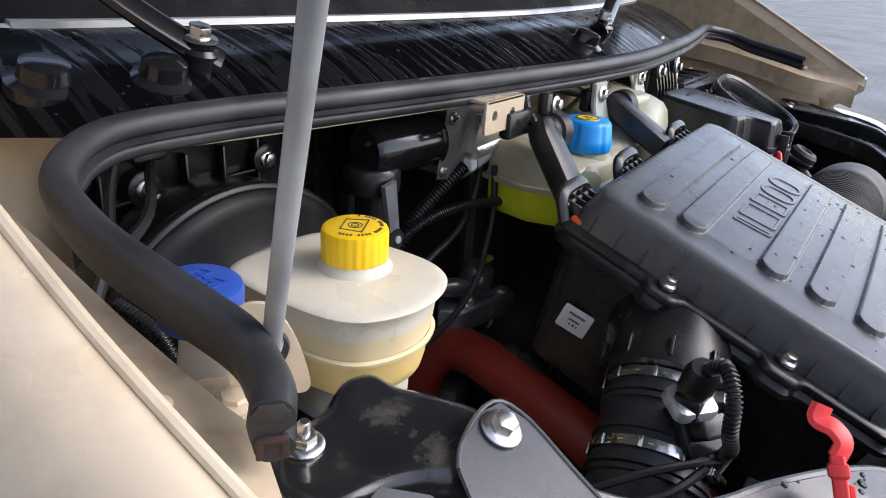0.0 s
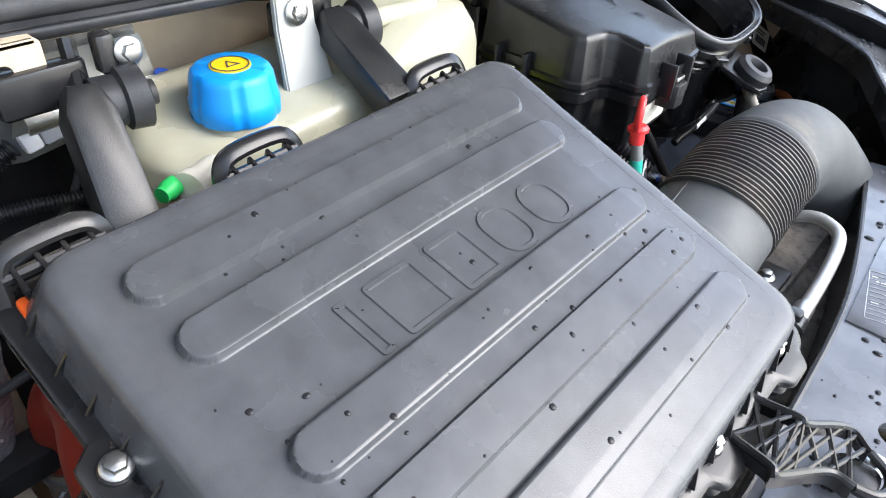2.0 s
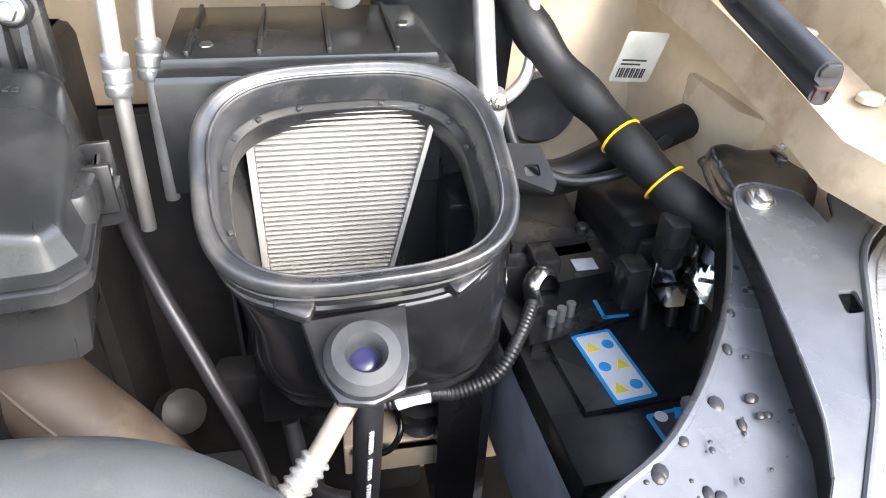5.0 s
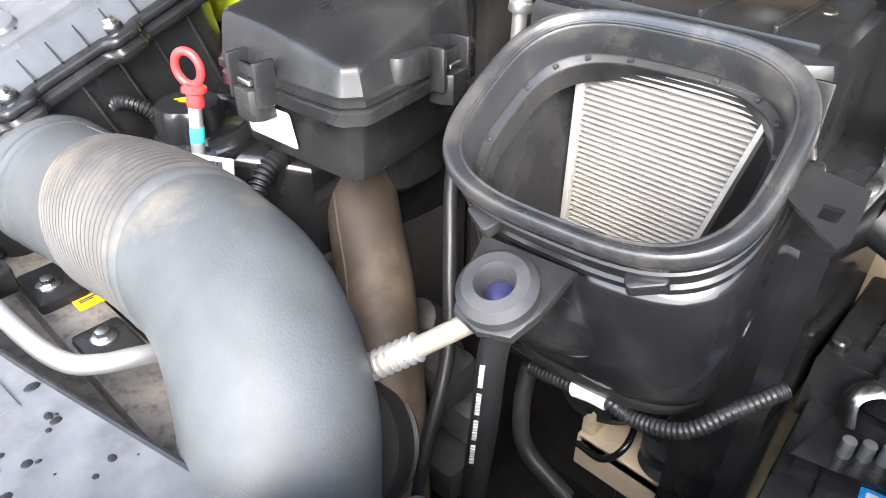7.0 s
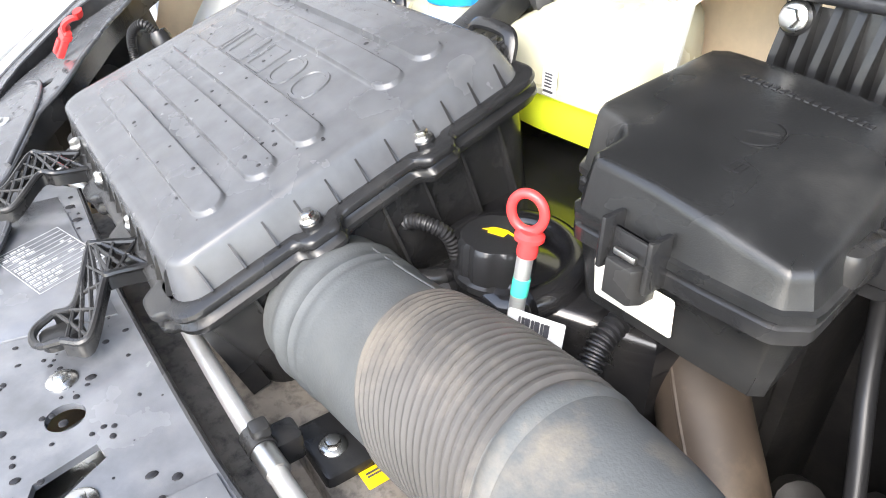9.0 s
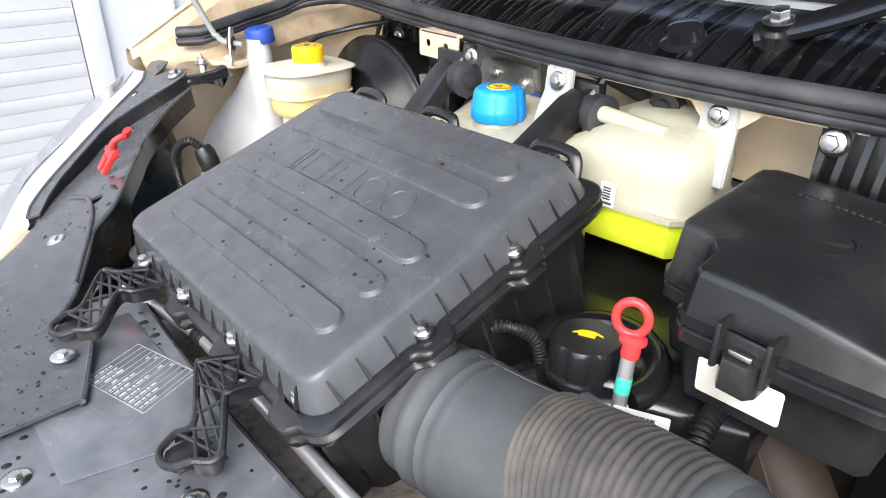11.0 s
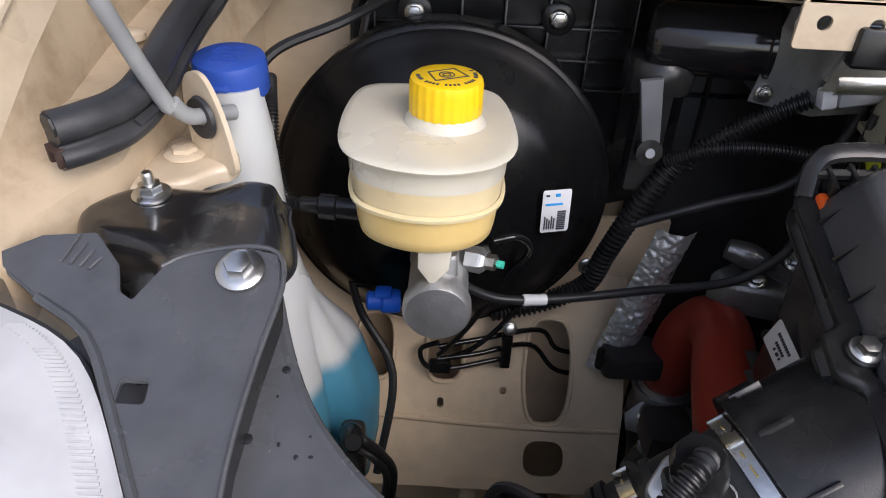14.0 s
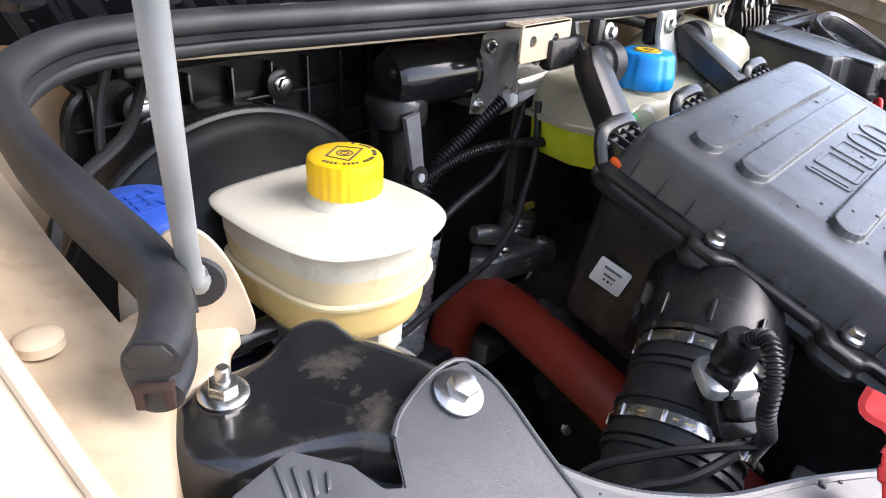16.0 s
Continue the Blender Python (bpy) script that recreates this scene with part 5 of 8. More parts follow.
part("upper_shell", domed([[(x, y, z) for x, y in offset(TO2, i)] for i, z in ((0.004, 1.186), (0.001, 1.189), (0.003, 1.193), (0.004, 1.205), (0.008, 1.213), (0.016, 1.218), (0.03, 1.220))]).warp(tank_top), TANK, tank, sharp=50)
part("seam", loft([[(x, y, z) for x, y in offset(TO2, i)] for i, z in ((0.002, 1.180), (-0.003, 1.1815), (-0.003, 1.1875), (0.002, 1.189))], (False, False)), TANK, tank)
part("coolant_zone", loft([[(x, y, z) for x, y in offset(TO2, i)] for i, z in ((0.03, 1.132), (0.012, 1.138), (0.005, 1.154), (0.004, 1.182))], (True, False)), COOLANT, tank, "yellow-green coolant seen through the plastic")
part("top_tube", tube([(0.975, 0.335, 1.262), (1.06, 0.338, 1.256)], 0.009, n=16, res=4), TANK, tank)
part("filler_neck", lathe([(0.034, 1.205), (0.031, 1.222), (0.028, 1.228)], 32).move(Matrix.Translation((0.829, 0.330, 0))), TANK, tank)
ck = [[(r * math.cos(2 * math.pi * i / 96) * (1 - 0.045 * w * (1 if (i % 16) in (0, 1, 2) else 0)), r * math.sin(2 * math.pi * i / 96) * (1 - 0.045 * w * (1 if (i % 16) in (0, 1, 2) else 0)), z) for i in range(96)] for r, z, w in ((0.0335, 1.224, 1), (0.0345, 1.226, 1), (0.0345, 1.238, 1), (0.0335, 1.24, 1), (0.0315, 1.255, 1), (0.030, 1.259, 0.4), (0.027, 1.2615, 0), (0.012, 1.262, 0))]
tcap = part("cap", loft(ck).move(Matrix.Translation((0.829, 0.330, 0))), SKYBLUE, tank, "bright blue screw cap with a yellow warning disc")
disc = part("warning_disc", lathe([(0.0155, 1.2615), (0.0155, 1.2628), (0.01, 1.263)], 32).move(Matrix.Translation((0.829, 0.330, 0))), YELLOW, tcap)
part("marks", merge(frame_bars([(-0.006, -0.005), (0.006, -0.005), (0, 0.006)], 0.0012), frame_bars(circle(0.0145, 32), 0.001)).move(Matrix.Translation((0.829, 0.330, 1.2631))), INK, disc)
for x, y, ang in ((0.906, 0.352, 4), (1.097, 0.368, -3)):
    hg = part("hanger", loft([[(x - w + dx, yy, zz) for w, dx in ((0.019 + 0.004 * k, 0), (-0.019 - 0.004 * k, 0))] + [(x - w + dx, yy + 0.007, zz) for w, dx in ((-0.019 - 0.004 * k, 0), (0.019 + 0.004 * k, 0))] for k, yy, zz in ((1.6, y - 0.022, 1.215), (0.9, y - 0.014, 1.245), (0.2, y - 0.006, 1.268), (0, y - 0.004, 1.296))]), TAB, tank, "milky plastic hanger tab", bevel=0.0015)
    hexbolt(tank, (x, y - 0.006, 1.281), (0, -1, 0.15), 0.011, 0.011, 0.007)
part("cream_tab", slab([(1.055, 1.302), (1.145, 1.302), (1.135, 1.287), (1.115, 1.270), (1.082, 1.270), (1.065, 1.287)], 0, 0.004, 0.001).move(Matrix(((1, 0, 0, 0), (0, 0, -1, 0.370), (0, 1, 0, 0), (0, 0, 0, 1)))), CREAM, tank)
tl = sticker(tank, (1.022, 0.2905, 1.183), (1, 0.05, 0), (0, 0.02, 1), 0.018, 0.026, name="level_label")
bars(tl, (1.022, 0.2900, 1.183), (1, 0.05, 0), (0, 0.02, 1), [(0.004, 0.013, 0.008 + 0.003 * i, 0.0092 + 0.003 * i) for i in range(5)] + [(0.003, 0.015, 0.003, 0.005)], INK, "print", 0.0012)
part("green_plug", lathe([(0.0075, 0), (0.0075, 0.010), (0.006, 0.012), (0.006, 0.016)], 14).move(aim((0.752, 0.297, 1.205), (-0.9, -0.4, 0))), GREEN, tank)
part("outlet_stub", lathe([(0.011, 0), (0.011, 0.022), (0.013, 0.024), (0.013, 0.032)], 18).move(aim((0.785, 0.298, 1.205), (-0.9, -0.4, 0))), RESTOP, tank)


# ---- front covers, straps and pipe ----
def zc(y):
    return 1.07 if y < -0.17 else 1.07 + (y + 0.17) * 0.455


LEFT = [(0.195, 0.104), (0.207, 0.081), (0.262, -0.008), (0.326, -0.083), (0.405, -0.128), (0.444, -0.142), (0.470, -0.170), (0.533, -0.219), (0.61, -0.232), (0.686, -0.240), (0.797, -0.300), (0.85, -0.300),
        (0.845, -0.195), (0.80, -0.178), (0.752, -0.162), (0.72, -0.178), (0.694, -0.181), (0.672, -0.165), (0.653, -0.147), (0.60, -0.118), (0.56, -0.098), (0.540, -0.070), (0.519, -0.050), (0.478, -0.024), (0.432, 0.004), (0.390, 0.026), (0.364, 0.045), (0.343, 0.064), (0.324, 0.086), (0.310, 0.112), (0.297, 0.146), (0.255, 0.136), (0.238, 0.138)]


FLANGE = [(0.157, 0.132), (0.190, 0.112), (0.220, 0.095), (0.243, 0.062), (0.265, 0.026), (0.292, -0.012), (0.324, -0.057), (0.354, -0.097), (0.389, -0.132), (0.420, -0.146),
          (0.432, -0.132), (0.400, -0.112), (0.372, -0.088), (0.338, -0.046), (0.309, -0.006), (0.300, 0.022), (0.299, 0.052), (0.303, 0.090), (0.308, 0.122), (0.303, 0.140), (0.285, 0.143), (0.258, 0.137), (0.246, 0.130), (0.236, 0.113), (0.229, 0.117), (0.224, 0.131), (0.207, 0.148), (0.180, 0.145)]


def flange_z(x, y):
    """Height of the flange, which dips at its ear behind the headlight's tip."""
    return zc(y) + 0.002 - (0.001 * min(1.0, max(0.0, (0.238 - x) / 0.02)) if y > 0.09 else 0.0)


def low(y, x=0.33):
    """How far the panel lies below the flange: most along the headlight, little towards the engine."""
    return 0.022 * min(1.0, max(0.0, (y + 0.17) / 0.07)) * min(1.0, max(0.0, 1 - (x - 0.34) / 0.15))


def front_cover(flip):
    f = (lambda m: Mesh().add([far(*p) for p in m.v], m.f)) if flip else (lambda m: m)
    at = (1.61 if flip else 0.45, -0.05, 1.05)
    c = thing("front_cover", at, "rain-spotted black plastic cover beside the headlight", "cover panel", "front covers")
    body = plate(LEFT, [circle(0.0095, 16, 0.494, -0.073)], 0.004)
    part("panel", f(body.warp(lambda x, y, z: (x, y, z + zc(y) - low(y, x)))), COVER, c)
    part("ridge", f(tube([(x, y, zc(y) - low(y, x) + 0.0022) for x, y in ((0.430, -0.092), (0.452, -0.084), (0.485, -0.080), (0.521, -0.087), (0.567, -0.105), (0.648, -0.146))], 0.0032, n=10, res=5)), COVER, c)
    part("turned_edge", f(tube([(x, y, zc(y) - low(y, x) - 0.003) for x, y in LEFT[12:31]], 0.0035, n=8, res=3)), COVER, c)
    skirt = loft([[(x, y, zc(y) - low(y, x) - 0.002) for x, y in LEFT[12:31]], [(x + 0.004, y + 0.002, zc(y) - low(y, x) - 0.035) for x, y in LEFT[12:31]]], (False, False), closed=False)
    part("skirt", f(skirt), BLACK, c)
    fl = part("flange", f(plate(FLANGE, [rrect(0.243, 0.066, 0.256, 0.076, 0.002)], 0.0035).warp(lambda x, y, z: (x, y, z + flange_z(x, y)))), COVER, c, bevel=0.0008)
    edge = FLANGE[9:20]
    part("flange_wall", f(loft([[(x, y, zc(y) - 0.0005) for x, y in edge], [(x - 0.002, y, zc(y) - low(y) - 0.006) for x, y in edge]], (False, False), closed=False)), BLACK, fl)
    part("flange_lip", f(tube([(x, y, zc(y) + 0.002) for x, y in edge[5:] + FLANGE[20:23]], 0.0014, n=8, res=3)), COVER, fl)
    part("lamp_lip", f(tube([(x, y, flange_z(x, y)) for x, y in FLANGE[1:10]], 0.0026, n=8, res=3)), COVER, fl)
    for i in range(4):
        part("knuckle_rib", f(slab([(0.194 + 0.005 * i, 0.130 - 0.001 * i), (0.196 + 0.005 * i, 0.130 - 0.001 * i), (0.200 + 0.005 * i, 0.145 - 0.004 * i), (0.198 + 0.005 * i, 0.145 - 0.004 * i)], 0.0005, 0.0017, 0.0004).warp(lambda x, y, z: (x, y, z + flange_z(x, y)))), COVER, fl)
    for bx, by in ((0.535, -0.137), (0.773, -0.191), (0.286, 0.129)):
        top = by > 0
        z = zc(by) + 0.0035 if top else zc(by) - low(by, bx) + 0.0042
        hexbolt(c, far(bx, by, z) if flip else (bx, by, z), (0, -0.4 if by > -0.17 else 0, 0.92), 0.0125 if top else 0.010, 0.0122 if top else 0.0115, 0.009 if top else 0.006)
    return c


front_cover(False)
front_cover(True)
rng = random.Random(11)


def beads_on(name, n, pick, normal, label, big=0.0034):
    m = Mesh()
    for i in range(n):
        p = pick()
        if p is None:
            continue
        r = rng.uniform(0.0008, big) * rng.choice((0.5, 0.7, 1, 1))
        q = lathe([(r, 0.0), (r * 0.9, r * 0.16), (r * 0.5, r * 0.3)], 9).move(aim(p, normal) @ Matrix.Diagonal((rng.uniform(0.8, 1.3), rng.uniform(0.8, 1.3), 1, 1)))
        m.add(q.v, q.f)
    return single(name, m, DROP, (pick() or (1, 0, 1.1)), label, "water", kind="stuff")


def inside(o, x, y):
    k, j = False, len(o) - 1
    for i in range(len(o)):
        if (o[i][1] > y) != (o[j][1] > y) and x < (o[j][0] - o[i][0]) * (y - o[i][1]) / (o[j][1] - o[i][1]) + o[i][0]:
            k = not k
        j = i
    return k


def pick_cover(flip):
    def pick():
        for _ in range(60):
            x, y = rng.uniform(0.2, 0.85), rng.uniform(-0.3, 0.15)
            if inside(LEFT, x, y):
                z = zc(y) - low(y, x) + 0.0002
                return far(x, y, z) if flip else (x, y, z)
    return pick


beads_on("rain_beads", 300, pick_cover(False), (0, -0.4, 0.91), "rain beads on the black front cover", 0.0032)
beads_on("rain_beads", 330, pick_cover(True), (0, -0.4, 0.91), "rain beads on the black front cover", 0.0048)


def pick_lid():
    x, y = rng.uniform(ix0 + 0.01, ix1 - 0.01), rng.uniform(iy0 + 0.01, iy1 - 0.01)
    if y > 0.05 and rng.random() < 0.6:
        y -= 0.1
    return tuple(FBOX @ Vector(settle(x, y, lid_top(x, y) + 0.0001)))


beads_on("rain_beads", 75, pick_lid, tuple(FW), "rain beads on the filter box lid", 0.0024)

# stamped gloss bracket by the bonnet stay
brk = thing("wing_bracket", (0.24, 0.19, 1.16), "gloss black pressed steel bracket with dusty top", "bracket")
bo = [(0.177, 0.181), (0.187, 0.167), (0.199, 0.160), (0.214, 0.156), (0.227, 0.150), (0.236, 0.144), (0.248, 0.129), (0.272, 0.127), (0.296, 0.138), (0.302, 0.152), (0.299, 0.168), (0.293, 0.190), (0.287, 0.204),
      (0.286, 0.218), (0.275, 0.226), (0.257, 0.226), (0.243, 0.219), (0.226, 0.220), (0.207, 0.221), (0.194, 0.217), (0.181, 0.204), (0.175, 0.192)]
for _ in range(2):
    bo = [tuple(p + k * (q - p) for p, q in zip(a, b)) for a, b in zip(bo, bo[1:] + bo[:1]) for k in (0.25, 0.75)]
GLOSSDUST = mat("dusty_gloss_black_steel", (0.014, 0.014, 0.015), 0.24, coat=0.5, dirt=(0.20, 0.18, 0.145), dirt_amt=1.0, dirt_scale=28, dirt_at=(0.012, -0.022, 0.045, 0.045))


def pressed(o):
    """A pressed plate with deep rounded skirts, shallow where it nears the bottle."""
    rings = [(-0.006, 1.162), (-0.005, 1.178), (-0.003, 1.192), (-0.001, 1.199), (0.002, 1.2035), (0.006, 1.2055), (0.011, 1.2062), (0.016, 1.2056)]
    cx, cy = 0.238, 0.182
    inner = [[(cx + (x - cx) * k, cy + (y - cy) * k, 1.2056 - 0.0012 * (1 - k)) for x, y in offset(o, 0.016)] for k in (0.75, 0.5, 0.25, 0.02)]

    def lift(x, y, z):
        k = min(1, max(0, (x - 0.235) / 0.03))
        return (x, y, max(z, 1.162 + 0.031 * k * k * (3 - 2 * k)) + 0.0045 * max(0, min(1, (y - 0.2) / 0.02)) * min(1, max(0, (x - 0.245) / 0.02)) * (z > 1.2))
    return loft([[(x, y, z) for x, y in offset(o, d)] for d, z in rings] + inner, (False, True)).warp(lift)


part("plate", pressed(bo), GLOSSDUST, brk, sharp=75)
hexbolt(brk, (0.212, 0.204, 1.2065), (0, -0.1, 1), 0.0125, 0.0115, 0.008, stud=0.008, name="stud_nut")

# cream stay bracket, stay rod and grommet
stay = thing("stay_bracket", (0.21, 0.25, 1.2), "cream painted bracket that holds the bonnet stay", "bracket")
so = [(0.248, 0.244), (0.236, 0.239), (0.226, 0.221), (0.198, 0.215), (0.180, 0.205), (0.171, 0.199), (0.166, 0.210), (0.172, 0.236), (0.190, 0.280), (0.212, 0.297), (0.236, 0.285), (0.249, 0.262)]
for _ in range(2):
    so = [tuple(p + k * (q - p) for p, q in zip(a, b)) for a, b in zip(so, so[1:] + so[:1]) for k in (0.25, 0.75)]
so = so if sum(a[0] * b[1] - b[0] * a[1] for a, b in zip(so, so[1:] + so[:1])) > 0 else so[::-1]
DIP = lambda x, y, z: (x, y, z - 0.010 * max(0, (0.200 - x) / 0.035) ** 1.3)
part("base", slab(so, 1.196, 1.207, 0.004).warp(DIP), CREAM, stay, sharp=60)
tabv, tabn = Vector((0.8, -0.6, 0)), Vector((-0.6, -0.8, 0))
TM = Matrix(((tabv.x, 0, tabn.x, 0.2317), (tabv.y, 0, tabn.y, 0.2537), (0, 1, 0, 0), (0, 0, 0, 1)))
to = [(-0.018, -0.034), (0.026, -0.034), (0.034, -0.034), (0.039, -0.030), (0.037, -0.02), (0.029, 0.0), (0.018, 0.016), (0.006, 0.026), (-0.006, 0.0285), (-0.016, 0.024), (-0.0215, 0.012), (-0.021, -0.012)]
for _ in range(2):
    to = [tuple(p + k * (q - p) for p, q in zip(a, b)) for a, b in zip(to, to[1:] + to[:1]) for k in (0.25, 0.75)]
to = [(x * (0.66 if x > 0 else 1.0), z + 1.236) for x, z in to]
part("tab", plate(to, [circle(0.0095, 18, 0.0, 1.236)], 0.0035).move(TM), CREAM, stay, bevel=0.0008)
part("grommet", loft([[(x, y + 1.236, z) for x, y in circle(r, 24)] for r, z in ((0.0055, 0.003), (0.0130, 0.0042), (0.0140, 0.0015), (0.0095, -0.0015), (0.0130, -0.0060), (0.0055, -0.0055))], (False, False)).move(TM), RUBBER, stay)
hexbolt(stay, (0.213, 0.258, 1.207), (0, 0, 1), 0.015, 0.0135, 0.006, material=CREAM, label="cream painted bolt")
rod = thing("bonnet_stay", (0.22, 0.25, 1.23), "grey steel bonnet stay rod hooked into its bracket", "stay rod")
RODPAINT = mat("grey_painted_rod", (0.30, 0.31, 0.31), 0.42, dirt=(0.4, 0.37, 0.3), dirt_amt=0.3)
part("rod", tube([(0.2460, 0.2680, 1.2340), (0.2385, 0.2590, 1.2362), (0.2310, 0.2498, 1.2380), (0.2270, 0.2440, 1.2400), (0.2240, 0.2390, 1.2445), (0.2215, 0.234, 1.252), (0.2125, 0.2215, 1.279), (0.1625, 0.1197, 1.546), (0.063, -0.085, 2.085)], 0.0052, n=14, res=6), RODPAINT, rod)

part("collar", lathe([(0.0052, -0.002), (0.0068, -0.001), (0.0068, 0.001), (0.0052, 0.002)], 16).move(aim((0.2352, 0.2550, 1.2370), (0.63, 0.76, -0.15))), ZINC, rod)

# red clip
rc = thing("red_clip", (0.475, -0.03, 1.13), "red plastic clip on the front cover's edge", "clip")
RM = aim((0.433, -0.043, 1.128), (0.46, 0.38, 0.80), (0, -1, 0)) @ Matrix.Scale(0.92, 4)
part("body", slab(rrect(-0.009, -0.004, 0.009, 0.006, 0.002), 0.0, 0.05, 0.002, base=True).move(RM), RED, rc)
part("hook", tube([(0, 0.001, 0.048), (0, 0.006, 0.058), (0, 0.001, 0.068), (0, -0.008, 0.074), (0, -0.004, 0.084)], 0.0045, n=8, res=5, flat=1.9).move(RM), RED, rc)
part("lug", merge(box(-0.011, -0.006, 0.034, 0.011, 0.008, 0.044, 0.002), box(-0.004, 0.004, 0.004, 0.004, 0.010, 0.03, 0.0015)).move(RM), RED, rc)

# middle panel with its printed labels
mid = thing("radiator_cover", (1.06, -0.2, 1.03), "flat black front panel with faded printed label", "cover panel")
mo = [(0.66, -0.36), (1.44, -0.36), (1.52, -0.12), (1.50, -0.024), (1.39, -0.049), (1.256, -0.078), (1.145, -0.092), (0.957, -0.098), (0.896, -0.098), (0.70, -0.090), (0.66, -0.12)]
part("panel", plate(mo, [[(1.089, -0.153), (1.104, -0.150), (1.110, -0.160), (1.132, -0.196), (1.122, -0.204), (1.100, -0.194)], circle(0.0135, 24, 1.051, -0.166)], 0.006).warp(lambda x, y, z: (x, y, z + 1.059)), WETSHEEN, mid)
part("edge_lip", tube([(x, y, 1.057) for x, y in mo[3:10]], 0.003, n=8, res=4), BLACK, mid)
part("wall", loft([[(x, y, 1.056) for x, y in mo[3:10]], [(x, y + 0.006, 0.99) for x, y in mo[3:10]]], (False, False), closed=False), BLACK, mid)
part("latch_plate", box(1.07, -0.215, 1.03, 1.145, -0.140, 1.04, 0.001), ZINC, mid)
part("latch_shade", slab([(1.100, -0.168), (1.112, -0.166), (1.128, -0.196), (1.116, -0.198)], 1.040, 1.046, 0.001), BLACK, mid)
part("raised_field", slab([(0.70, -0.235), (0.93, -0.235), (0.955, -0.108), (0.71, -0.112)], 1.0592, 1.0612, 0.001), WETSHEEN, mid)
part("raised_field", slab([(1.16, -0.20), (1.33, -0.18), (1.33, -0.085), (1.16, -0.095)], 1.0592, 1.0612, 0.001), WETSHEEN, mid)
for bx, by in ((1.011, -0.161), (1.132, -0.172), (0.90, -0.26)):
    hexbolt(mid, (bx, by, 1.059), (0, 0, 1), 0.010, 0.0115, 0.006)
PRINT = mat("worn_white_print", (0.40, 0.41, 0.41), 0.5, var=0.3, scale=120)
rng = random.Random(3)
for corner, u, v, w, h in (((0.806, -0.184, 1.0613), (0.93, 0.30, 0), (-0.42, 0.9, 0), 0.088, 0.066), ((1.186, -0.150, 1.0613), (0.98, 0.2, 0), (-0.25, 0.97, 0), 0.082, 0.045)):
    rows = [(0, w, 0, 0.0008), (0, w, h - 0.0008, h), (0, 0.0008, 0, h), (w - 0.0008, w, 0, h)]
    k = 0.004
    while k < w - 0.006:
        rows.append((k + 0.004, k + 0.0046, 0.002, h - 0.002))
        y = 0.003
        while y < h - 0.006:
            l = rng.uniform(0.002, 0.008)
            if rng.random() < (0.85 if y < 0.42 * h else 0.12):
                rows.append((k, k + 0.0024, y, min(h - 0.003, y + l)))
            y += l + 0.0016
        k += 0.0074
    bars(mid, corner, u, v, rows, PRINT, "label_print", 0.0004)

rng = random.Random(21)


def pick_panel():
    for _ in range(60):
        x, y = rng.uniform(0.68, 1.48), rng.uniform(-0.35, -0.05)
        if inside(offset(mo, 0.008), x, y):
            return (x, y, 1.0594)


beads_on("rain_beads", 460, pick_panel, (0, 0, 1), "rain beads on the flat front panel", 0.0050)

# lattice straps
LAT = BLACK


def strap(x, yb, zb, xf, yf, zf):
    s = thing("lattice_strap", (x, (yb + yf) / 2, zf), "black plastic lattice strap from filter box to panel", "strap", "lattice straps")
    P = [Vector((x + 0.004, yb, zb)), Vector((x, yb - 0.03, zb + 0.004)), Vector(((x + xf) / 2 - 0.020, (yb + yf) / 2, (zb + zf) / 2 + 0.012)), Vector((xf, yf + 0.012, zf + 0.006)), Vector((xf - 0.004, yf - 0.006, zf + 0.004))]
    c = spline(P, 6)
    w = [0.019 + 0.009 * math.sin(math.pi * min(1, i / (len(c) - 1) * 0.9 + 0.1)) for i in range(len(c))]
    L = [p + Vector((-a, 0, 0)) for p, a in zip(c, w)]
    R = [p + Vector((a, 0, 0)) for p, a in zip(c, w)]
    part("edge", merge(tube(L, 0.0032, n=8, res=1, smooth=False), tube(R, 0.0032, n=8, res=1, smooth=False)), LAT, s)
    part("web", loft([[tuple(p + Vector((0, 0, -0.001))) for p in R], [tuple(p + Vector((0.002, 0, -0.014))) for p in R]], (False, False), closed=False), LAT, s)
    part("web", loft([[tuple(p + Vector((0, 0, -0.001))) for p in L], [tuple(p + Vector((-0.003, 0, -0.012))) for p in L]], (False, False), closed=False), LAT, s)
    n = len(c)
    for i in range(0, n - 5, 3):
        part("brace", tube([L[i], R[i + 5]], 0.0018, n=6, res=2), LAT, s)
        part("brace", tube([R[i], L[i + 5]], 0.0018, n=6, res=2), LAT, s)
    e = c[-1]
    part("end_loop", tube([L[-1], e + Vector((-0.012, -0.014, -0.003)), e + Vector((0, -0.018, -0.004)), e + Vector((0.012, -0.014, -0.003)), R[-1]], 0.0032, n=8, res=4), LAT, s)
    part("end_plate", slab(rrect(e.x - 0.014, e.y - 0.014, e.x + 0.014, e.y + 0.018, 0.01), e.z - 0.012, e.z - 0.006, 0.001), LAT, s)


strap(0.716, -0.078, 1.098, 0.735, -0.166, 1.080)
strap(0.938, -0.074, 1.102, 0.980, -0.146, 1.078)

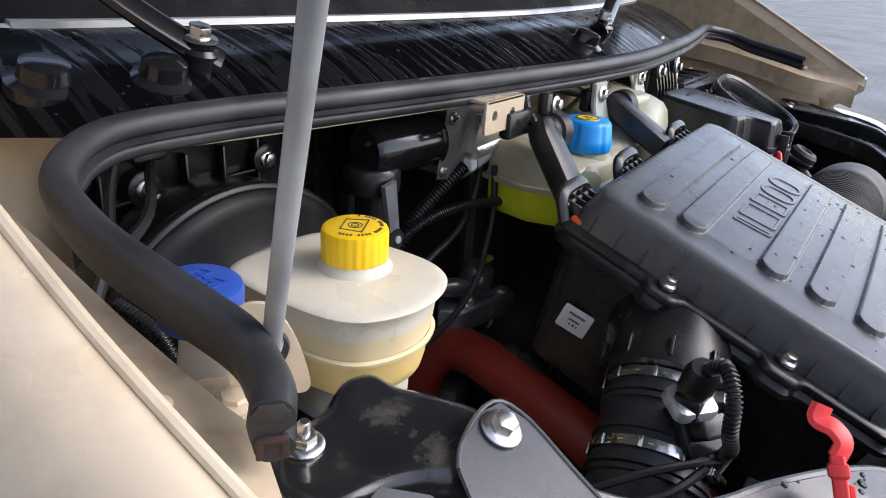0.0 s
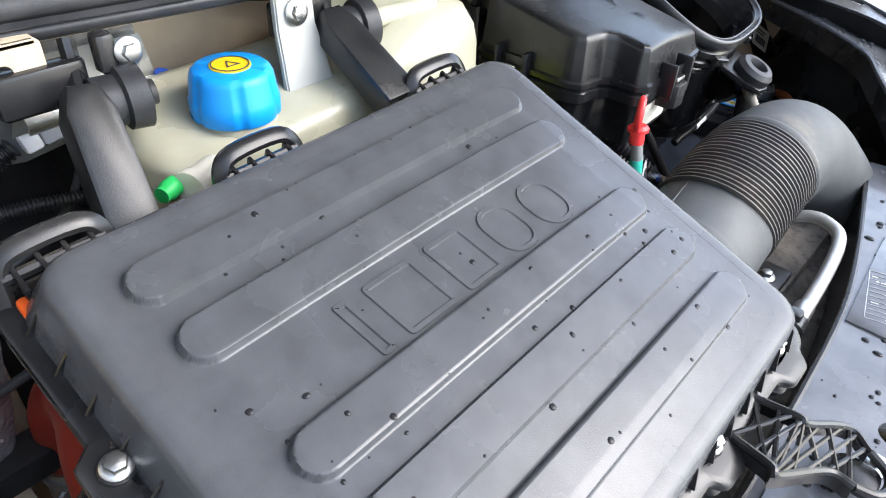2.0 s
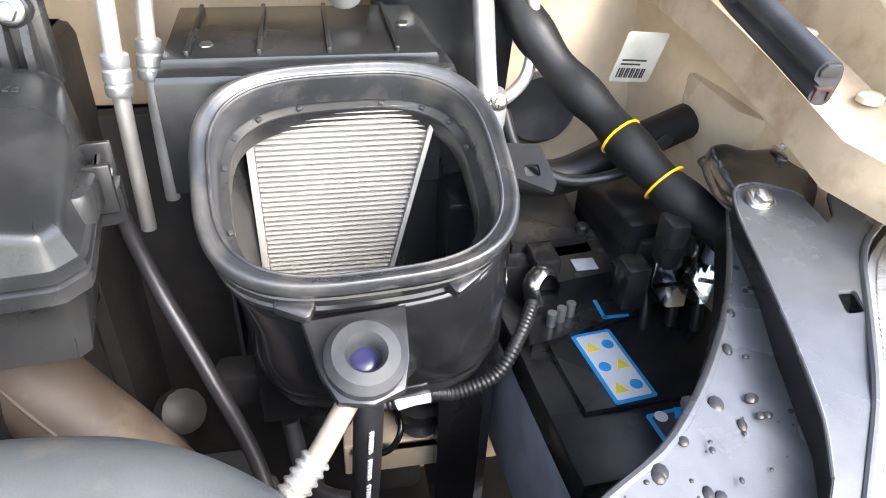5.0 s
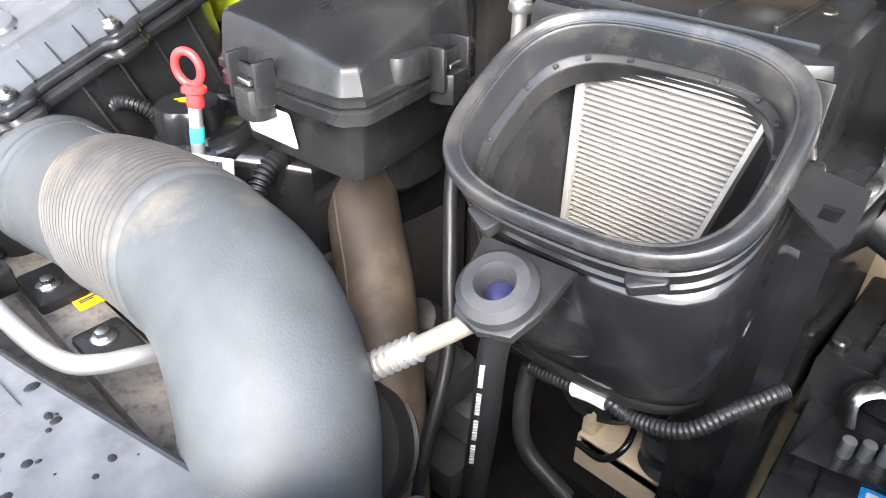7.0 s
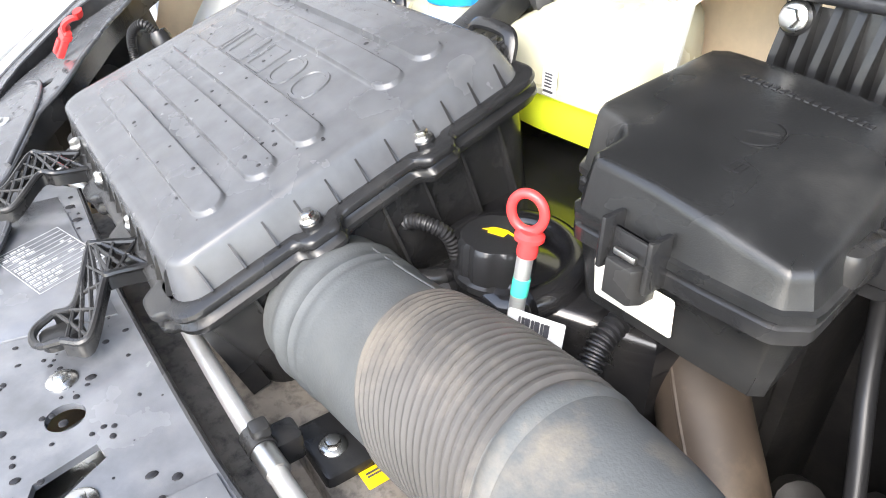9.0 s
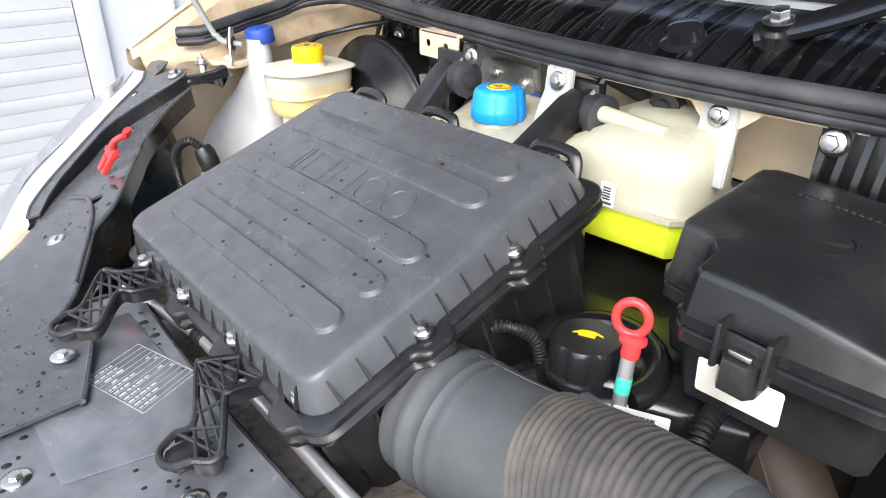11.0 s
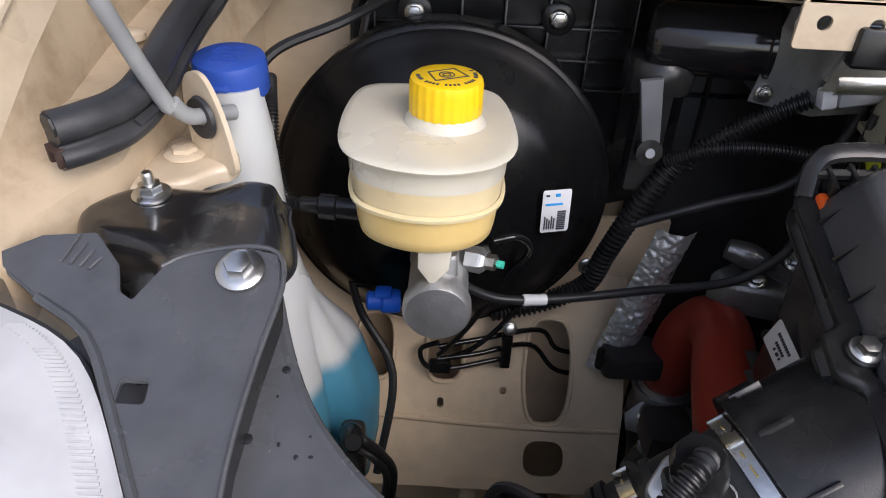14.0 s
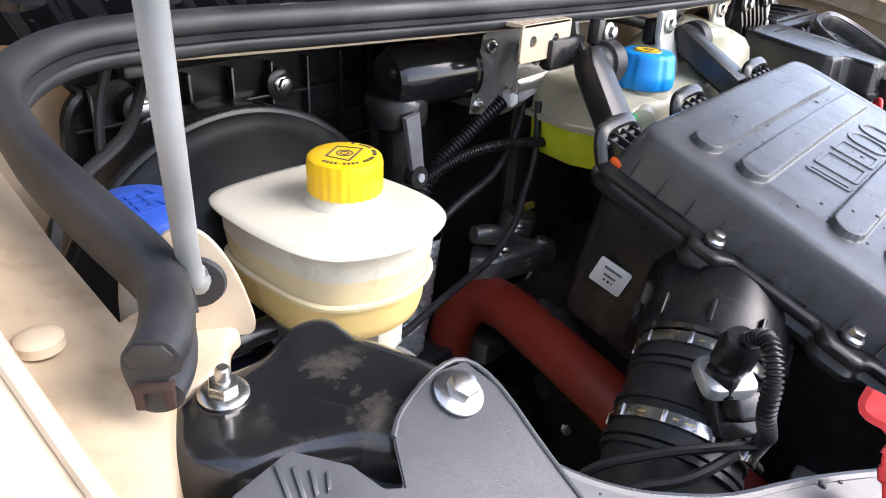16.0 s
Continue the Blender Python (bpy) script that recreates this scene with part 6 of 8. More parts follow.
ap = thing("metal_pipe", (1.0, -0.06, 1.03), "pale aluminium pipe behind the front panel", "pipe")
part("tube", tube([(0.650, -0.100, 1.060), (0.69, -0.084, 1.052), (0.775, -0.064, 1.046), (0.862, -0.062, 1.045), (0.95, -0.062, 1.044), (1.115, -0.062, 1.044), (1.24, -0.058, 1.050), (1.300, -0.050, 1.054), (1.322, -0.034, 1.054), (1.330, -0.010, 1.050), (1.325, 0.03, 1.03)], 0.0072, n=16, res=6), PIPEALU, ap)
for x, y in ((0.785, -0.063), (1.138, -0.061)):
    cl = part("pipe_clip", merge(loft([[(u, v, h) for u, v in circle(0.0105, 18)] for h in (-0.009, 0.009)]).move(aim((x, y, 1.045), (1, 0.05, 0))), box(x - 0.012, y + 0.004, 1.02, x + 0.012, y + 0.03, 1.045, 0.003)), BLACK, ap)
    part("clip_head", box(x - 0.007, y - 0.004, 1.052, x + 0.007, y + 0.01, 1.062, 0.002), BLACK, cl)
part("collar", tube([(1.148, -0.061, 1.045), (1.172, -0.060, 1.046)], 0.0092, n=16, res=2), ZINC, ap)

sup = thing("radiator_support", (1.06, -0.03, 0.95), "dusty black radiator support behind the front panel", "radiator support")
part("shelf", box(0.62, -0.10, 0.93, 1.50, 0.03, 0.985, 0.004), SHELF, sup)
part("rail", slab([(1.085, -0.030), (1.42, -0.030), (1.42, 0.022), (1.085, 0.016)], 0.96, 1.004, 0.004), SHELF, sup)
part("raised_pad", box(1.112, -0.028, 1.000, 1.172, 0.012, 1.014, 0.003), BLACK, sup)
part("raised_pad", box(1.222, -0.026, 1.000, 1.275, 0.014, 1.010, 0.003), BLACK, sup)
hexbolt(sup, (1.146, -0.010, 1.014), (0, 0, 1), 0.011, 0.011, 0.008)
hexbolt(sup, (1.243, -0.006, 1.010), (0, 0, 1), 0.011, 0.011, 0.008)
part("yellow_tag", box(1.172, -0.004, 1.0025, 1.189, 0.020, 1.0050, 0.0004), YELLOW, sup, "yellow warning tag")
bars(sup, (1.176, 0.000, 1.0052), (1, 0, 0), (0, 1, 0), [(0, 0.0015, 0, 0.016), (0.003, 0.0045, 0, 0.012)], INK, "print")

# ---- engine ----
eng = thing("engine", (1.0, 0.25, 0.6), "dark engine with a black plastic valve cover", "engine")
part("block", box(0.74, 0.03, 0.45, 1.27, 0.43, 1.0, 0.03), DARK, eng)
part("valve_cover", slab([(0.90, 0.185), (1.075, 0.180), (1.085, 0.135), (1.16, 0.130), (1.19, 0.165), (1.26, 0.20), (1.27, 0.42), (1.25, 0.44), (0.90, 0.44)], 0.98, 1.092, 0.014).warp(lambda x, y, z: (x, y, z + (0.02 * max(0, y - 0.2) / 0.2 if z > 1.05 else 0))), SATIN, eng, sharp=50)
part("cover_swell", slab(circle(0.046, 32, 1.134, 0.192), 1.06, 1.100, 0.014), SATIN, eng, sharp=60)
part("oil_neck", lathe([(0.033, 1.02), (0.033, 1.040), (0.029, 1.043), (0.029, 1.056), (0.0265, 1.060), (0.0265, 1.078)], 28).move(Matrix.Translation((1.118, 0.165, 0.010))), BLACK, eng)
oc = part("oil_cap", loft([[(1.118 + r * 1.02 * k * math.cos(2 * math.pi * i / 64), 0.165 + r * 1.02 * k * math.sin(2 * math.pi * i / 64), z) for i in range(64) for k in [1 - 0.09 * (1 if (i % 8) in (0, 1) else 0.25 if (i % 8) in (2, 7) else 0) * w]] for r, z, w in ((0.0355, 1.084, 0), (0.0355, 1.090, 0), (0.033, 1.092, 1), (0.032, 1.118, 1), (0.029, 1.1225, 0.4), (0.01, 1.123, 0))]), BLACK, eng, "black ribbed oil filler cap")
can = [(-0.016, 0.0), (-0.012, 0.003), (-0.008, 0.007), (-0.003, 0.008), (0.006, 0.008), (0.014, 0.004), (0.015, 0.0015), (0.008, 0.004), (0.007, -0.003), (-0.009, -0.003), (-0.010, 0.001)]
part("oil_symbol", slab(can, 0, 0.0005, 0.0001).move(Matrix.Translation((1.118, 0.165, 1.1231)) @ Matrix.Rotation(radians(25), 4, 'Z') @ Matrix.Diagonal((0.9, 0.9, 1, 1))), YELLOW, oc)
part("cover_ridge", tube([(1.122 + 0.056 * math.cos(radians(a)), 0.172 + 0.056 * math.sin(radians(a)), 1.094 + 0.006 * math.sin(radians(a))) for a in range(-20, 201, 20)], 0.013, n=14, res=4), SATIN, eng)
part("breather_elbow", ribbed([(1.030, 0.125, 1.10), (1.045, 0.128, 1.112), (1.060, 0.137, 1.112), (1.070, 0.150, 1.100), (1.075, 0.158, 1.07)], 0.0062, 0.0016, 0.0040, n=14), CORR, eng)
hexbolt(eng, (1.0, 0.18, 1.09), (0, 0, 1), 0.012, 0.011, 0.008)
hexbolt(eng, (1.072, 0.155, 1.060), (0, 0, 1), 0.012, 0.011, 0.008)
part("bracket_arm", merge(box(1.045, 0.13, 1.03, 1.10, 0.175, 1.058, 0.004), tube([(1.06, 0.11, 1.06), (1.075, 0.12, 1.07), (1.085, 0.15, 1.068)], 0.010, n=10)), BLACK, eng)
part("lifting_eye", merge(slab([(1.035, 0.200), (1.080, 0.190), (1.088, 0.215), (1.060, 0.232), (1.040, 0.228)], 1.045, 1.058, 0.003), box(1.036, 0.205, 1.03, 1.082, 0.212, 1.050, 0.002)), DULLALU, eng, "dull alloy bracket")
hexbolt(eng, (1.067, 0.214, 1.058), (0, 0, 1), 0.012, 0.011, 0.009)
part("breather", tube([(1.066, 0.095, 1.02), (1.072, 0.105, 1.055), (1.085, 0.125, 1.062), (1.09, 0.15, 1.06)], 0.0085, n=12), RUBBER, eng)
rng = random.Random(8)
for i in range(34):
    x, y, z = rng.uniform(0.60, 0.80), rng.uniform(0.06, 0.45), rng.uniform(0.58, 0.98)
    if rng.random() < 0.5:
        part("casting", lathe([(0.02, 0), (0.026, 0.01), (0.026, 0.035), (0.018, 0.04), (0.016, 0.06)], 16).move(aim((x, y, z), (rng.uniform(-1, 0.2), rng.uniform(-1, 1), rng.uniform(-0.5, 1)))), DULLALU if i % 3 == 0 else DARK, eng)
    else:
        part("casting", box(x - rng.uniform(0.02, 0.05), y - 0.02, z - 0.015, x + 0.03, y + rng.uniform(0.02, 0.05), z + 0.02, 0.006), DULLALU if i % 4 == 0 else DARK, eng)
for i in range(16):
    hexbolt(eng, (rng.uniform(0.70, 0.76), rng.uniform(0.12, 0.42), rng.uniform(0.7, 0.95)), (-0.6, -0.5, 0.5), 0.012, 0.010, 0.008)
for i in range(20):
    x, y, z = rng.uniform(1.22, 1.42), rng.uniform(0.10, 0.36), rng.uniform(0.72, 0.91)
    part("casting", box(x - 0.03, y - rng.uniform(0.01, 0.04), z - 0.02, x + rng.uniform(0.01, 0.04), y + 0.02, z + 0.025, 0.006) if i % 2 else lathe([(0.015, 0), (0.022, 0.008), (0.022, 0.03), (0.012, 0.035)], 14).move(aim((x, y, z), (rng.uniform(-0.5, 1), -0.6, 0.6))), DARK if i % 3 else DULLALU, eng)
part("pulley", lathe([(0.06, 0), (0.062, 0.006), (0.056, 0.010), (0.062, 0.014), (0.062, 0.04), (0.03, 0.044)], 36).move(aim((1.40, 0.12, 0.90), (0.1, -0.7, 0.6))), DARK, eng)

dip = thing("dipstick", (1.185, 0.14, 1.0), "oil dipstick with a red ring handle", "dipstick")
part("tube", tube([(1.188, 0.118, 0.98), (1.184, 0.132, 1.06), (1.180, 0.146, 1.142)], 0.0062, n=14, res=4), PIPEALU, dip)
part("collar", lathe([(0.0075, 0), (0.008, 0.004), (0.0072, 0.012), (0.0112, 0.014), (0.0112, 0.017), (0.0075, 0.020)], 20).move(aim((1.180, 0.147, 1.140), (0, 0.1, 1))), RED, dip)
ring = [(0.0128 * math.cos(t), 0, 0.0150 * math.sin(t) + 0.0155) for t in np.linspace(-math.pi / 2, 1.5 * math.pi, 25)]
part("ring_handle", tube(ring, 0.0038, n=10, res=2, caps=(False, False)).move(Matrix.Translation((1.176, 0.149, 1.158)) @ Matrix.Rotation(radians(25), 4, 'Z')), RED, dip)
part("mark", tube([(1.1815, 0.1405, 1.108), (1.181, 0.143, 1.122)], 0.0067, n=14, res=2), TEAL, dip)
lt = sticker(dip, (1.183, 0.128, 1.078), (0.92, 0.38, 0.05), (-0.1, 0.2, 0.97), 0.046, 0.022, material=mat("pale_flag_label", (0.62, 0.63, 0.62), 0.45), name="flag_label", t=0.0012)
bars(lt, (1.183, 0.1275, 1.078), (0.92, 0.38, 0.05), (-0.1, 0.2, 0.97), [(0.010 + 0.0026 * i, 0.0112 + 0.0026 * i + 0.0006 * (i % 3), 0.008, 0.018) for i in range(10)] + [(0.010, 0.036, 0.004, 0.0058)], INK, "print", 0.0022)

dip.location.x -= 0.007

td = thing("brown_duct", (1.31, 0.18, 0.9), "dusty brown moulded air duct under the fuse box", "duct")
DUCT = [(1.205, 0.305, 1.072), (1.245, 0.268, 1.052), (1.285, 0.238, 1.022), (1.335, 0.205, 0.985), (1.385, 0.165, 0.942), (1.415, 0.14, 0.88), (1.43, 0.125, 0.80)]
part("duct", tube(DUCT, 0.036, n=32, res=8), TAN, td)
part("seam", tube([(x - 0.010, y - 0.026, z + 0.022) for x, y, z in DUCT[1:6]], 0.0022, n=8, res=8), TAN, td)
cb = thing("conduit", (1.24, 0.15, 1.0), "black corrugated conduit with blue plugs", "cable")
part("conduit", ribbed([(1.23, 0.20, 1.10), (1.235, 0.165, 1.085), (1.25, 0.135, 1.05), (1.275, 0.115, 1.0), (1.30, 0.10, 0.93)], 0.0085, 0.003, 0.005, n=14), CORR, cb)
for x, y, z in ((1.226, 0.142, 1.076), (1.240, 0.128, 1.055), (1.25, 0.118, 1.03)):
    part("plug", box(x - 0.008, y - 0.008, z - 0.006, x + 0.008, y + 0.006, z + 0.006, 0.002), BLACK, cb)
    part("plug_latch", box(x - 0.004, y - 0.0095, z + 0.001, x + 0.006, y - 0.007, z + 0.007, 0.001), BLUE, cb)

# ---- fuse box ----
fuse = thing("fuse_box", (1.25, 0.25, 1.08), "black plastic fuse box with a stepped lid and latches", "fuse box")
FO = [(1.205, 0.164), (1.30, 0.170), (1.343, 0.175), (1.355, 0.190), (1.345, 0.26), (1.328, 0.338), (1.310, 0.352), (1.170, 0.353), (1.153, 0.342), (1.151, 0.226), (1.158, 0.213), (1.186, 0.209), (1.194, 0.200), (1.196, 0.172)]
FO2 = []
for a, b in zip(FO, FO[1:] + FO[:1]):
    FO2 += [tuple(p + k * (q - p) for p, q in zip(a, b)) for k in (0.08, 0.22, 0.5, 0.78, 0.92)]


def fz(x, y, z):
    if z > 1.2:
        k = min(1.0, (z - 1.2) / 0.016)
        z += k * (0.145 * (y - 0.17) + 0.004 * (1 - ((x - 1.25) / 0.1) ** 2) - 0.13 * max(0.0, 0.82 * (x - 1.290) - 0.57 * (y - 0.222)) - 0.06 * (x - 1.204))
    return (x, y, z)


LID = lambda x, y: fz(x, y, 1.2232)[2]
part("lid", domed([[(x, y, z) for x, y in offset(FO2, i)] for i, z in ((0.0, 1.180), (-0.004, 1.1815), (-0.004, 1.187), (-0.0005, 1.1885), (0.0044, 1.2165), (0.0050, 1.2190), (0.0064, 1.2212), (0.0086, 1.2226), (0.0110, 1.2231), (0.0175, 1.2232))]).warp(fz), LIDPL, fuse, sharp=32)
part("base", loft([[(x, y, z) for x, y in offset(FO2, i)] for i, z in ((0.018, 1.108), (0.012, 1.111), (0.008, 1.130), (0.003, 1.162), (-0.003, 1.166), (-0.003, 1.176), (0.002, 1.18))], (True, False)), BLACK, fuse, sharp=48)
part("foot", box(1.20, 0.27, 1.04, 1.30, 0.34, 1.125, 0.01), BLACK, fuse)
for (lx, ly, ax) in ((1.256, 0.158, 0), (1.345, 0.29, 1), (1.150, 0.295, 2)):
    R = Matrix.Translation((lx, ly, 1.178)) @ Matrix.Rotation(radians((0, 100, -90)[ax]), 4, 'Z')
    lt = part("latch", merge(box(-0.021, -0.010, -0.012, -0.016, 0.010, 0.026, 0.0015), box(0.016, -0.010, -0.012, 0.021, 0.010, 0.026, 0.0015), slab([(-0.015, -0.004), (-0.010, -0.012), (0.010, -0.012), (0.015, -0.004), (0.015, 0.008), (-0.015, 0.008)], -0.024, 0.002, 0.002), box(-0.017, -0.002, -0.01, 0.017, 0.004, 0.018, 0.002)).move(R), BLACK, fuse)
    part("latch_spring", box(-0.009, -0.0085, 0.004, 0.009, -0.005, 0.009, 0.001).move(R), ZINC, lt)
part("lid_boss", slab(rrect(1.328, 0.222, 1.356, 0.262, 0.010), 1.186, 1.208, 0.006), BLACK, fuse)
sticker(fuse, (1.219, 0.172, 1.124), (1, 0.02, 0.04), (0.02, -0.15, 0.98), 0.066, 0.034, material=mat("cream_paper_label", (0.78, 0.74, 0.62), 0.6), name="paper_label")
part("raised_symbol", merge(frame_bars(circle(0.017, 32), 0.0012, 0.0008), frame_bars([(-0.012, -0.004), (-0.011, -0.006), (0.012, 0.004), (0.011, 0.006)], 0.0006, 0.0008)).move(Matrix.Translation((1.258, 0.262, LID(1.258, 0.262) - 0.0003)) @ Matrix.Rotation(radians(8), 4, 'X')), BLACK, fuse)
part("raised_print", merge(*[box(1.205 + 0.0062 * i, 0.312, -0.0012, 1.209 + 0.0062 * i, 0.318, 0.0008, 0.0003) for i in range(16)]).warp(lambda x, y, z: (x, y, z + LID(x, y))), BLACK, fuse)
part("raised_symbol", merge(frame_bars(rrect(-0.007, -0.006, 0.007, 0.006, 0.001), 0.001, 0.0008), frame_bars(rrect(-0.003, -0.008, 0.003, 0.008, 0.001), 0.001, 0.0008)).move(Matrix.Translation((1.270, 0.222, LID(1.270, 0.222) - 0.0003)) @ Matrix.Rotation(radians(8), 4, 'X')), BLACK, fuse)
part("red_lead", lathe([(0.005, 0), (0.0055, 0.004), (0.0055, 0.014)], 12).move(aim((1.150, 0.368, 1.208), (-0.5, 0.6, -0.2))), REDHOSE, fuse)

# finned control module on the bulkhead
mod = thing("control_module", (1.245, 0.385, 1.2), "black finned control module bolted under the cowl", "control unit")
part("plate", box(1.185, 0.378, 1.215, 1.308, 0.395, 1.300, 0.004), BLACK, mod)
for i in range(7):
    x = 1.196 + i * 0.0168
    part("fin", loft([[(x - 0.003, 0.380, z), (x + 0.003, 0.380, z), (x + 0.003, 0.380 - d, z), (x - 0.003, 0.380 - d, z)] for z, d in ((1.215, 0.020), (1.25, 0.018), (1.29, 0.006), (1.298, 0.003))]), BLACK, mod)
for x in (1.203, 0.0, 1.291):
    if x:
        part("bolt_boss", lathe([(0.013, 0), (0.013, 0.014), (0.011, 0.016)], 24).move(aim((x, 0.382, 1.278), (0, -1, 0.1))), BLACK, mod)
        hexbolt(mod, (x, 0.366, 1.280), (0, -1, 0.1), 0.013, 0.011, 0.009)

# ---- cabin filter housing ----
HU = Vector((math.cos(radians(4.5)), math.sin(radians(4.5)), 0))
HF = Vector((-HU.y, HU.x, 0))
HV = HF * math.cos(radians(27)) + Vector((0, 0, 1)) * math.sin(radians(27))
HN = HU.cross(HV)
RIMBLACK = mat("dusty_black_rim", (0.028, 0.029, 0.031), 0.27, coat=0.25, dirt=(0.19, 0.17, 0.14), dirt_amt=0.28, dirt_scale=30, rough_var=0.08)
HM = Matrix(((HU.x, HV.x, HN.x, 1.5236), (HU.y, HV.y, HN.y, 0.2595), (HU.z, HV.z, HN.z, 1.200), (0, 0, 0, 1)))
hous = thing("cabin_filter_housing", (1.51, 0.3, 0.95), "black open air duct with rounded rim and pleated filter inside", "filter housing")
SQ = squircle(0.1120, 0.0935, 64, 3.1)
sc = lambda k, z: [(x * k, y * k, z) for x, y in SQ]
part("rim", loft([sc(0.852, -0.028), sc(0.862, -0.012), sc(0.878, -0.003), sc(0.892, 0.000), sc(0.93, 0.0005), sc(0.945, 0.003), sc(0.965, 0.0048), sc(0.985, 0.0042), sc(1.002, 0.0005), sc(1.009, -0.005), sc(0.998, -0.011), sc(0.95, -0.014)], (False, False)).move(HM), RIMBLACK, hous, "rounded black rim with a dusty ledge", sharp=70)
part("rim_bead", tube([tuple(HM @ Vector(p)) for p in sc(0.893, 0.0005)] + [tuple(HM @ Vector(sc(0.893, 0.0005)[0]))], 0.0013, n=8, res=1, caps=(False, False), smooth=False), RIMBLACK, hous)
part("throat", loft([sc(0.856, -0.024), sc(0.85, -0.028), sc(0.805, -0.030), sc(0.80, -0.033), sc(0.80, -0.05)], (False, False)).move(HM), BLACK, hous, sharp=60)
for k in range(14):
    p = SQ[k * 4 + 2]
    part("ledge_clip", box(-0.0022, -0.0016, -0.0015, 0.0022, 0.0016, 0.0014, 0.0005).move(Matrix.Translation(HM @ Vector((p[0] * 0.825, p[1] * 0.825, -0.028))) @ HM.to_3x3().to_4x4() @ Matrix.Rotation(math.atan2(p[1], p[0]) + math.pi / 2, 4, 'Z')), RIMBLACK, hous)
part("collar", loft([sc(0.95, -0.015), sc(0.985, -0.018), sc(0.985, -0.026), sc(0.95, -0.028), sc(0.95, -0.034), sc(0.975, -0.036), sc(0.975, -0.042), sc(0.93, -0.045)], (False, False)).move(HM), BLACK, hous, sharp=40)


def drum(k0, foot):
    rows = []
    for k, w in ((0.88, 0.0), (0.925, 0.015), (0.955, 0.05), (0.96, 0.11), (0.945, 0.35), (0.93, 0.65), (0.91, 0.85), (0.87, 0.95), (0.80, 1.0), (0.60, 1.0)):
        p = [HM @ Vector((x * k * k0, y * k * k0, -0.044)) for x, y in SQ]
        rows.append([(q.x + 0.012 * min(1, 4 * w), q.y + 0.6 * max(0, q.y - 0.285) * k0, q.z * (1 - w) + foot * w) for q in p])
    return rows


part("body", loft(drum(1.0, 1.020), (False, True)), SATIN, hous, sharp=60)
part("lining", loft(drum(0.95, 1.005), (False, True)), BLACK, hous, sharp=60)
# added black block that fills the space below the body
part("lower_block", slab([(1.43, 0.275), (1.60, 0.275), (1.61, 0.46), (1.42, 0.46)], 0.93, 1.024, 0.01), SATIN, hous)
part("side_duct", slab([(1.600, 0.305), (1.645, 0.300), (1.660, 0.315), (1.665, 0.50), (1.60, 0.50)], 0.70, 1.135, 0.008), SATIN, hous)
part("duct_foot", lathe([(0.05, 0.0), (0.052, 0.02), (0.046, 0.03), (0.05, 0.06), (0.05, 0.10)], 32).move(aim((1.50, 0.38, 0.84), (0, 0, 1))), BLACK, hous)
part("bush_arm", tube([(1.515, 0.170, 1.102), (1.527, 0.188, 1.080), (1.54, 0.202, 1.068), (1.55, 0.215, 1.060)], lambda s: 0.024 - 0.006 * s, n=20), SATIN, hous)
for a in (-118, -58, 10, 122):
    p = HM @ Vector((0.114 * math.cos(radians(a)) * 1.03, 0.096 * math.sin(radians(a)) * 1.05, -0.028))
    part("rim_tab", slab(rrect(-0.013, -0.007, 0.013, 0.009, 0.004), -0.006, 0.006, 0.002, base=True).move(Matrix.Translation(p) @ HM.to_3x3().to_4x4() @ Matrix.Rotation(radians(a + 90), 4, 'Z')), BLACK, hous)
gm = part("bush_tab", slab([(-0.03, -0.004), (-0.022, -0.025), (0, -0.031), (0.022, -0.025), (0.03, -0.004), (0.036, 0.035), (-0.036, 0.035)], -0.014, -0.004, 0.003, base=True).move(aim((1.517, 0.154, 1.117), (0.05, -0.42, 0.9))), BLACK, hous)
part("bush", loft([[(x, y, z) for x, y in circle(r, 36)] for r, z in ((0.011, -0.012), (0.0115, 0.006), (0.014, 0.010), (0.022, 0.009), (0.027, 0.003), (0.027, -0.006), (0.024, -0.014))], (False, False)).move(aim((1.517, 0.152, 1.119), (0.05, -0.42, 0.9))), RUBBER, gm, "thick grey rubber bush")
part("bush_pin", lathe([(0.0095, -0.03), (0.0095, -0.006), (0.006, -0.004)], 20).move(aim((1.517, 0.152, 1.119), (0.05, -0.42, 0.9))), mat("dark_violet_plug", (0.02, 0.02, 0.06), 0.2), gm)
EDGE = lambda z: 1.59 - 0.24 * (1.2 - z)
part("pleated_filter", loft([[(1.447, 0.341 + (0.012 if i % 2 else 0.0), 1.035 + i * 0.0024), (EDGE(1.035 + i * 0.0024), 0.341 + (0.012 if i % 2 else 0.0), 1.035 + i * 0.0024)] for i in range(73)], (False, False), closed=False), PLEAT, hous, "grey pleated paper filter", sharp=10)
part("filter_frame", box(1.4405, 0.3370, 1.035, 1.4465, 0.356, 1.212, 0.0008), PLEAT, hous)
part("filter_frame", loft([[(EDGE(z), 0.337, z), (EDGE(z) + 0.004, 0.337, z), (EDGE(z) + 0.004, 0.357, z), (EDGE(z), 0.357, z)] for z in (1.035, 1.208)]), PLEAT, hous)
part("inner_wall", box(1.41, 0.3575, 1.0, 1.62, 0.3605, 1.222, 0.001), BLACK, hous)
part("side_wall", box(1.418, 0.29, 1.0, 1.422, 0.347, 1.19, 0.001), BLACK, hous)
part("rear_box", slab([(1.378, 0.357), (1.60, 0.354), (1.615, 0.366), (1.605, 0.52), (1.374, 0.52)], 1.13, 1.232, 0.008), BLACK, hous)
part("rear_lid", slab([(1.383, 0.372), (1.600, 0.372), (1.595, 0.51), (1.380, 0.51)], 1.228, 1.240, 0.004), BLACK, hous)
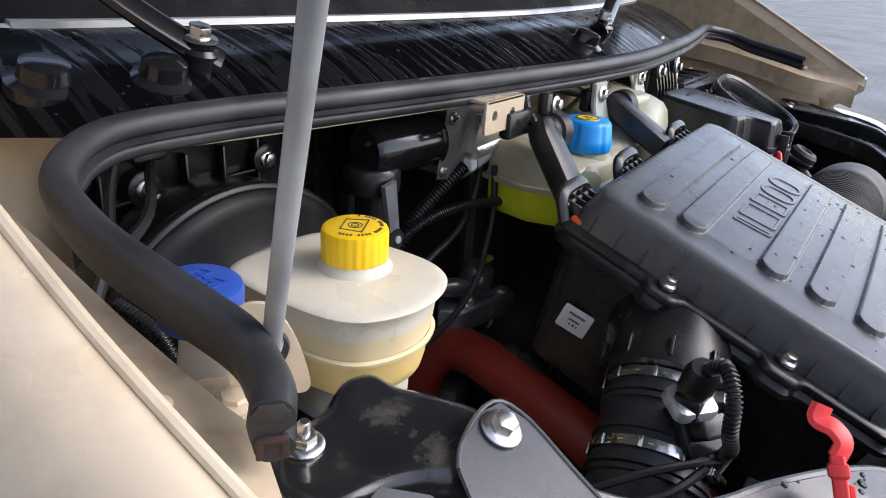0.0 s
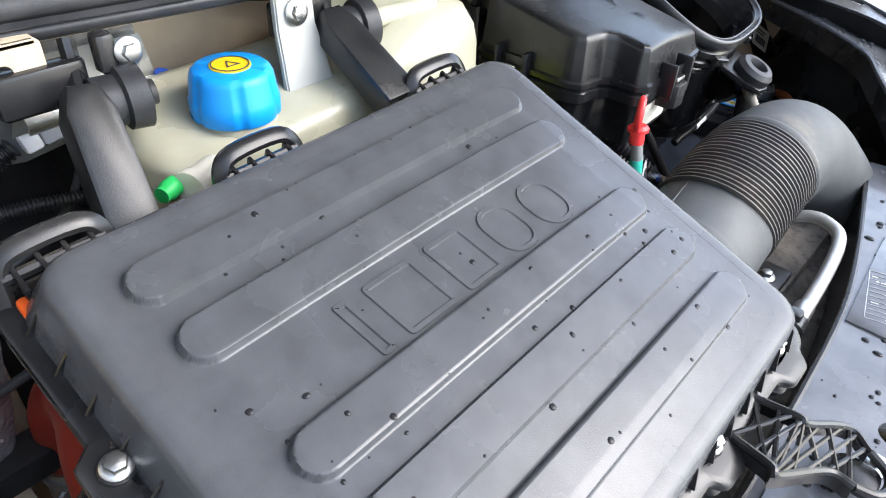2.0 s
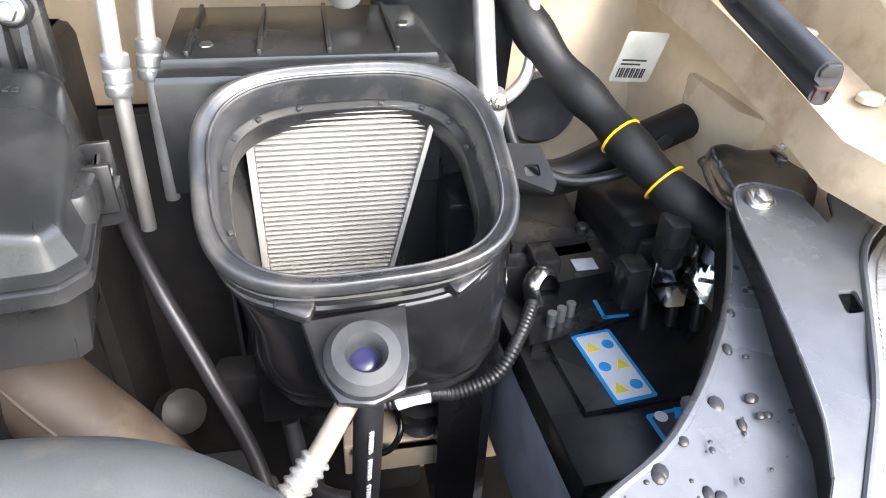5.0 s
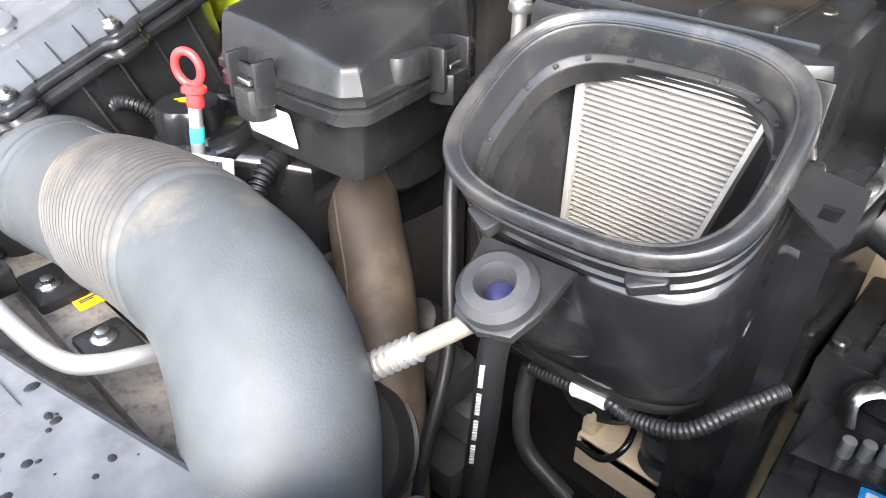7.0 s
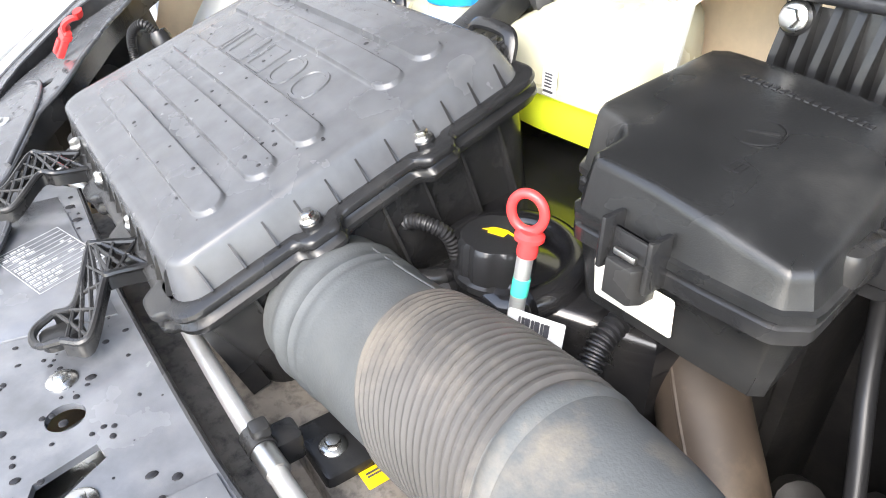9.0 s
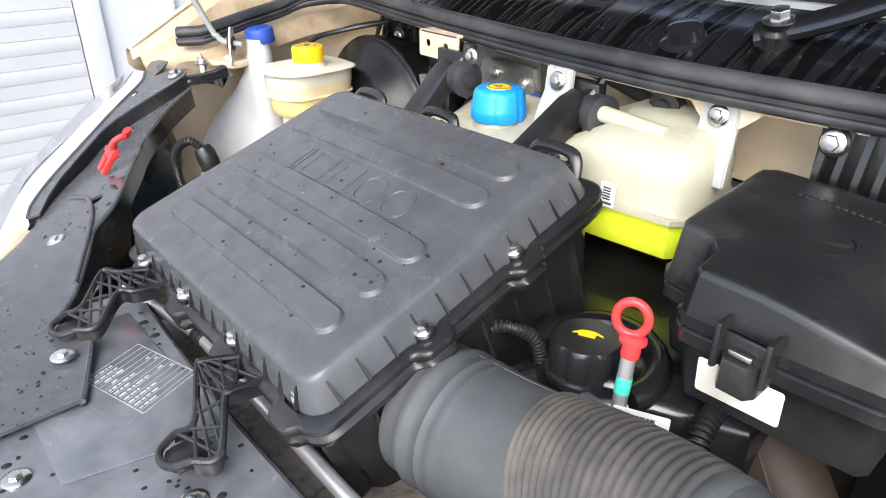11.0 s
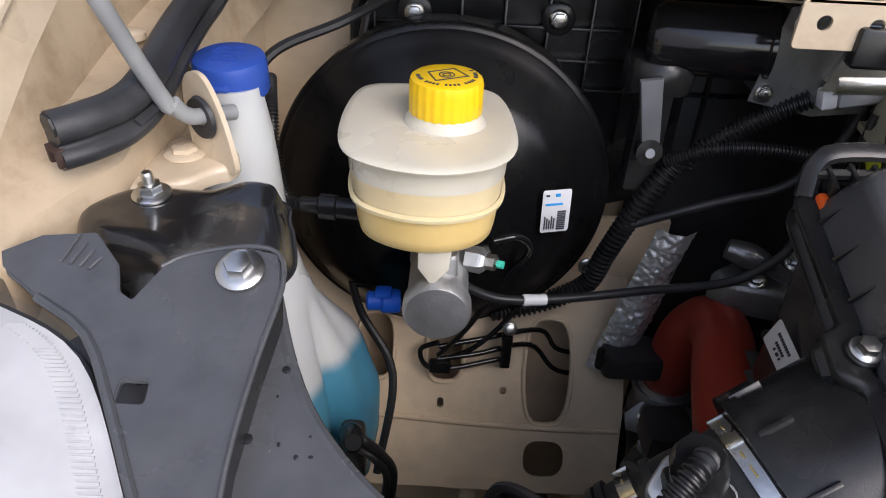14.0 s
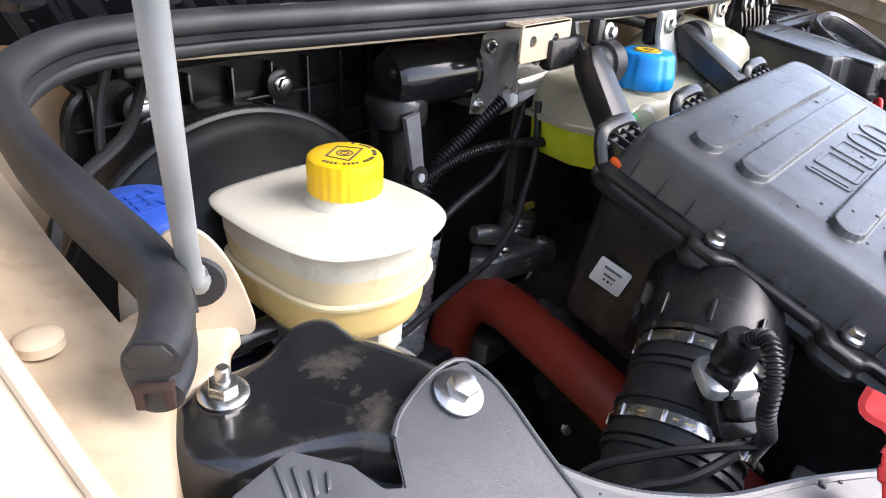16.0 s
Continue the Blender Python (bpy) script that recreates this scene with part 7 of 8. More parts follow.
for i in range(4):
    part("lid_rib", box(1.40 + 0.055 * i, 0.378, 1.238, 1.404 + 0.055 * i, 0.505, 1.2435, 0.001), BLACK, hous)
for x, y, z in ((1.415, 0.402, 1.240), (1.580, 0.449, 1.240)):
    hexbolt(hous, (x, y, z - 0.008), (0, -0.2, 1), 0.010, 0.009, 0.010)
part("side_bracket", plate([(0, 0), (0.05, -0.028), (0.056, -0.018), (0.05, 0.03), (0.0, 0.035)], [rrect(0.026, -0.008, 0.042, 0.006, 0.002)], 0.003).move(Matrix.Translation((1.632, 0.275, 1.180)) @ Matrix.Diagonal((0.75, 0.75, 1, 1)) @ Matrix.Rotation(radians(20), 4, 'X')), BLACK, hous)
bh = thing("printed_hose", (1.505, 0.12, 0.9), "black rubber hose with faded white print", "hose")
part("hose", tube([(1.525, 0.205, 1.10), (1.521, 0.17, 1.093), (1.518, 0.152, 1.075), (1.514, 0.150, 1.00), (1.509, 0.150, 0.935), (1.505, 0.145, 0.86)], 0.0105, n=16), CORR, bh)
part("hose", tube([(1.335, 0.33, 1.15), (1.37, 0.27, 1.10), (1.40, 0.235, 1.04), (1.43, 0.20, 0.97), (1.45, 0.15, 0.90), (1.46, 0.12, 0.83)], 0.0065, n=16), CORR, bh)
bars(bh, (1.5165, 0.1385, 1.062), (-0.06, 0.0, -0.998), (0.85, 0.5, 0), [(0.0032 * i, 0.0032 * i + 0.0020, 0.0, 0.0034) for i in range(34) if i % 9 < 7], PRINT, "print", 0.0016)
part("end_cap", lathe([(0.012, 0), (0.013, 0.01), (0.010, 0.02)], 16).move(aim((1.512, 0.085, 0.945), (0, -0.5, 0.8))), PIPEALU, bh)
wh = thing("coolant_hose", (1.47, 0.11, 1.04), "beige hose with a steel ferrule", "hose")
part("hose", tube([(1.520, 0.160, 1.103), (1.500, 0.138, 1.086), (1.478, 0.112, 1.068), (1.455, 0.092, 1.050), (1.42, 0.085, 1.02)], 0.0075, n=12), mat("grey_beige_hose", (0.21, 0.19, 0.155), 0.55, dirt=(0.12, 0.14, 0.11), dirt_amt=0.6, dirt_scale=40), wh)
part("ferrule", ribbed([(1.482, 0.1165, 1.0715), (1.455, 0.092, 1.050)], 0.0095, 0.002, 0.006, n=16), PIPEALU, wh)
lc = thing("harness", (1.5, 0.25, 0.93), "corrugated cable harness with a white tag", "cable")
part("conduit", ribbed([(1.50, 0.225, 0.985), (1.540, 0.220, 0.998), (1.572, 0.220, 1.004), (1.596, 0.220, 1.002), (1.63, 0.222, 1.016), (1.652, 0.240, 1.038), (1.672, 0.27, 1.05)], 0.0058, 0.0008, 0.0040, n=14), CORR, lc)
part("white_tag", tube([(1.545, 0.220, 0.999), (1.559, 0.220, 1.003), (1.573, 0.220, 1.0045)], 0.0078, n=16, res=3), WHITE, lc)

# ---- battery ----
bat = thing("battery", (1.75, 0.22, 0.82), "grey van battery with black lid and blue-edged labels", "battery")
part("case", slab([(1.638, 0.090), (1.86, 0.105), (1.845, 0.37), (1.62, 0.355)], 0.80, 0.972, 0.006), GREYCASE, bat)
part("lid", slab([(1.634, 0.086), (1.865, 0.101), (1.85, 0.375), (1.616, 0.36)], 0.966, 1.000, 0.006), BLACK, bat)
for x in (1.655, 1.70, 1.745, 1.79):
    part("case_rib", box(x - 0.002, 0.086 + (x - 1.638) * 0.067, 0.82, x + 0.002, 0.095 + (x - 1.638) * 0.067, 0.962, 0.001), GREYCASE, bat)
part("lid_step", slab([(1.66, 0.155), (1.80, 0.165), (1.79, 0.30), (1.65, 0.29)], 0.998, 1.008, 0.003), BLACK, bat)
for (cx, cy, w, h) in ((1.690, 0.158, 0.044, 0.095), (1.722, 0.098, 0.05, 0.052)):
    u, v = Vector((1, 0.12, 0)), Vector((-0.12, 1, 0))
    z = 1.0085 if h > 0.06 else 1.0005
    fr = part("label", slab(rrect(0, 0, w, h, 0.003), 0, 0.0006, 0.0002).move(Matrix(((0.993, -0.119, 0, cx), (0.119, 0.993, 0, cy), (0, 0, 1, z), (0, 0, 0, 1)))), BLUEINK, bat, "blue-edged warning label")
    ins = part("label_field", slab(rrect(0.004, 0.004, w - 0.004, h - 0.004, 0.002), 0.0006, 0.001, 0.0002).move(Matrix(((0.993, -0.119, 0, cx), (0.119, 0.993, 0, cy), (0, 0, 1, z), (0, 0, 0, 1)))), WHITE if h > 0.06 else INK, fr)
    for i in range(3 if h > 0.06 else 2):
        for j in range(2):
            o = circle(0.0062, 18) if (i + j) % 2 else [(-0.007, -0.006), (0.007, -0.006), (0, 0.007)]
            part("icon", slab(o, 0.001, 0.0013, 0.0001).move(Matrix(((0.993, -0.119, 0, cx), (0.119, 0.993, 0, cy), (0, 0, 1, z), (0, 0, 0, 1))) @ Matrix.Translation((0.013 + j * 0.018, 0.018 + i * 0.028, 0))), (YELLOWINK if (i + j) % 2 == 0 else BLUEINK) if h > 0.06 else (WHITE, BLUEINK)[j], fr)
part("terminal_clamp", merge(lathe([(0.011, 1.0), (0.010, 1.02)], 18).move(Matrix.Translation((1.785, 0.150, 0))), loft([[(x, y, z) for x, y in circle(0.016, 22, 1.785, 0.150)] for z in (1.002, 1.018)]), box(1.792, 0.135, 1.003, 1.835, 0.158, 1.016, 0.003), box(1.75, 0.145, 1.005, 1.775, 0.155, 1.015, 0.002)), ALU, bat)
for x, y in ((1.805, 0.142), (1.826, 0.148), (1.765, 0.150)):
    hexbolt(bat, (x, y, 1.016), (0, 0, 1), 0.010, 0.007, 0.009, stud=0.008)
part("brown_cable", tube([(1.80, 0.128, 1.015), (1.775, 0.108, 1.018), (1.735, 0.085, 1.006), (1.70, 0.072, 0.975), (1.685, 0.066, 0.92), (1.68, 0.064, 0.85)], 0.0095, n=16), COPPER, bat, "thick brown battery cable")
sticker(bat, (1.668, 0.052, 0.925), (1, 0.1, 0), (0, -0.2, 1), 0.038, 0.03, material=mat("cream_tag", (0.75, 0.70, 0.58), 0.6), name="cable_tag")
fb = thing("battery_fuse_carrier", (1.72, 0.31, 1.0), "black battery fuse carrier with clear cover", "fuse carrier")
part("base", slab([(1.635, 0.24), (1.66, 0.365), (1.80, 0.40), (1.83, 0.30), (1.79, 0.285), (1.66, 0.245)], 1.0, 1.018, 0.003), BLACK, fb)
part("cover", slab([(1.68, 0.30), (1.685, 0.372), (1.79, 0.39), (1.80, 0.32)], 1.018, 1.045, 0.004), BLACK, fb)
part("window", box(1.70, 0.31, 1.0455, 1.725, 0.33, 1.047, 0.0005), GREYPL, fb)
for i in range(3):
    part("terminal", lathe([(0.005, 1.018), (0.005, 1.034)], 10).move(Matrix.Translation((1.66 + 0.012 * i, 0.262 + 0.006 * i, 0))), ALU, fb)
part("strap_clip", tube([(1.652, 0.29, 1.02), (1.648, 0.30, 1.04), (1.66, 0.31, 1.05), (1.675, 0.315, 1.045)], 0.004, n=8, flat=2.5), ZINC, fb)
part("connector", box(1.655, 0.312, 1.018, 1.685, 0.352, 1.058, 0.004), BLACK, fb)
part("rear_block", slab([(1.612, 0.325), (1.735, 0.340), (1.745, 0.515), (1.612, 0.470)], 0.975, 1.045, 0.005), BLACK, fb)
part("rear_lid", slab([(1.640, 0.350), (1.728, 0.360), (1.735, 0.500), (1.640, 0.468)], 1.045, 1.056, 0.003), BLACK, fb)
part("lid_latch", merge(box(1.655, 0.340, 1.010, 1.690, 0.350, 1.040, 0.002), box(1.662, 0.336, 1.018, 1.683, 0.342, 1.032, 0.001)), BLACK, fb)
for q in ((1.622, 0.345, 1.045), (1.726, 0.370, 1.056), (1.650, 0.455, 1.056)):
    part("knob", lathe([(0.008, 0), (0.008, 0.006), (0.006, 0.008)], 16).move(Matrix.Translation(q)), BLACK, fb)
part("blue_edge", merge(box(1.716, 0.262, 1.0182, 1.72, 0.292, 1.0195, 0.0003), box(1.716, 0.262, 1.0182, 1.745, 0.266, 1.0195, 0.0003)), BLUEINK, fb)

for ob in (bat, fb):
    ob.location = Vector(ob.location) + Vector((0.055, 0.060, -0.045))

sh = thing("bulkhead_shield", (1.64, 0.56, 1.1), "black plastic shield behind the refrigerant pipes", "shield")
part("plate", plate([(1.615, 1.045), (1.68, 1.045), (1.705, 1.075), (1.712, 1.20), (1.715, 1.285), (1.56, 1.285), (1.56, 1.10)], [circle(0.006, 14, 1.69, 1.10)], 0.004).move(Matrix(((1, 0, 0, 0), (0, 0, -1, 0.535), (0, 1, 0, 0), (0, 0, 0, 1)))), BLACK, sh, bevel=0.001)
part("standoff", merge(*[lathe([(0.009, 0), (0.009, 0.06)], 12).move(aim((x, 0.538, z), (0, 1, 0))) for x, z in ((1.60, 1.25), (1.69, 1.25), (1.65, 1.07))]), BLACK, sh)
for x, z in ((1.69, 1.255), (1.60, 1.255), (1.665, 1.065)):
    hexbolt(sh, (x, 0.531, z), (0, -1, 0), 0.011, 0.010, 0.007)

mtg = thing("leg_mount", (1.56, 0.34, 0.8), "cream chassis bracket with a black rubber mount", "bracket")
part("bracket", merge(box(1.500, 0.325, 0.800, 1.625, 0.42, 0.818, 0.004), box(1.500, 0.325, 0.77, 1.625, 0.332, 0.816, 0.002), box(1.500, 0.33, 0.80, 1.516, 0.42, 0.86, 0.003)), CREAM, mtg)
part("mount", lathe([(0.024, 0), (0.028, 0.006), (0.022, 0.014), (0.028, 0.022), (0.028, 0.036), (0.014, 0.040)], 26).move(Matrix.Translation((1.588, 0.350, 0.818))), RUBBER, mtg)
part("pipe", tube([(1.515, 0.30, 0.835), (1.545, 0.295, 0.842), (1.560, 0.305, 0.86), (1.555, 0.33, 0.87), (1.53, 0.34, 0.85)], 0.0035, n=10), SATIN, mtg)
part("pipe", tube([(1.45, 0.30, 0.90), (1.458, 0.28, 0.86), (1.475, 0.27, 0.82), (1.53, 0.27, 0.79)], 0.009, n=12), RUBBER, mtg)

# right-hand corner: refrigerant lines, looms and tags
ac = thing("refrigerant_line", (1.66, 0.47, 1.1), "aluminium refrigerant pipes with a bolted block", "pipe")
part("pipe", tube([(1.66, 0.50, 1.30), (1.665, 0.49, 1.24), (1.668, 0.478, 1.19), (1.67, 0.468, 1.16)], 0.011, n=16), PIPEALU, ac)
part("pipe", tube([(1.71, 0.505, 1.30), (1.72, 0.495, 1.22), (1.715, 0.485, 1.175), (1.695, 0.475, 1.155), (1.675, 0.468, 1.15)], 0.0065, n=12), PIPEALU, ac)
part("block", box(1.645, 0.455, 1.120, 1.69, 0.485, 1.165, 0.006), ALU, ac)
for x, z in ((1.655, 1.152), (1.678, 1.158), (1.655, 1.118)):
    hexbolt(ac, (x, 0.453, z), (0, -1, 0.2), 0.011, 0.009, 0.008)
part("spade", lathe([(0.016, 0), (0.018, 0.005), (0.016, 0.02), (0.006, 0.022)], 18).move(aim((1.53, 0.47, 1.26), (0, -0.6, 0.8))), PIPEALU, ac)
for a, b, c in (((1.342, 0.385, 1.08), (1.347, 0.383, 1.22), (1.352, 0.392, 1.32)), ((1.360, 0.42, 1.09), (1.366, 0.416, 1.22), (1.374, 0.432, 1.32))):
    port = part("service_pipe", tube([a, b, c], 0.0068, n=16), PIPEALU, ac)
    d = (Vector(c) - Vector(b)).normalized()
    part("collar", lathe([(0.0100, -0.012), (0.0108, -0.010), (0.0108, -0.004), (0.0090, -0.002), (0.0108, 0.000), (0.0108, 0.008), (0.0092, 0.010), (0.0105, 0.012), (0.0105, 0.020), (0.008, 0.022)], 18).move(aim(b, d)), ALU, port)
LOOM = mat("black_loom_tape", (0.008, 0.008, 0.0085), 0.55, bump=0.6, bscale=120)
lm = thing("wiring_loom", (1.75, 0.42, 1.05), "taped black wiring looms with paper tags", "cable")
part("loom", tube([(1.68, 0.54, 1.29), (1.71, 0.51, 1.23), (1.748, 0.47, 1.180), (1.778, 0.43, 1.153), (1.797, 0.39, 1.133), (1.828, 0.335, 1.106), (1.88, 0.29, 1.07), (1.93, 0.25, 1.0)], lambda s: 0.0200 + 0.0020 * math.sin(40 * s), n=18), LOOM, lm)
part("loom", tube([(1.69, 0.47, 1.14), (1.70, 0.44, 1.11), (1.74, 0.41, 1.09), (1.80, 0.40, 1.10), (1.86, 0.43, 1.12)], 0.006, n=10), CORR, lm)
part("loom", tube([(1.66, 0.44, 1.10), (1.74, 0.44, 1.075), (1.82, 0.45, 1.10), (1.90, 0.47, 1.12)], 0.02, n=14), LOOM, lm)
for p, q in (((1.790, 0.403, 1.1395), (1.7908, 0.4014, 1.1387)), ((1.818, 0.352, 1.1145), (1.8189, 0.3504, 1.1136))):
    part("yellow_band", tube([p, q], 0.0226, n=20, res=2), YELLOW, lm)
for c, u, v in (((1.815, 0.505, 1.155), (0.95, 0.1, -0.1), (0.1, -0.25, 0.95)), ((1.845, 0.262, 1.045), (0.75, -0.35, -0.50), (0.4, 0.2, 0.75))):
    tg = sticker(lm, c, u, v, 0.05, 0.036 if c[1] < 0.4 else 0.062, name="paper_tag", material=mat("cream_paper_tag", (0.72, 0.69, 0.58), 0.6))
    N = Vector(u).cross(Vector(v)).normalized() * 0.0008
    bars(tg, tuple(Vector(c) + N), u, v, [(0.006 + 0.0032 * i, 0.0075 + 0.0032 * i + 0.0008 * (i % 2), 0.006, 0.018) for i in range(11)] + [(0.006, 0.03, 0.022, 0.024), (0.006, 0.036, 0.027, 0.029)], INK)
part("clear_cover", box(1.812, 0.285, 1.012, 1.858, 0.322, 1.072, 0.003), CLEAR, lm, "clear plastic fuse cover")
part("relay", merge(box(1.775, 0.30, 1.0, 1.80, 0.33, 1.05, 0.003), box(1.805, 0.295, 1.05, 1.825, 0.325, 1.10, 0.003)), BLACK, lm)
jb = thing("junction_box", (1.84, 0.42, 1.0), "black plastic junction box with plugs beside the battery", "junction box")
part("case", slab([(1.800, 0.36), (1.90, 0.37), (1.895, 0.50), (1.80, 0.50)], 0.90, 1.06, 0.008), BLACK, jb)
for k in range(3):
    plug = part("plug", box(1.810 + 0.03 * k, 0.348, 1.00, 1.832 + 0.03 * k, 0.364, 1.045, 0.003), BLACK, jb)
    part("plug_lead", tube([(1.821 + 0.03 * k, 0.35, 1.0), (1.818 + 0.03 * k, 0.325, 0.98), (1.81 + 0.03 * k, 0.31, 0.93), (1.80 + 0.03 * k, 0.32, 0.86)], 0.006, n=10), CORR, plug)
liner = thing("wing_liner", (1.95, 0.3, 0.8), "black moulded liner against the inner wing", "liner")
part("liner", sheet(lambda u, v: (1.935 - 0.085 * (1 - v) * (0.4 + 0.6 * math.sin(math.pi * u)) + 0.006 * math.sin(14 * v), 0.12 + 0.30 * u, 0.55 + 0.40 * v), 16, 16), BLACK, liner)
wb = thing("wing_brace", (1.8, 0.35, 1.15), "cream pressed corner plate with holes", "bracket")
part("plate", plate([(1.872, 1.10), (1.93, 1.055), (2.06, 1.045), (2.06, 1.25), (1.95, 1.25), (1.884, 1.215)], [circle(0.014, 20, 1.925, 1.161)], 0.004).move(Matrix(((1, 0, 0, 0.047), (0, 0, -1, 0.441), (0, 1, 0, -0.019), (0, 0, 0, 1)))), CREAMLIFT, wb)
part("flange", slab([(1.93, 0.36), (2.02, 0.36), (2.04, 0.44), (1.95, 0.44)], 1.150, 1.158, 0.003), CREAM, wb)
rb = thing("wing_bracket", (1.80, 0.19, 1.16), "gloss black pressed steel bracket with dusty top", "bracket")
part("plate", Mesh().add([far(*p) for p in pressed(bo).v], pressed(bo).f), GLOSSDUST, rb, sharp=75)
ho = thing("bulkhead_grommet", (1.77, 0.59, 1.09), "round black grommet in the cream bulkhead", "grommet")
part("ring", lathe([(0.045, 0), (0.048, 0.006), (0.042, 0.012), (0.03, 0.008), (0.01, 0.004)], 40).move(aim((1.77, 0.592, 1.09), (0, -1, 0))), RUBBER, ho)
hexbolt(rb, far(0.212, 0.204, 1.2065), (0, -0.1, 1), 0.014, 0.0135, 0.009, stud=0.014, name="stud_nut")

# ---- left-hand deep bay ----
LOOMTAPE = mat("black_cloth_tape", (0.009, 0.009, 0.0095), 0.6, bump=0.6, bscale=150)
rh = thing("charge_hose", (0.64, 0.3, 0.8), "dull red silicone charge air hose", "hose")
part("hose", tube([(0.652, 0.445, 0.80), (0.652, 0.442, 0.86), (0.654, 0.437, 0.920), (0.662, 0.421, 0.957), (0.666, 0.398, 0.972), (0.660, 0.360, 0.978), (0.645, 0.310, 0.978), (0.628, 0.22, 0.965), (0.625, 0.13, 0.938), (0.660, 0.06, 0.918), (0.715, 0.012, 0.912), (0.80, -0.03, 0.90)], 0.0285, n=28), REDHOSE, rh)
part("band", tube([(0.652, 0.444, 0.845), (0.652, 0.443, 0.857)], 0.0315, n=28, res=2), ZINC, rh)
part("neck", lathe([(0.034, 0), (0.036, 0.01), (0.033, 0.03), (0.036, 0.04), (0.036, 0.05)], 26).move(aim((0.652, 0.446, 0.795), (0, 0, 1))), ALU, rh)
ec = thing("throttle_body", (0.66, 0.40, 0.72), "cast alloy water outlet below the red hose", "engine part")
part("elbow", tube([(0.652, 0.446, 0.815), (0.652, 0.444, 0.78), (0.650, 0.436, 0.745), (0.655, 0.420, 0.71)], lambda q: 0.031 + 0.006 * math.sin(7 * q), n=24, res=6), DULLALU, ec)
part("ear", slab([(-0.03, -0.018), (0.03, -0.018), (0.036, 0.0), (0.02, 0.022), (-0.02, 0.022), (-0.036, 0.0)], -0.006, 0.008, 0.003).move(aim((0.640, 0.410, 0.815), (-0.3, -0.7, 0.6))), DULLALU, ec)
part("stub", lathe([(0.011, 0), (0.011, 0.03), (0.013, 0.032), (0.013, 0.04), (0.006, 0.042)], 18).move(aim((0.638, 0.42, 0.755), (-0.5, -0.8, 0.1))), ALU, ec)
part("drum", lathe([(0.040, 0.0), (0.044, 0.01), (0.044, 0.10), (0.047, 0.104), (0.047, 0.116), (0.043, 0.120), (0.030, 0.128), (0.012, 0.130)], 40).move(aim((0.712, 0.355, 0.70), (-0.30, 0.12, 0.95))), DARK, ec)
for x, y, z in ((0.622, 0.409, 0.822), (0.655, 0.404, 0.806), (0.664, 0.415, 0.738), (0.633, 0.41, 0.775)):
    hexbolt(ec, (x, y, z), (-0.3, -0.75, 0.55), 0.010, 0.008, 0.008)
tb = thing("thermostat_housing", (0.72, 0.41, 1.03), "dull alloy thermostat housing with bright bolts", "engine part")
part("body", slab([(0.665, 0.395), (0.70, 0.385), (0.765, 0.372), (0.775, 0.40), (0.74, 0.43), (0.68, 0.438), (0.655, 0.42)], 0.995, 1.028, 0.007), DULLALU, tb, sharp=50)
part("arm", tube([(0.664, 0.425, 1.050), (0.69, 0.415, 1.045), (0.715, 0.405, 1.034), (0.745, 0.39, 1.018), (0.765, 0.378, 1.006)], lambda q: 0.010 + 0.003 * math.sin(9 * q), n=14), DULLALU, tb)
part("tower", lathe([(0.022, 0.0), (0.022, 0.03), (0.019, 0.036), (0.010, 0.037)], 24).move(aim((0.735, 0.42, 1.026), (0.1, -0.2, 1))), DULLALU, tb)
part("yellow_mark", tube([(0.742, 0.412, 1.066), (0.756, 0.408, 1.068)], 0.005, n=8, res=2), mat("dull_yellow_paint", (0.35, 0.27, 0.05), 0.5), tb)
for x, y, z in ((0.723, 0.405, 1.050), (0.750, 0.385, 1.026), (0.690, 0.400, 1.030), (0.722, 0.388, 1.010)):
    hexbolt(tb, (x, y, z), (-0.2, -0.5, 0.8), 0.012, 0.010, 0.008)
part("lever", merge(box(0.712, 0.392, 0.962, 0.745, 0.400, 0.972, 0.003), tube([(0.742, 0.396, 0.968), (0.752, 0.39, 0.985), (0.758, 0.385, 1.0)], 0.003, n=8)), ZINC, tb)
part("spring_hose", ribbed([(0.718, 0.315, 0.965), (0.735, 0.302, 0.952), (0.752, 0.292, 0.938), (0.765, 0.284, 0.92)], 0.0135, 0.0035, 0.0075, n=18), CORR, tb)

felt = thing("insulation_mat", (0.74, 0.56, 0.9), "black felt insulation mat against the bulkhead", "insulation")


def felt_fn(u, v):
    x, y, z = bulkhead((0.60 + 0.20 * u - 0.06) / 1.94, 0.30 + 0.64 * v)
    return (x, y - 0.014, z)


part("felt", sheet(felt_fn, 24, 12), FELT, felt)
for fx, fz in ((0.66, 1.12), (0.69, 1.02), (0.66, 0.92)):
    part("fastener", lathe([(0.016, 0), (0.014, 0.003), (0.004, 0.004)], 18).move(aim((fx, 0.581, fz), (0, -1, 0))), BLACK, felt)

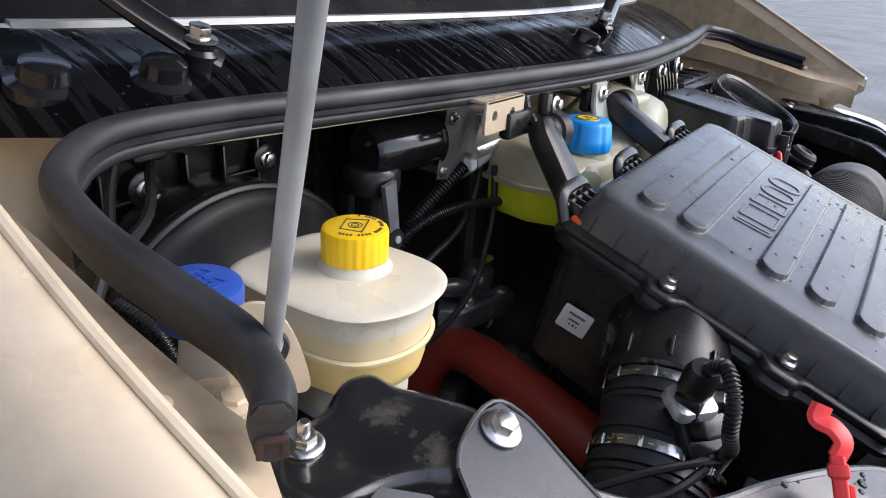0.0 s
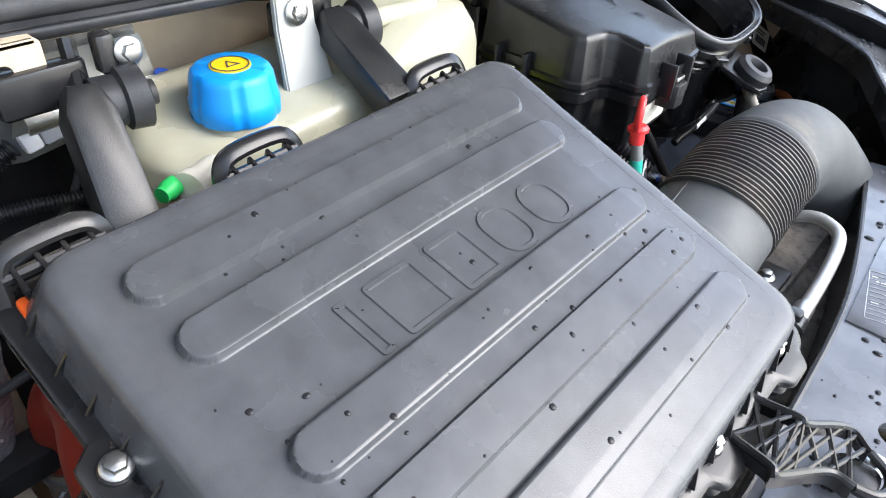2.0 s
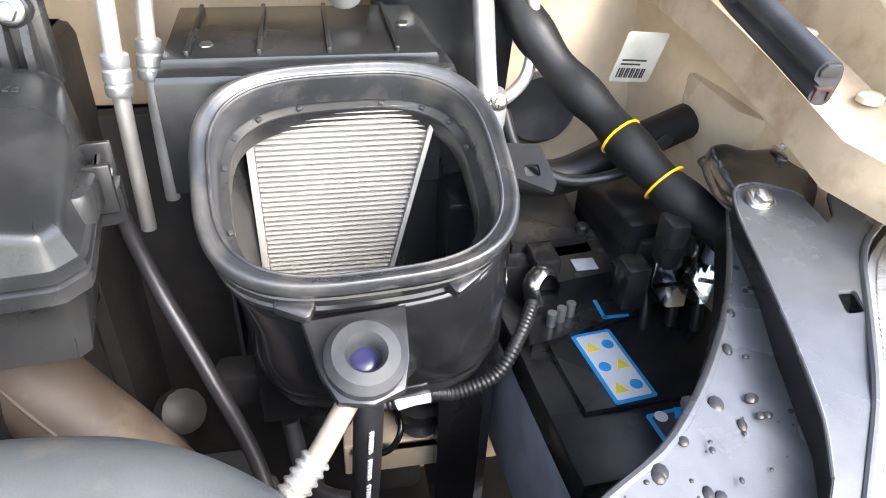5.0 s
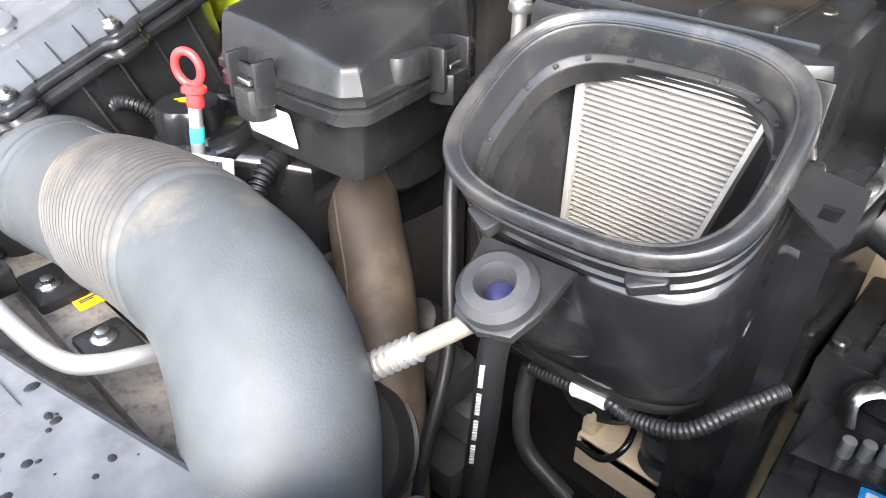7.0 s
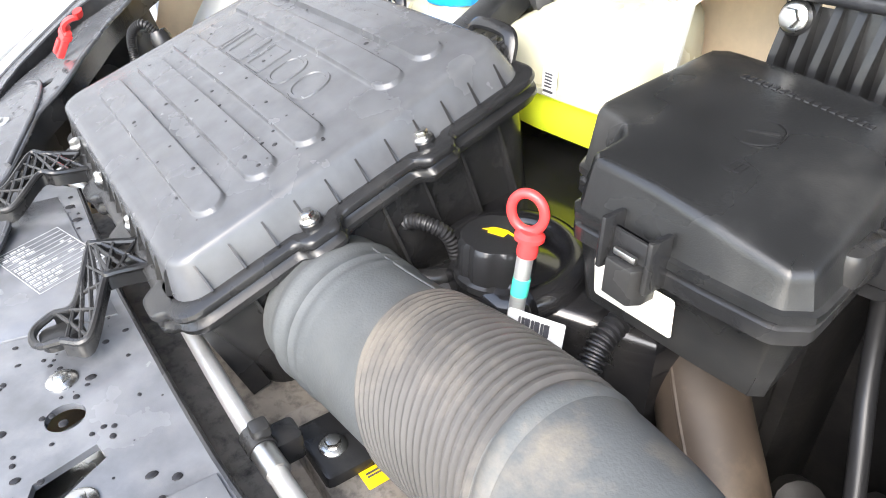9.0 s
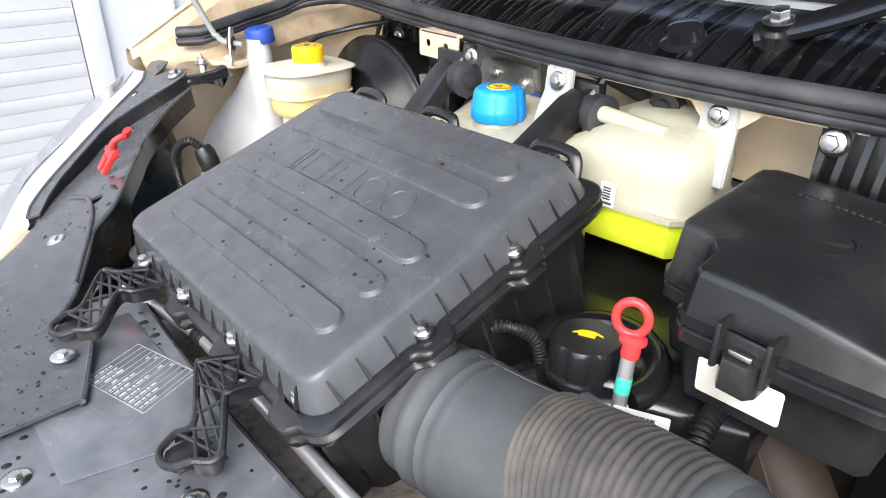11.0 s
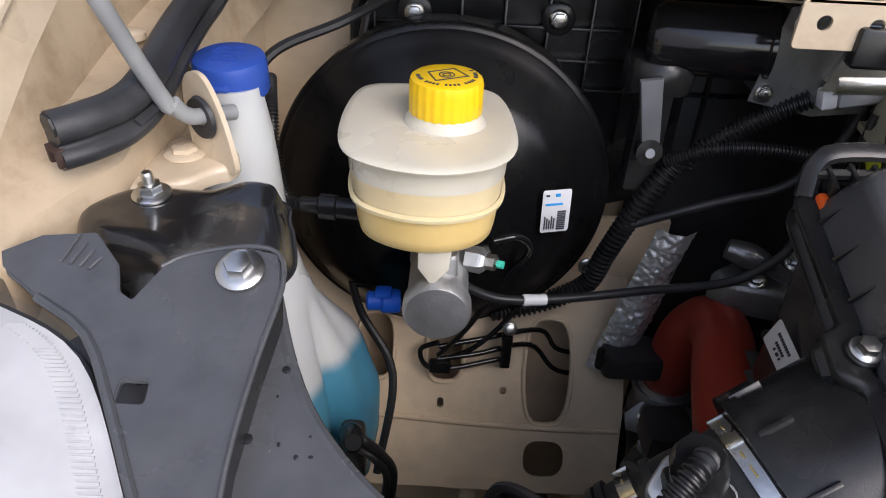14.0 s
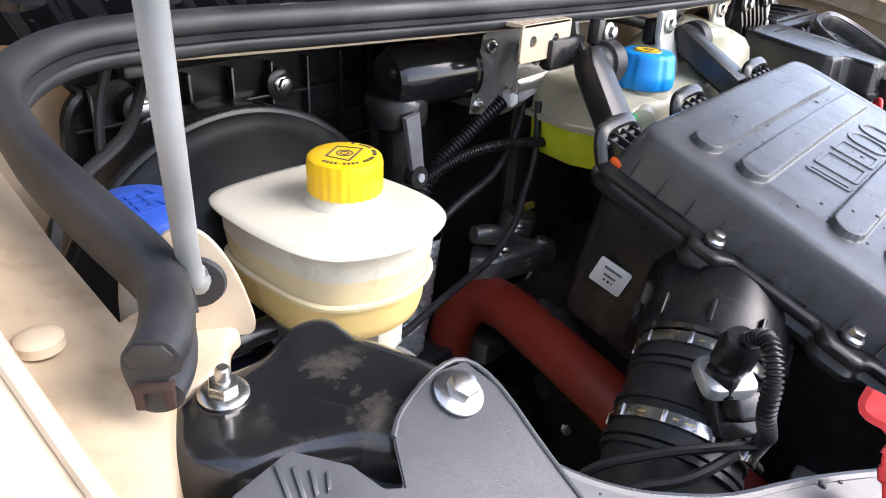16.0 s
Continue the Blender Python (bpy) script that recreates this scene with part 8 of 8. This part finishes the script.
wl = thing("wing_cable", (0.26, 0.1, 0.93), "black taped cable looped along the cream inner wing", "cable")
part("loop", tube([(0.250, 0.120, 0.970), (0.258, 0.099, 0.977), (0.256, 0.078, 0.972), (0.256, 0.087, 0.948), (0.258, 0.112, 0.930), (0.262, 0.143, 0.920), (0.268, 0.160, 0.905), (0.272, 0.162, 0.86)], 0.0065, n=12), LOOMTAPE, wl)
part("branch", tube([(0.275, 0.172, 0.985), (0.274, 0.164, 0.955), (0.272, 0.158, 0.925), (0.274, 0.160, 0.88)], lambda q: 0.009 + 0.002 * math.sin(8 * q), n=12), LOOMTAPE, wl)
part("low_run", tube([(0.270, 0.030, 0.945), (0.272, 0.045, 0.918), (0.272, 0.075, 0.897), (0.272, 0.096, 0.871), (0.274, 0.13, 0.845), (0.28, 0.17, 0.82)], 0.0075, n=12), LOOMTAPE, wl)
part("grommet", lathe([(0.012, 0), (0.013, 0.004), (0.009, 0.008), (0.004, 0.009)], 20).move(aim((0.244, 0.122, 0.970), (0.9, -0.3, 0.2))), RUBBER, wl)
part("strut", tube([(0.395, -0.008, 1.030), (0.401, -0.017, 1.0), (0.498, -0.047, 0.985), (0.584, -0.074, 0.975)], 0.0035, n=10), SATIN, wl)

foil = thing("heat_shield", (0.61, 0.5, 0.83), "crinkled silver foil heat shield", "heat shield")


def foil_fn(u, v):
    x = 0.556 + 0.048 * v + (0.040 + 0.005 * v + 0.004 * math.sin(5 * v)) * u
    z = 0.865 + 0.183 * v
    k = noise.noise((x * 190, z * 190, 0.3)) + 0.5 * noise.noise((x * 70, z * 70, 1.7))
    return (x, 0.446 + 0.012 * v - 0.012 * math.sin(math.pi * u) + 0.0022 * k, z)


part("foil", sheet(foil_fn, 60, 190), FOIL, foil, sharp=180)
part("clip", merge(box(0.563, 0.428, 0.872, 0.584, 0.442, 0.902, 0.004), box(0.568, 0.423, 0.877, 0.579, 0.431, 0.897, 0.002)), BLACK, foil)

wm = thing("wiper_motor", (0.70, 0.45, 1.2), "wiper motor with black drum and bright steel gearbox", "motor")
part("drum", lathe([(0.010, -0.095), (0.026, -0.092), (0.031, -0.084), (0.031, 0.0), (0.033, 0.002), (0.033, 0.006)], 36).move(aim((0.650, 0.452, 1.242), (0.95, -0.16, 0.02))), SATIN, wm)
part("gearbox", slab([(0.648, 1.205), (0.66, 1.275), (0.70, 1.283), (0.80, 1.272), (0.806, 1.225), (0.78, 1.205), (0.70, 1.195)], 0, 0.035, 0.006).move(Matrix(((1, 0, 0, 0), (0, 0, -1, 0.462), (0, 1, 0, 0), (0, 0, 0, 1)))), DULLALU, wm)
part("cover", slab([(0.70, 1.222), (0.715, 1.266), (0.80, 1.264), (0.806, 1.228)], 0, 0.014, 0.005).move(Matrix(((1, 0, 0, 0), (0, 0, -1, 0.428), (0, 1, 0, 0), (0, 0, 0, 1)))), ZINC, wm, "bright steel gearbox cover")
part("cover_roll", tube([(0.705, 0.422, 1.222), (0.806, 0.422, 1.226)], 0.011, n=16, res=3), ZINC, wm)
for x, z in ((0.653, 1.208), (0.668, 1.268), (0.79, 1.245), (0.735, 1.25)):
    hexbolt(wm, (x, 0.426 if x < 0.7 else 0.413, z), (0, -1, 0), 0.009, 0.008, 0.006)
part("linkage", tube([(0.76, 0.44, 1.27), (0.80, 0.43, 1.285), (0.90, 0.42, 1.280), (0.99, 0.415, 1.262)], 0.008, n=10), DARK, wm)
part("pivot", lathe([(0.018, 0), (0.019, 0.004), (0.019, 0.016), (0.011, 0.018), (0.010, 0.022)], 22).move(aim((1.02, 0.405, 1.268), (0, -1, -0.1))), DARK, wm)

cn = thing("grey_connector", (0.70, 0.43, 1.18), "grey cable connector with black corrugated leads", "connector")
part("shell", merge(box(-0.032, -0.010, -0.010, 0.012, 0.010, 0.010, 0.003), box(0.010, -0.009, -0.009, 0.050, 0.009, 0.008, 0.003), box(-0.02, -0.006, 0.009, 0.03, 0.006, 0.014, 0.002)).move(Matrix.Translation((0.718, 0.425, 1.196)) @ Matrix.Rotation(radians(-12), 4, 'Y')), GREYPL, cn)
part("white_end", box(-0.046, -0.009, -0.009, -0.032, 0.009, 0.009, 0.002).move(Matrix.Translation((0.718, 0.425, 1.196)) @ Matrix.Rotation(radians(-12), 4, 'Y')), WHITE, cn)
part("latch", box(-0.004, -0.007, 0.0135, 0.020, 0.007, 0.0175, 0.0015).move(Matrix.Translation((0.718, 0.425, 1.196)) @ Matrix.Rotation(radians(-12), 4, 'Y')), GREYPL, cn)
part("lead", ribbed([(0.668, 0.424, 1.186), (0.645, 0.428, 1.172), (0.62, 0.437, 1.150), (0.597, 0.445, 1.128), (0.585, 0.45, 1.105)], 0.0075, 0.0022, 0.0042, n=12), CORR, cn)
part("loop", tube([(0.765, 0.42, 1.207), (0.785, 0.415, 1.205), (0.792, 0.41, 1.185), (0.788, 0.405, 1.165), (0.775, 0.40, 1.15)], 0.006, n=10), RUBBER, cn)
part("blue_collar", lathe([(0.010, 0), (0.010, 0.01)], 14).move(aim((0.788, 0.412, 1.203), (0.3, -0.3, 0.8))), BLUE, cn)

cn.location = Vector(cn.location) + Vector((0.026, 0.0, 0.020))

hn = thing("cable_loom", (0.6, 0.44, 1.0), "thick corrugated cable loom and thin leads", "cable")
part("conduit", ribbed([(0.607, 0.45, 1.135), (0.588, 0.447, 1.105), (0.568, 0.445, 1.065), (0.553, 0.448, 1.02), (0.54, 0.455, 0.975), (0.50, 0.46, 0.945), (0.46, 0.455, 0.935), (0.44, 0.45, 0.935)], 0.0098, 0.003, 0.0056, n=16), CORR, hn)
part("lead", ribbed([(0.59, 0.445, 1.13), (0.63, 0.425, 1.155), (0.68, 0.41, 1.162), (0.74, 0.40, 1.155), (0.78, 0.395, 1.15)], 0.0055, 0.0016, 0.003, n=10), CORR, hn)
part("lead", tube([(0.565, 0.44, 1.06), (0.61, 0.43, 1.085), (0.65, 0.43, 1.10), (0.70, 0.43, 1.118), (0.735, 0.43, 1.16), (0.75, 0.43, 1.22)], 0.0045, n=10), RUBBER, hn)
part("long_lead", tube([(0.40, 0.372, 1.030), (0.44, 0.362, 1.021), (0.50, 0.371, 1.018), (0.58, 0.385, 1.022), (0.66, 0.395, 1.03), (0.70, 0.395, 1.06), (0.715, 0.395, 1.10), (0.735, 0.40, 1.14), (0.745, 0.41, 1.20)], 0.0044, n=10), RUBBER, hn)
part("white_wrap", tube([(0.462, 0.3635, 1.0195), (0.484, 0.3675, 1.0185)], 0.0056, n=14, res=2), WHITE, hn)
part("thin_lead", tube([(0.21, 0.40, 1.19), (0.235, 0.42, 1.225), (0.29, 0.45, 1.245), (0.34, 0.52, 1.26)], 0.0045, n=8), CORR, hn)
part("thin_lead", tube([(0.322, 0.53, 1.285), (0.30, 0.52, 1.23), (0.29, 0.50, 1.15), (0.275, 0.48, 1.05), (0.30, 0.40, 0.98), (0.34, 0.36, 0.92), (0.33, 0.30, 0.84)], 0.0042, n=8), CORR, hn)
part("loom_clip", merge(lathe([(0.009, 0), (0.009, 0.012), (0.006, 0.014)], 14).move(aim((0.335, 0.535, 1.268), (0, -1, 0))), box(0.325, 0.518, 1.262, 0.36, 0.528, 1.275, 0.003)), BLACK, hn)

lv = thing("fluid_sender", (0.585, 0.48, 1.1), "black round sender with a grey linkage arm", "sensor")
part("head", lathe([(0.031, 0), (0.032, 0.006), (0.032, 0.024), (0.029, 0.028), (0.012, 0.030)], 30).move(Matrix.Translation((0.583, 0.500, 1.155))), BLACK, lv)
part("stem", box(0.568, 0.488, 1.05, 0.60, 0.515, 1.158, 0.004), BLACK, lv)
part("arm", slab([(-0.008, 0), (0.008, 0), (0.010, 0.07), (-0.010, 0.07)], 0, 0.006, 0.002).move(Matrix(((0.98, -0.18, 0, 0.580), (0, 0.0, -1, 0.466), (0.18, 0.98, 0, 1.105), (0, 0, 0, 1)))), mat("grey_arm_plastic", (0.14, 0.145, 0.155), 0.45), lv)
part("eye", lathe([(0.012, 0), (0.012, 0.012), (0.005, 0.013)], 20).move(aim((0.578, 0.470, 1.106), (0, -1, 0.1))), BLACK, lv)
lv.location = (0.574, 0.446, 1.141)
part("eye_pin", lathe([(0.0045, 0.012), (0.0045, 0.015)], 12).move(aim((0.578, 0.470, 1.106), (0, -1, 0.1))), GREYPL, lv)

bp = thing("brake_pipes", (0.45, 0.40, 0.87), "thin black bent brake pipes with a steel clip", "pipe")
BP = [[(0.428, 0.312, 1.095), (0.450, 0.318, 1.096), (0.463, 0.335, 1.07), (0.445, 0.36, 1.02), (0.415, 0.38, 0.94), (0.385, 0.395, 0.885)],
      [(0.428, 0.37, 1.106), (0.455, 0.372, 1.106), (0.475, 0.385, 1.085), (0.485, 0.40, 1.03), (0.47, 0.41, 0.95), (0.43, 0.405, 0.895), (0.39, 0.40, 0.872)],
      [(0.385, 0.398, 0.895), (0.43, 0.408, 0.900), (0.50, 0.43, 0.900), (0.53, 0.44, 0.862), (0.60, 0.45, 0.85)],
      [(0.385, 0.394, 0.880), (0.43, 0.402, 0.884), (0.49, 0.422, 0.884), (0.53, 0.432, 0.836), (0.60, 0.442, 0.825)],
      [(0.385, 0.40, 0.90), (0.365, 0.40, 0.888), (0.372, 0.395, 0.868), (0.40, 0.395, 0.866), (0.46, 0.41, 0.872)]]
bp.location.y += 0.034
for q in BP:
    part("pipe", tube(q, 0.0030, n=10, res=6), SATIN, bp)
part("clip", box(0.375, 0.388, 0.862, 0.40, 0.398, 0.878, 0.002), SATIN, bp)
part("clip", box(0.455, 0.395, 0.868, 0.467, 0.408, 0.915, 0.002), SATIN, bp)
hexbolt(bp, (0.462, 0.400, 0.925), (0, -0.8, 0.5), 0.010, 0.008, 0.007)

cb2 = thing("hanger_bracket", (0.67, 0.365, 1.29), "cream steel bracket with two holes under the cowl", "bracket")
part("plate", plate(rrect(0.632, 1.266, 0.715, 1.302, 0.004), [circle(0.0055, 16, 0.651, 1.285), circle(0.0055, 16, 0.689, 1.284)], 0.003).move(Matrix(((1, 0, 0, 0), (0, 0, -1, 0.362), (0, 1, 0, 0), (0, 0, 0, 1)))), CREAM, cb2, bevel=0.0005)
part("return_lip", box(0.634, 0.362, 1.298, 0.713, 0.40, 1.302, 0.001), CREAM, cb2)
part("lug", box(0.742, 0.345, 1.272, 0.756, 0.36, 1.30, 0.003), BLACK, cb2)
hexbolt(cb2, (0.762, 0.345, 1.286), (0, -1, 0.1), 0.011, 0.010, 0.008)


# ---- headlights ----
RIM = [(0.150, 0.122, 1.204), (0.215, 0.092, 1.192), (0.262, 0.024, 1.160), (0.290, -0.014, 1.143), (0.352, -0.099, 1.105), (0.420, -0.150, 1.078), (0.480, -0.188, 1.056)]
WIDE = [0.105, 0.165, 0.205, 0.215, 0.225, 0.225, 0.225]


def lamp_rows(k):
    """Rows across the lens from its inner rim over the crest and down, shrunk inwards by k."""
    out = []
    for i, r in enumerate(RIM):
        w, h = WIDE[i] * (1 - 3 * k), 0.115 + 0.014 * i - k
        row = []
        for j in range(15):
            a = 1.75 * j / 14
            row.append(Vector(r) + Vector((-0.985, -0.17, 0)) * (w * math.sin(a)) + Vector((0, 0, -1)) * (h * (1 - math.cos(a)) + (k if k else 0.004 * math.exp(-((a - 0.25) / 0.12) ** 2))) + Vector((0, 0, 0.010 * math.sin(a))))
        out.append(row)
    return out


def lamp_skin(k, first=0, last=15):
    rows = [r[first:last] for r in lamp_rows(k)]
    cols = [spline([rows[i][j] for i in range(len(rows))], 6) for j in range(len(rows[0]))]
    return loft([[tuple(p) for p in c] for c in cols], (False, False), closed=False)


BASIN = mat("silvered_lamp_basin", (0.84, 0.84, 0.83), 0.26, metal=0.45, var=0.12, scale=24, bump=0.2, bscale=60)


def lamp_basin():
    """The silvered well below the bezel: it drops from the bezel's edge and runs out under the lens."""
    cols = []
    rows = lamp_rows(0.012)
    steps = [(0.0, 0.0), (0.005, -0.010), (0.010, -0.045), (0.018, -0.085), (0.034, -0.118), (0.065, -0.138), (0.095, -0.140), (0.122, -0.125), (0.138, -0.100)]
    for out, drop in steps:
        line = [rows[i][3] + Vector((-0.985, -0.17, 0)) * (out * WIDE[i] / 0.22) + Vector((0, 0, drop * (0.55 + 0.075 * i) + 0.006 * math.sin(i * 2.1 + out * 60))) for i in range(len(rows))]
        cols.append([tuple(p) for p in spline(line, 6)])
    return loft(cols, (False, False), closed=False)


def teeth(jj, w, k=0.012):
    """A strip of fine upright teeth along the bezel."""
    m = Mesh()
    sk = spline([r[int(jj)].lerp(r[int(jj) + 1], jj % 1) for r in lamp_rows(k)], 10)
    for i in range(6, len(sk) - 2):
        for q in range(3):
            p = sk[i].lerp(sk[i + 1], q / 3)
            t = tube([p, p + Vector((-w, -0.001, 0.0008))], 0.0012, n=5, res=1)
            m.add(t.v, t.f)
    return m


def headlight(flip):
    f = (lambda m: Mesh().add([far(*p) for p in m.v], m.f)) if flip else (lambda m: m)
    h = thing("headlight", (1.81 if flip else 0.25, -0.05, 0.95), "large swept headlight with a clear wet lens", "headlight", "headlights")
    part("lens", f(lamp_skin(0)), CLEAR, h, "clear plastic lens", sharp=80)
    part("bezel", f(lamp_skin(0.012, 0, 4)), LAMPGREY, h, "pale ribbed bezel", sharp=80)
    part("basin", f(lamp_basin()), BASIN, h, "silvered lamp basin", sharp=50)
    c = spline(RIM, 8)
    part("rim_teeth", f(teeth(0.35, 0.010)), LAMPGREY, h)
    part("inner_teeth", f(teeth(2.3, 0.006)), LAMPGREY, h)
    for at, face, r in (((0.184, -0.045, 1.034), (-0.28, -0.60, 0.75), 0.048), ((0.150, 0.030, 1.086), (-0.35, -0.55, 0.76), 0.028)):
        a = aim(at, face)
        b = part("reflector", f(lathe([(r * 0.2, -r * 0.55), (r * 0.55, -r * 0.42), (r * 0.85, -r * 0.15), (r, r * 0.15), (r * 1.06, r * 0.16), (r * 1.08, 0.0)], 40, (True, False)).move(a)), CHROME, h, "silvered reflector bowl")
        part("bulb", f(lathe([(0.006, -r * 0.5), (0.008, -r * 0.2), (0.006, r * 0.15), (0.001, r * 0.2)], 14).move(a)), LENS, b)
        for k in range(3):
            part("facet", f(box(-r * 0.05, -r * 0.9, -r * 0.12, r * 0.05, -r * 0.35, r * 0.02, 0.001).move(a @ Matrix.Rotation(radians(120 * k + 20), 4, 'Z'))), CHROME, b)
    part("back_shell", f(loft([[tuple(p + Vector((0.002, 0.0, -0.01))) for p in c], [tuple(p + Vector((0.03, 0.03, -0.16))) for p in c], [tuple(p + Vector((0.0, 0.02, -0.25))) for p in c]], (False, False), closed=False)), BLACK, h)
    return h


headlight(False)
headlight(True)


# ---- parked cars across the yard ----
CARS = [mat("dark_blue_car_paint", (0.012, 0.014, 0.022), 0.2, coat=0.8), mat("black_car_paint", (0.008, 0.008, 0.009), 0.2, coat=0.8), mat("grey_car_paint", (0.10, 0.10, 0.11), 0.25, coat=0.8)]
CARGLASS = mat("dark_car_glass", (0.02, 0.022, 0.025), 0.08)


def car(x, y, turn, paint):
    c = thing("parked_car", (x, y, 0), "dark parked car on the wet yard", "car", "parked cars")
    M = Matrix.Translation((x, y, 0)) @ Matrix.Rotation(radians(turn), 4, 'Z')
    prof = [(-2.1, 0.28), (-2.15, 0.6), (-2.05, 0.85), (-1.2, 0.95), (1.6, 0.98), (2.1, 0.9), (2.15, 0.55), (2.1, 0.28)]
    part("body", loft([[(a, w * (0.88 if abs(a) > 2 else 1), b) for a, b in prof] for w in (-0.88, -0.84, 0.84, 0.88)]).move(M), paint, c, bevel=0.04)
    cab = [(-1.3, 0.94), (-0.45, 1.42), (0.9, 1.44), (1.75, 0.97)]
    part("cabin", loft([[(a, w * (0.82 if b > 1.2 else 1), b) for a, b in cab] for w in (-0.78, 0.78)]).move(M), CARGLASS, c, bevel=0.04)
    part("roof", loft([[(a, w, b) for a, b in ((-0.5, 1.40), (-0.4, 1.46), (0.85, 1.48), (0.95, 1.42))] for w in (-0.62, 0.62)]).move(M), paint, c, bevel=0.02)
    for a in (-1.35, 1.3):
        for w in (-0.80, 0.80):
            wl = part("wheel", lathe([(0.2, -0.1), (0.31, -0.09), (0.32, 0), (0.31, 0.09), (0.2, 0.1)], 24).move(M @ Matrix.Translation((a, w, 0.32)) @ Matrix.Rotation(radians(90), 4, 'X')), RUBBER, c)
            part("rim", lathe([(0.19, -0.105), (0.19, 0.105)], 16).move(M @ Matrix.Translation((a, w, 0.32)) @ Matrix.Rotation(radians(90), 4, 'X')), ALU, wl)
    for w in (-0.62, 0.62):
        part("headlamp", box(-2.14, w - 0.16, 0.62, -2.0, w + 0.16, 0.76, 0.03).move(M), LAMPGREY, c)
    part("number_plate", box(-2.17, -0.26, 0.42, -2.15, 0.26, 0.53, 0.005).move(M), WHITE, c)


for i, (x, y) in enumerate(((22.5, 7.0), (25.5, 9.2), (28.5, 11.4), (31.5, 13.6), (34.5, 15.8))):
    car(x, y, 12 + 5 * (i % 2), CARS[i % 3])
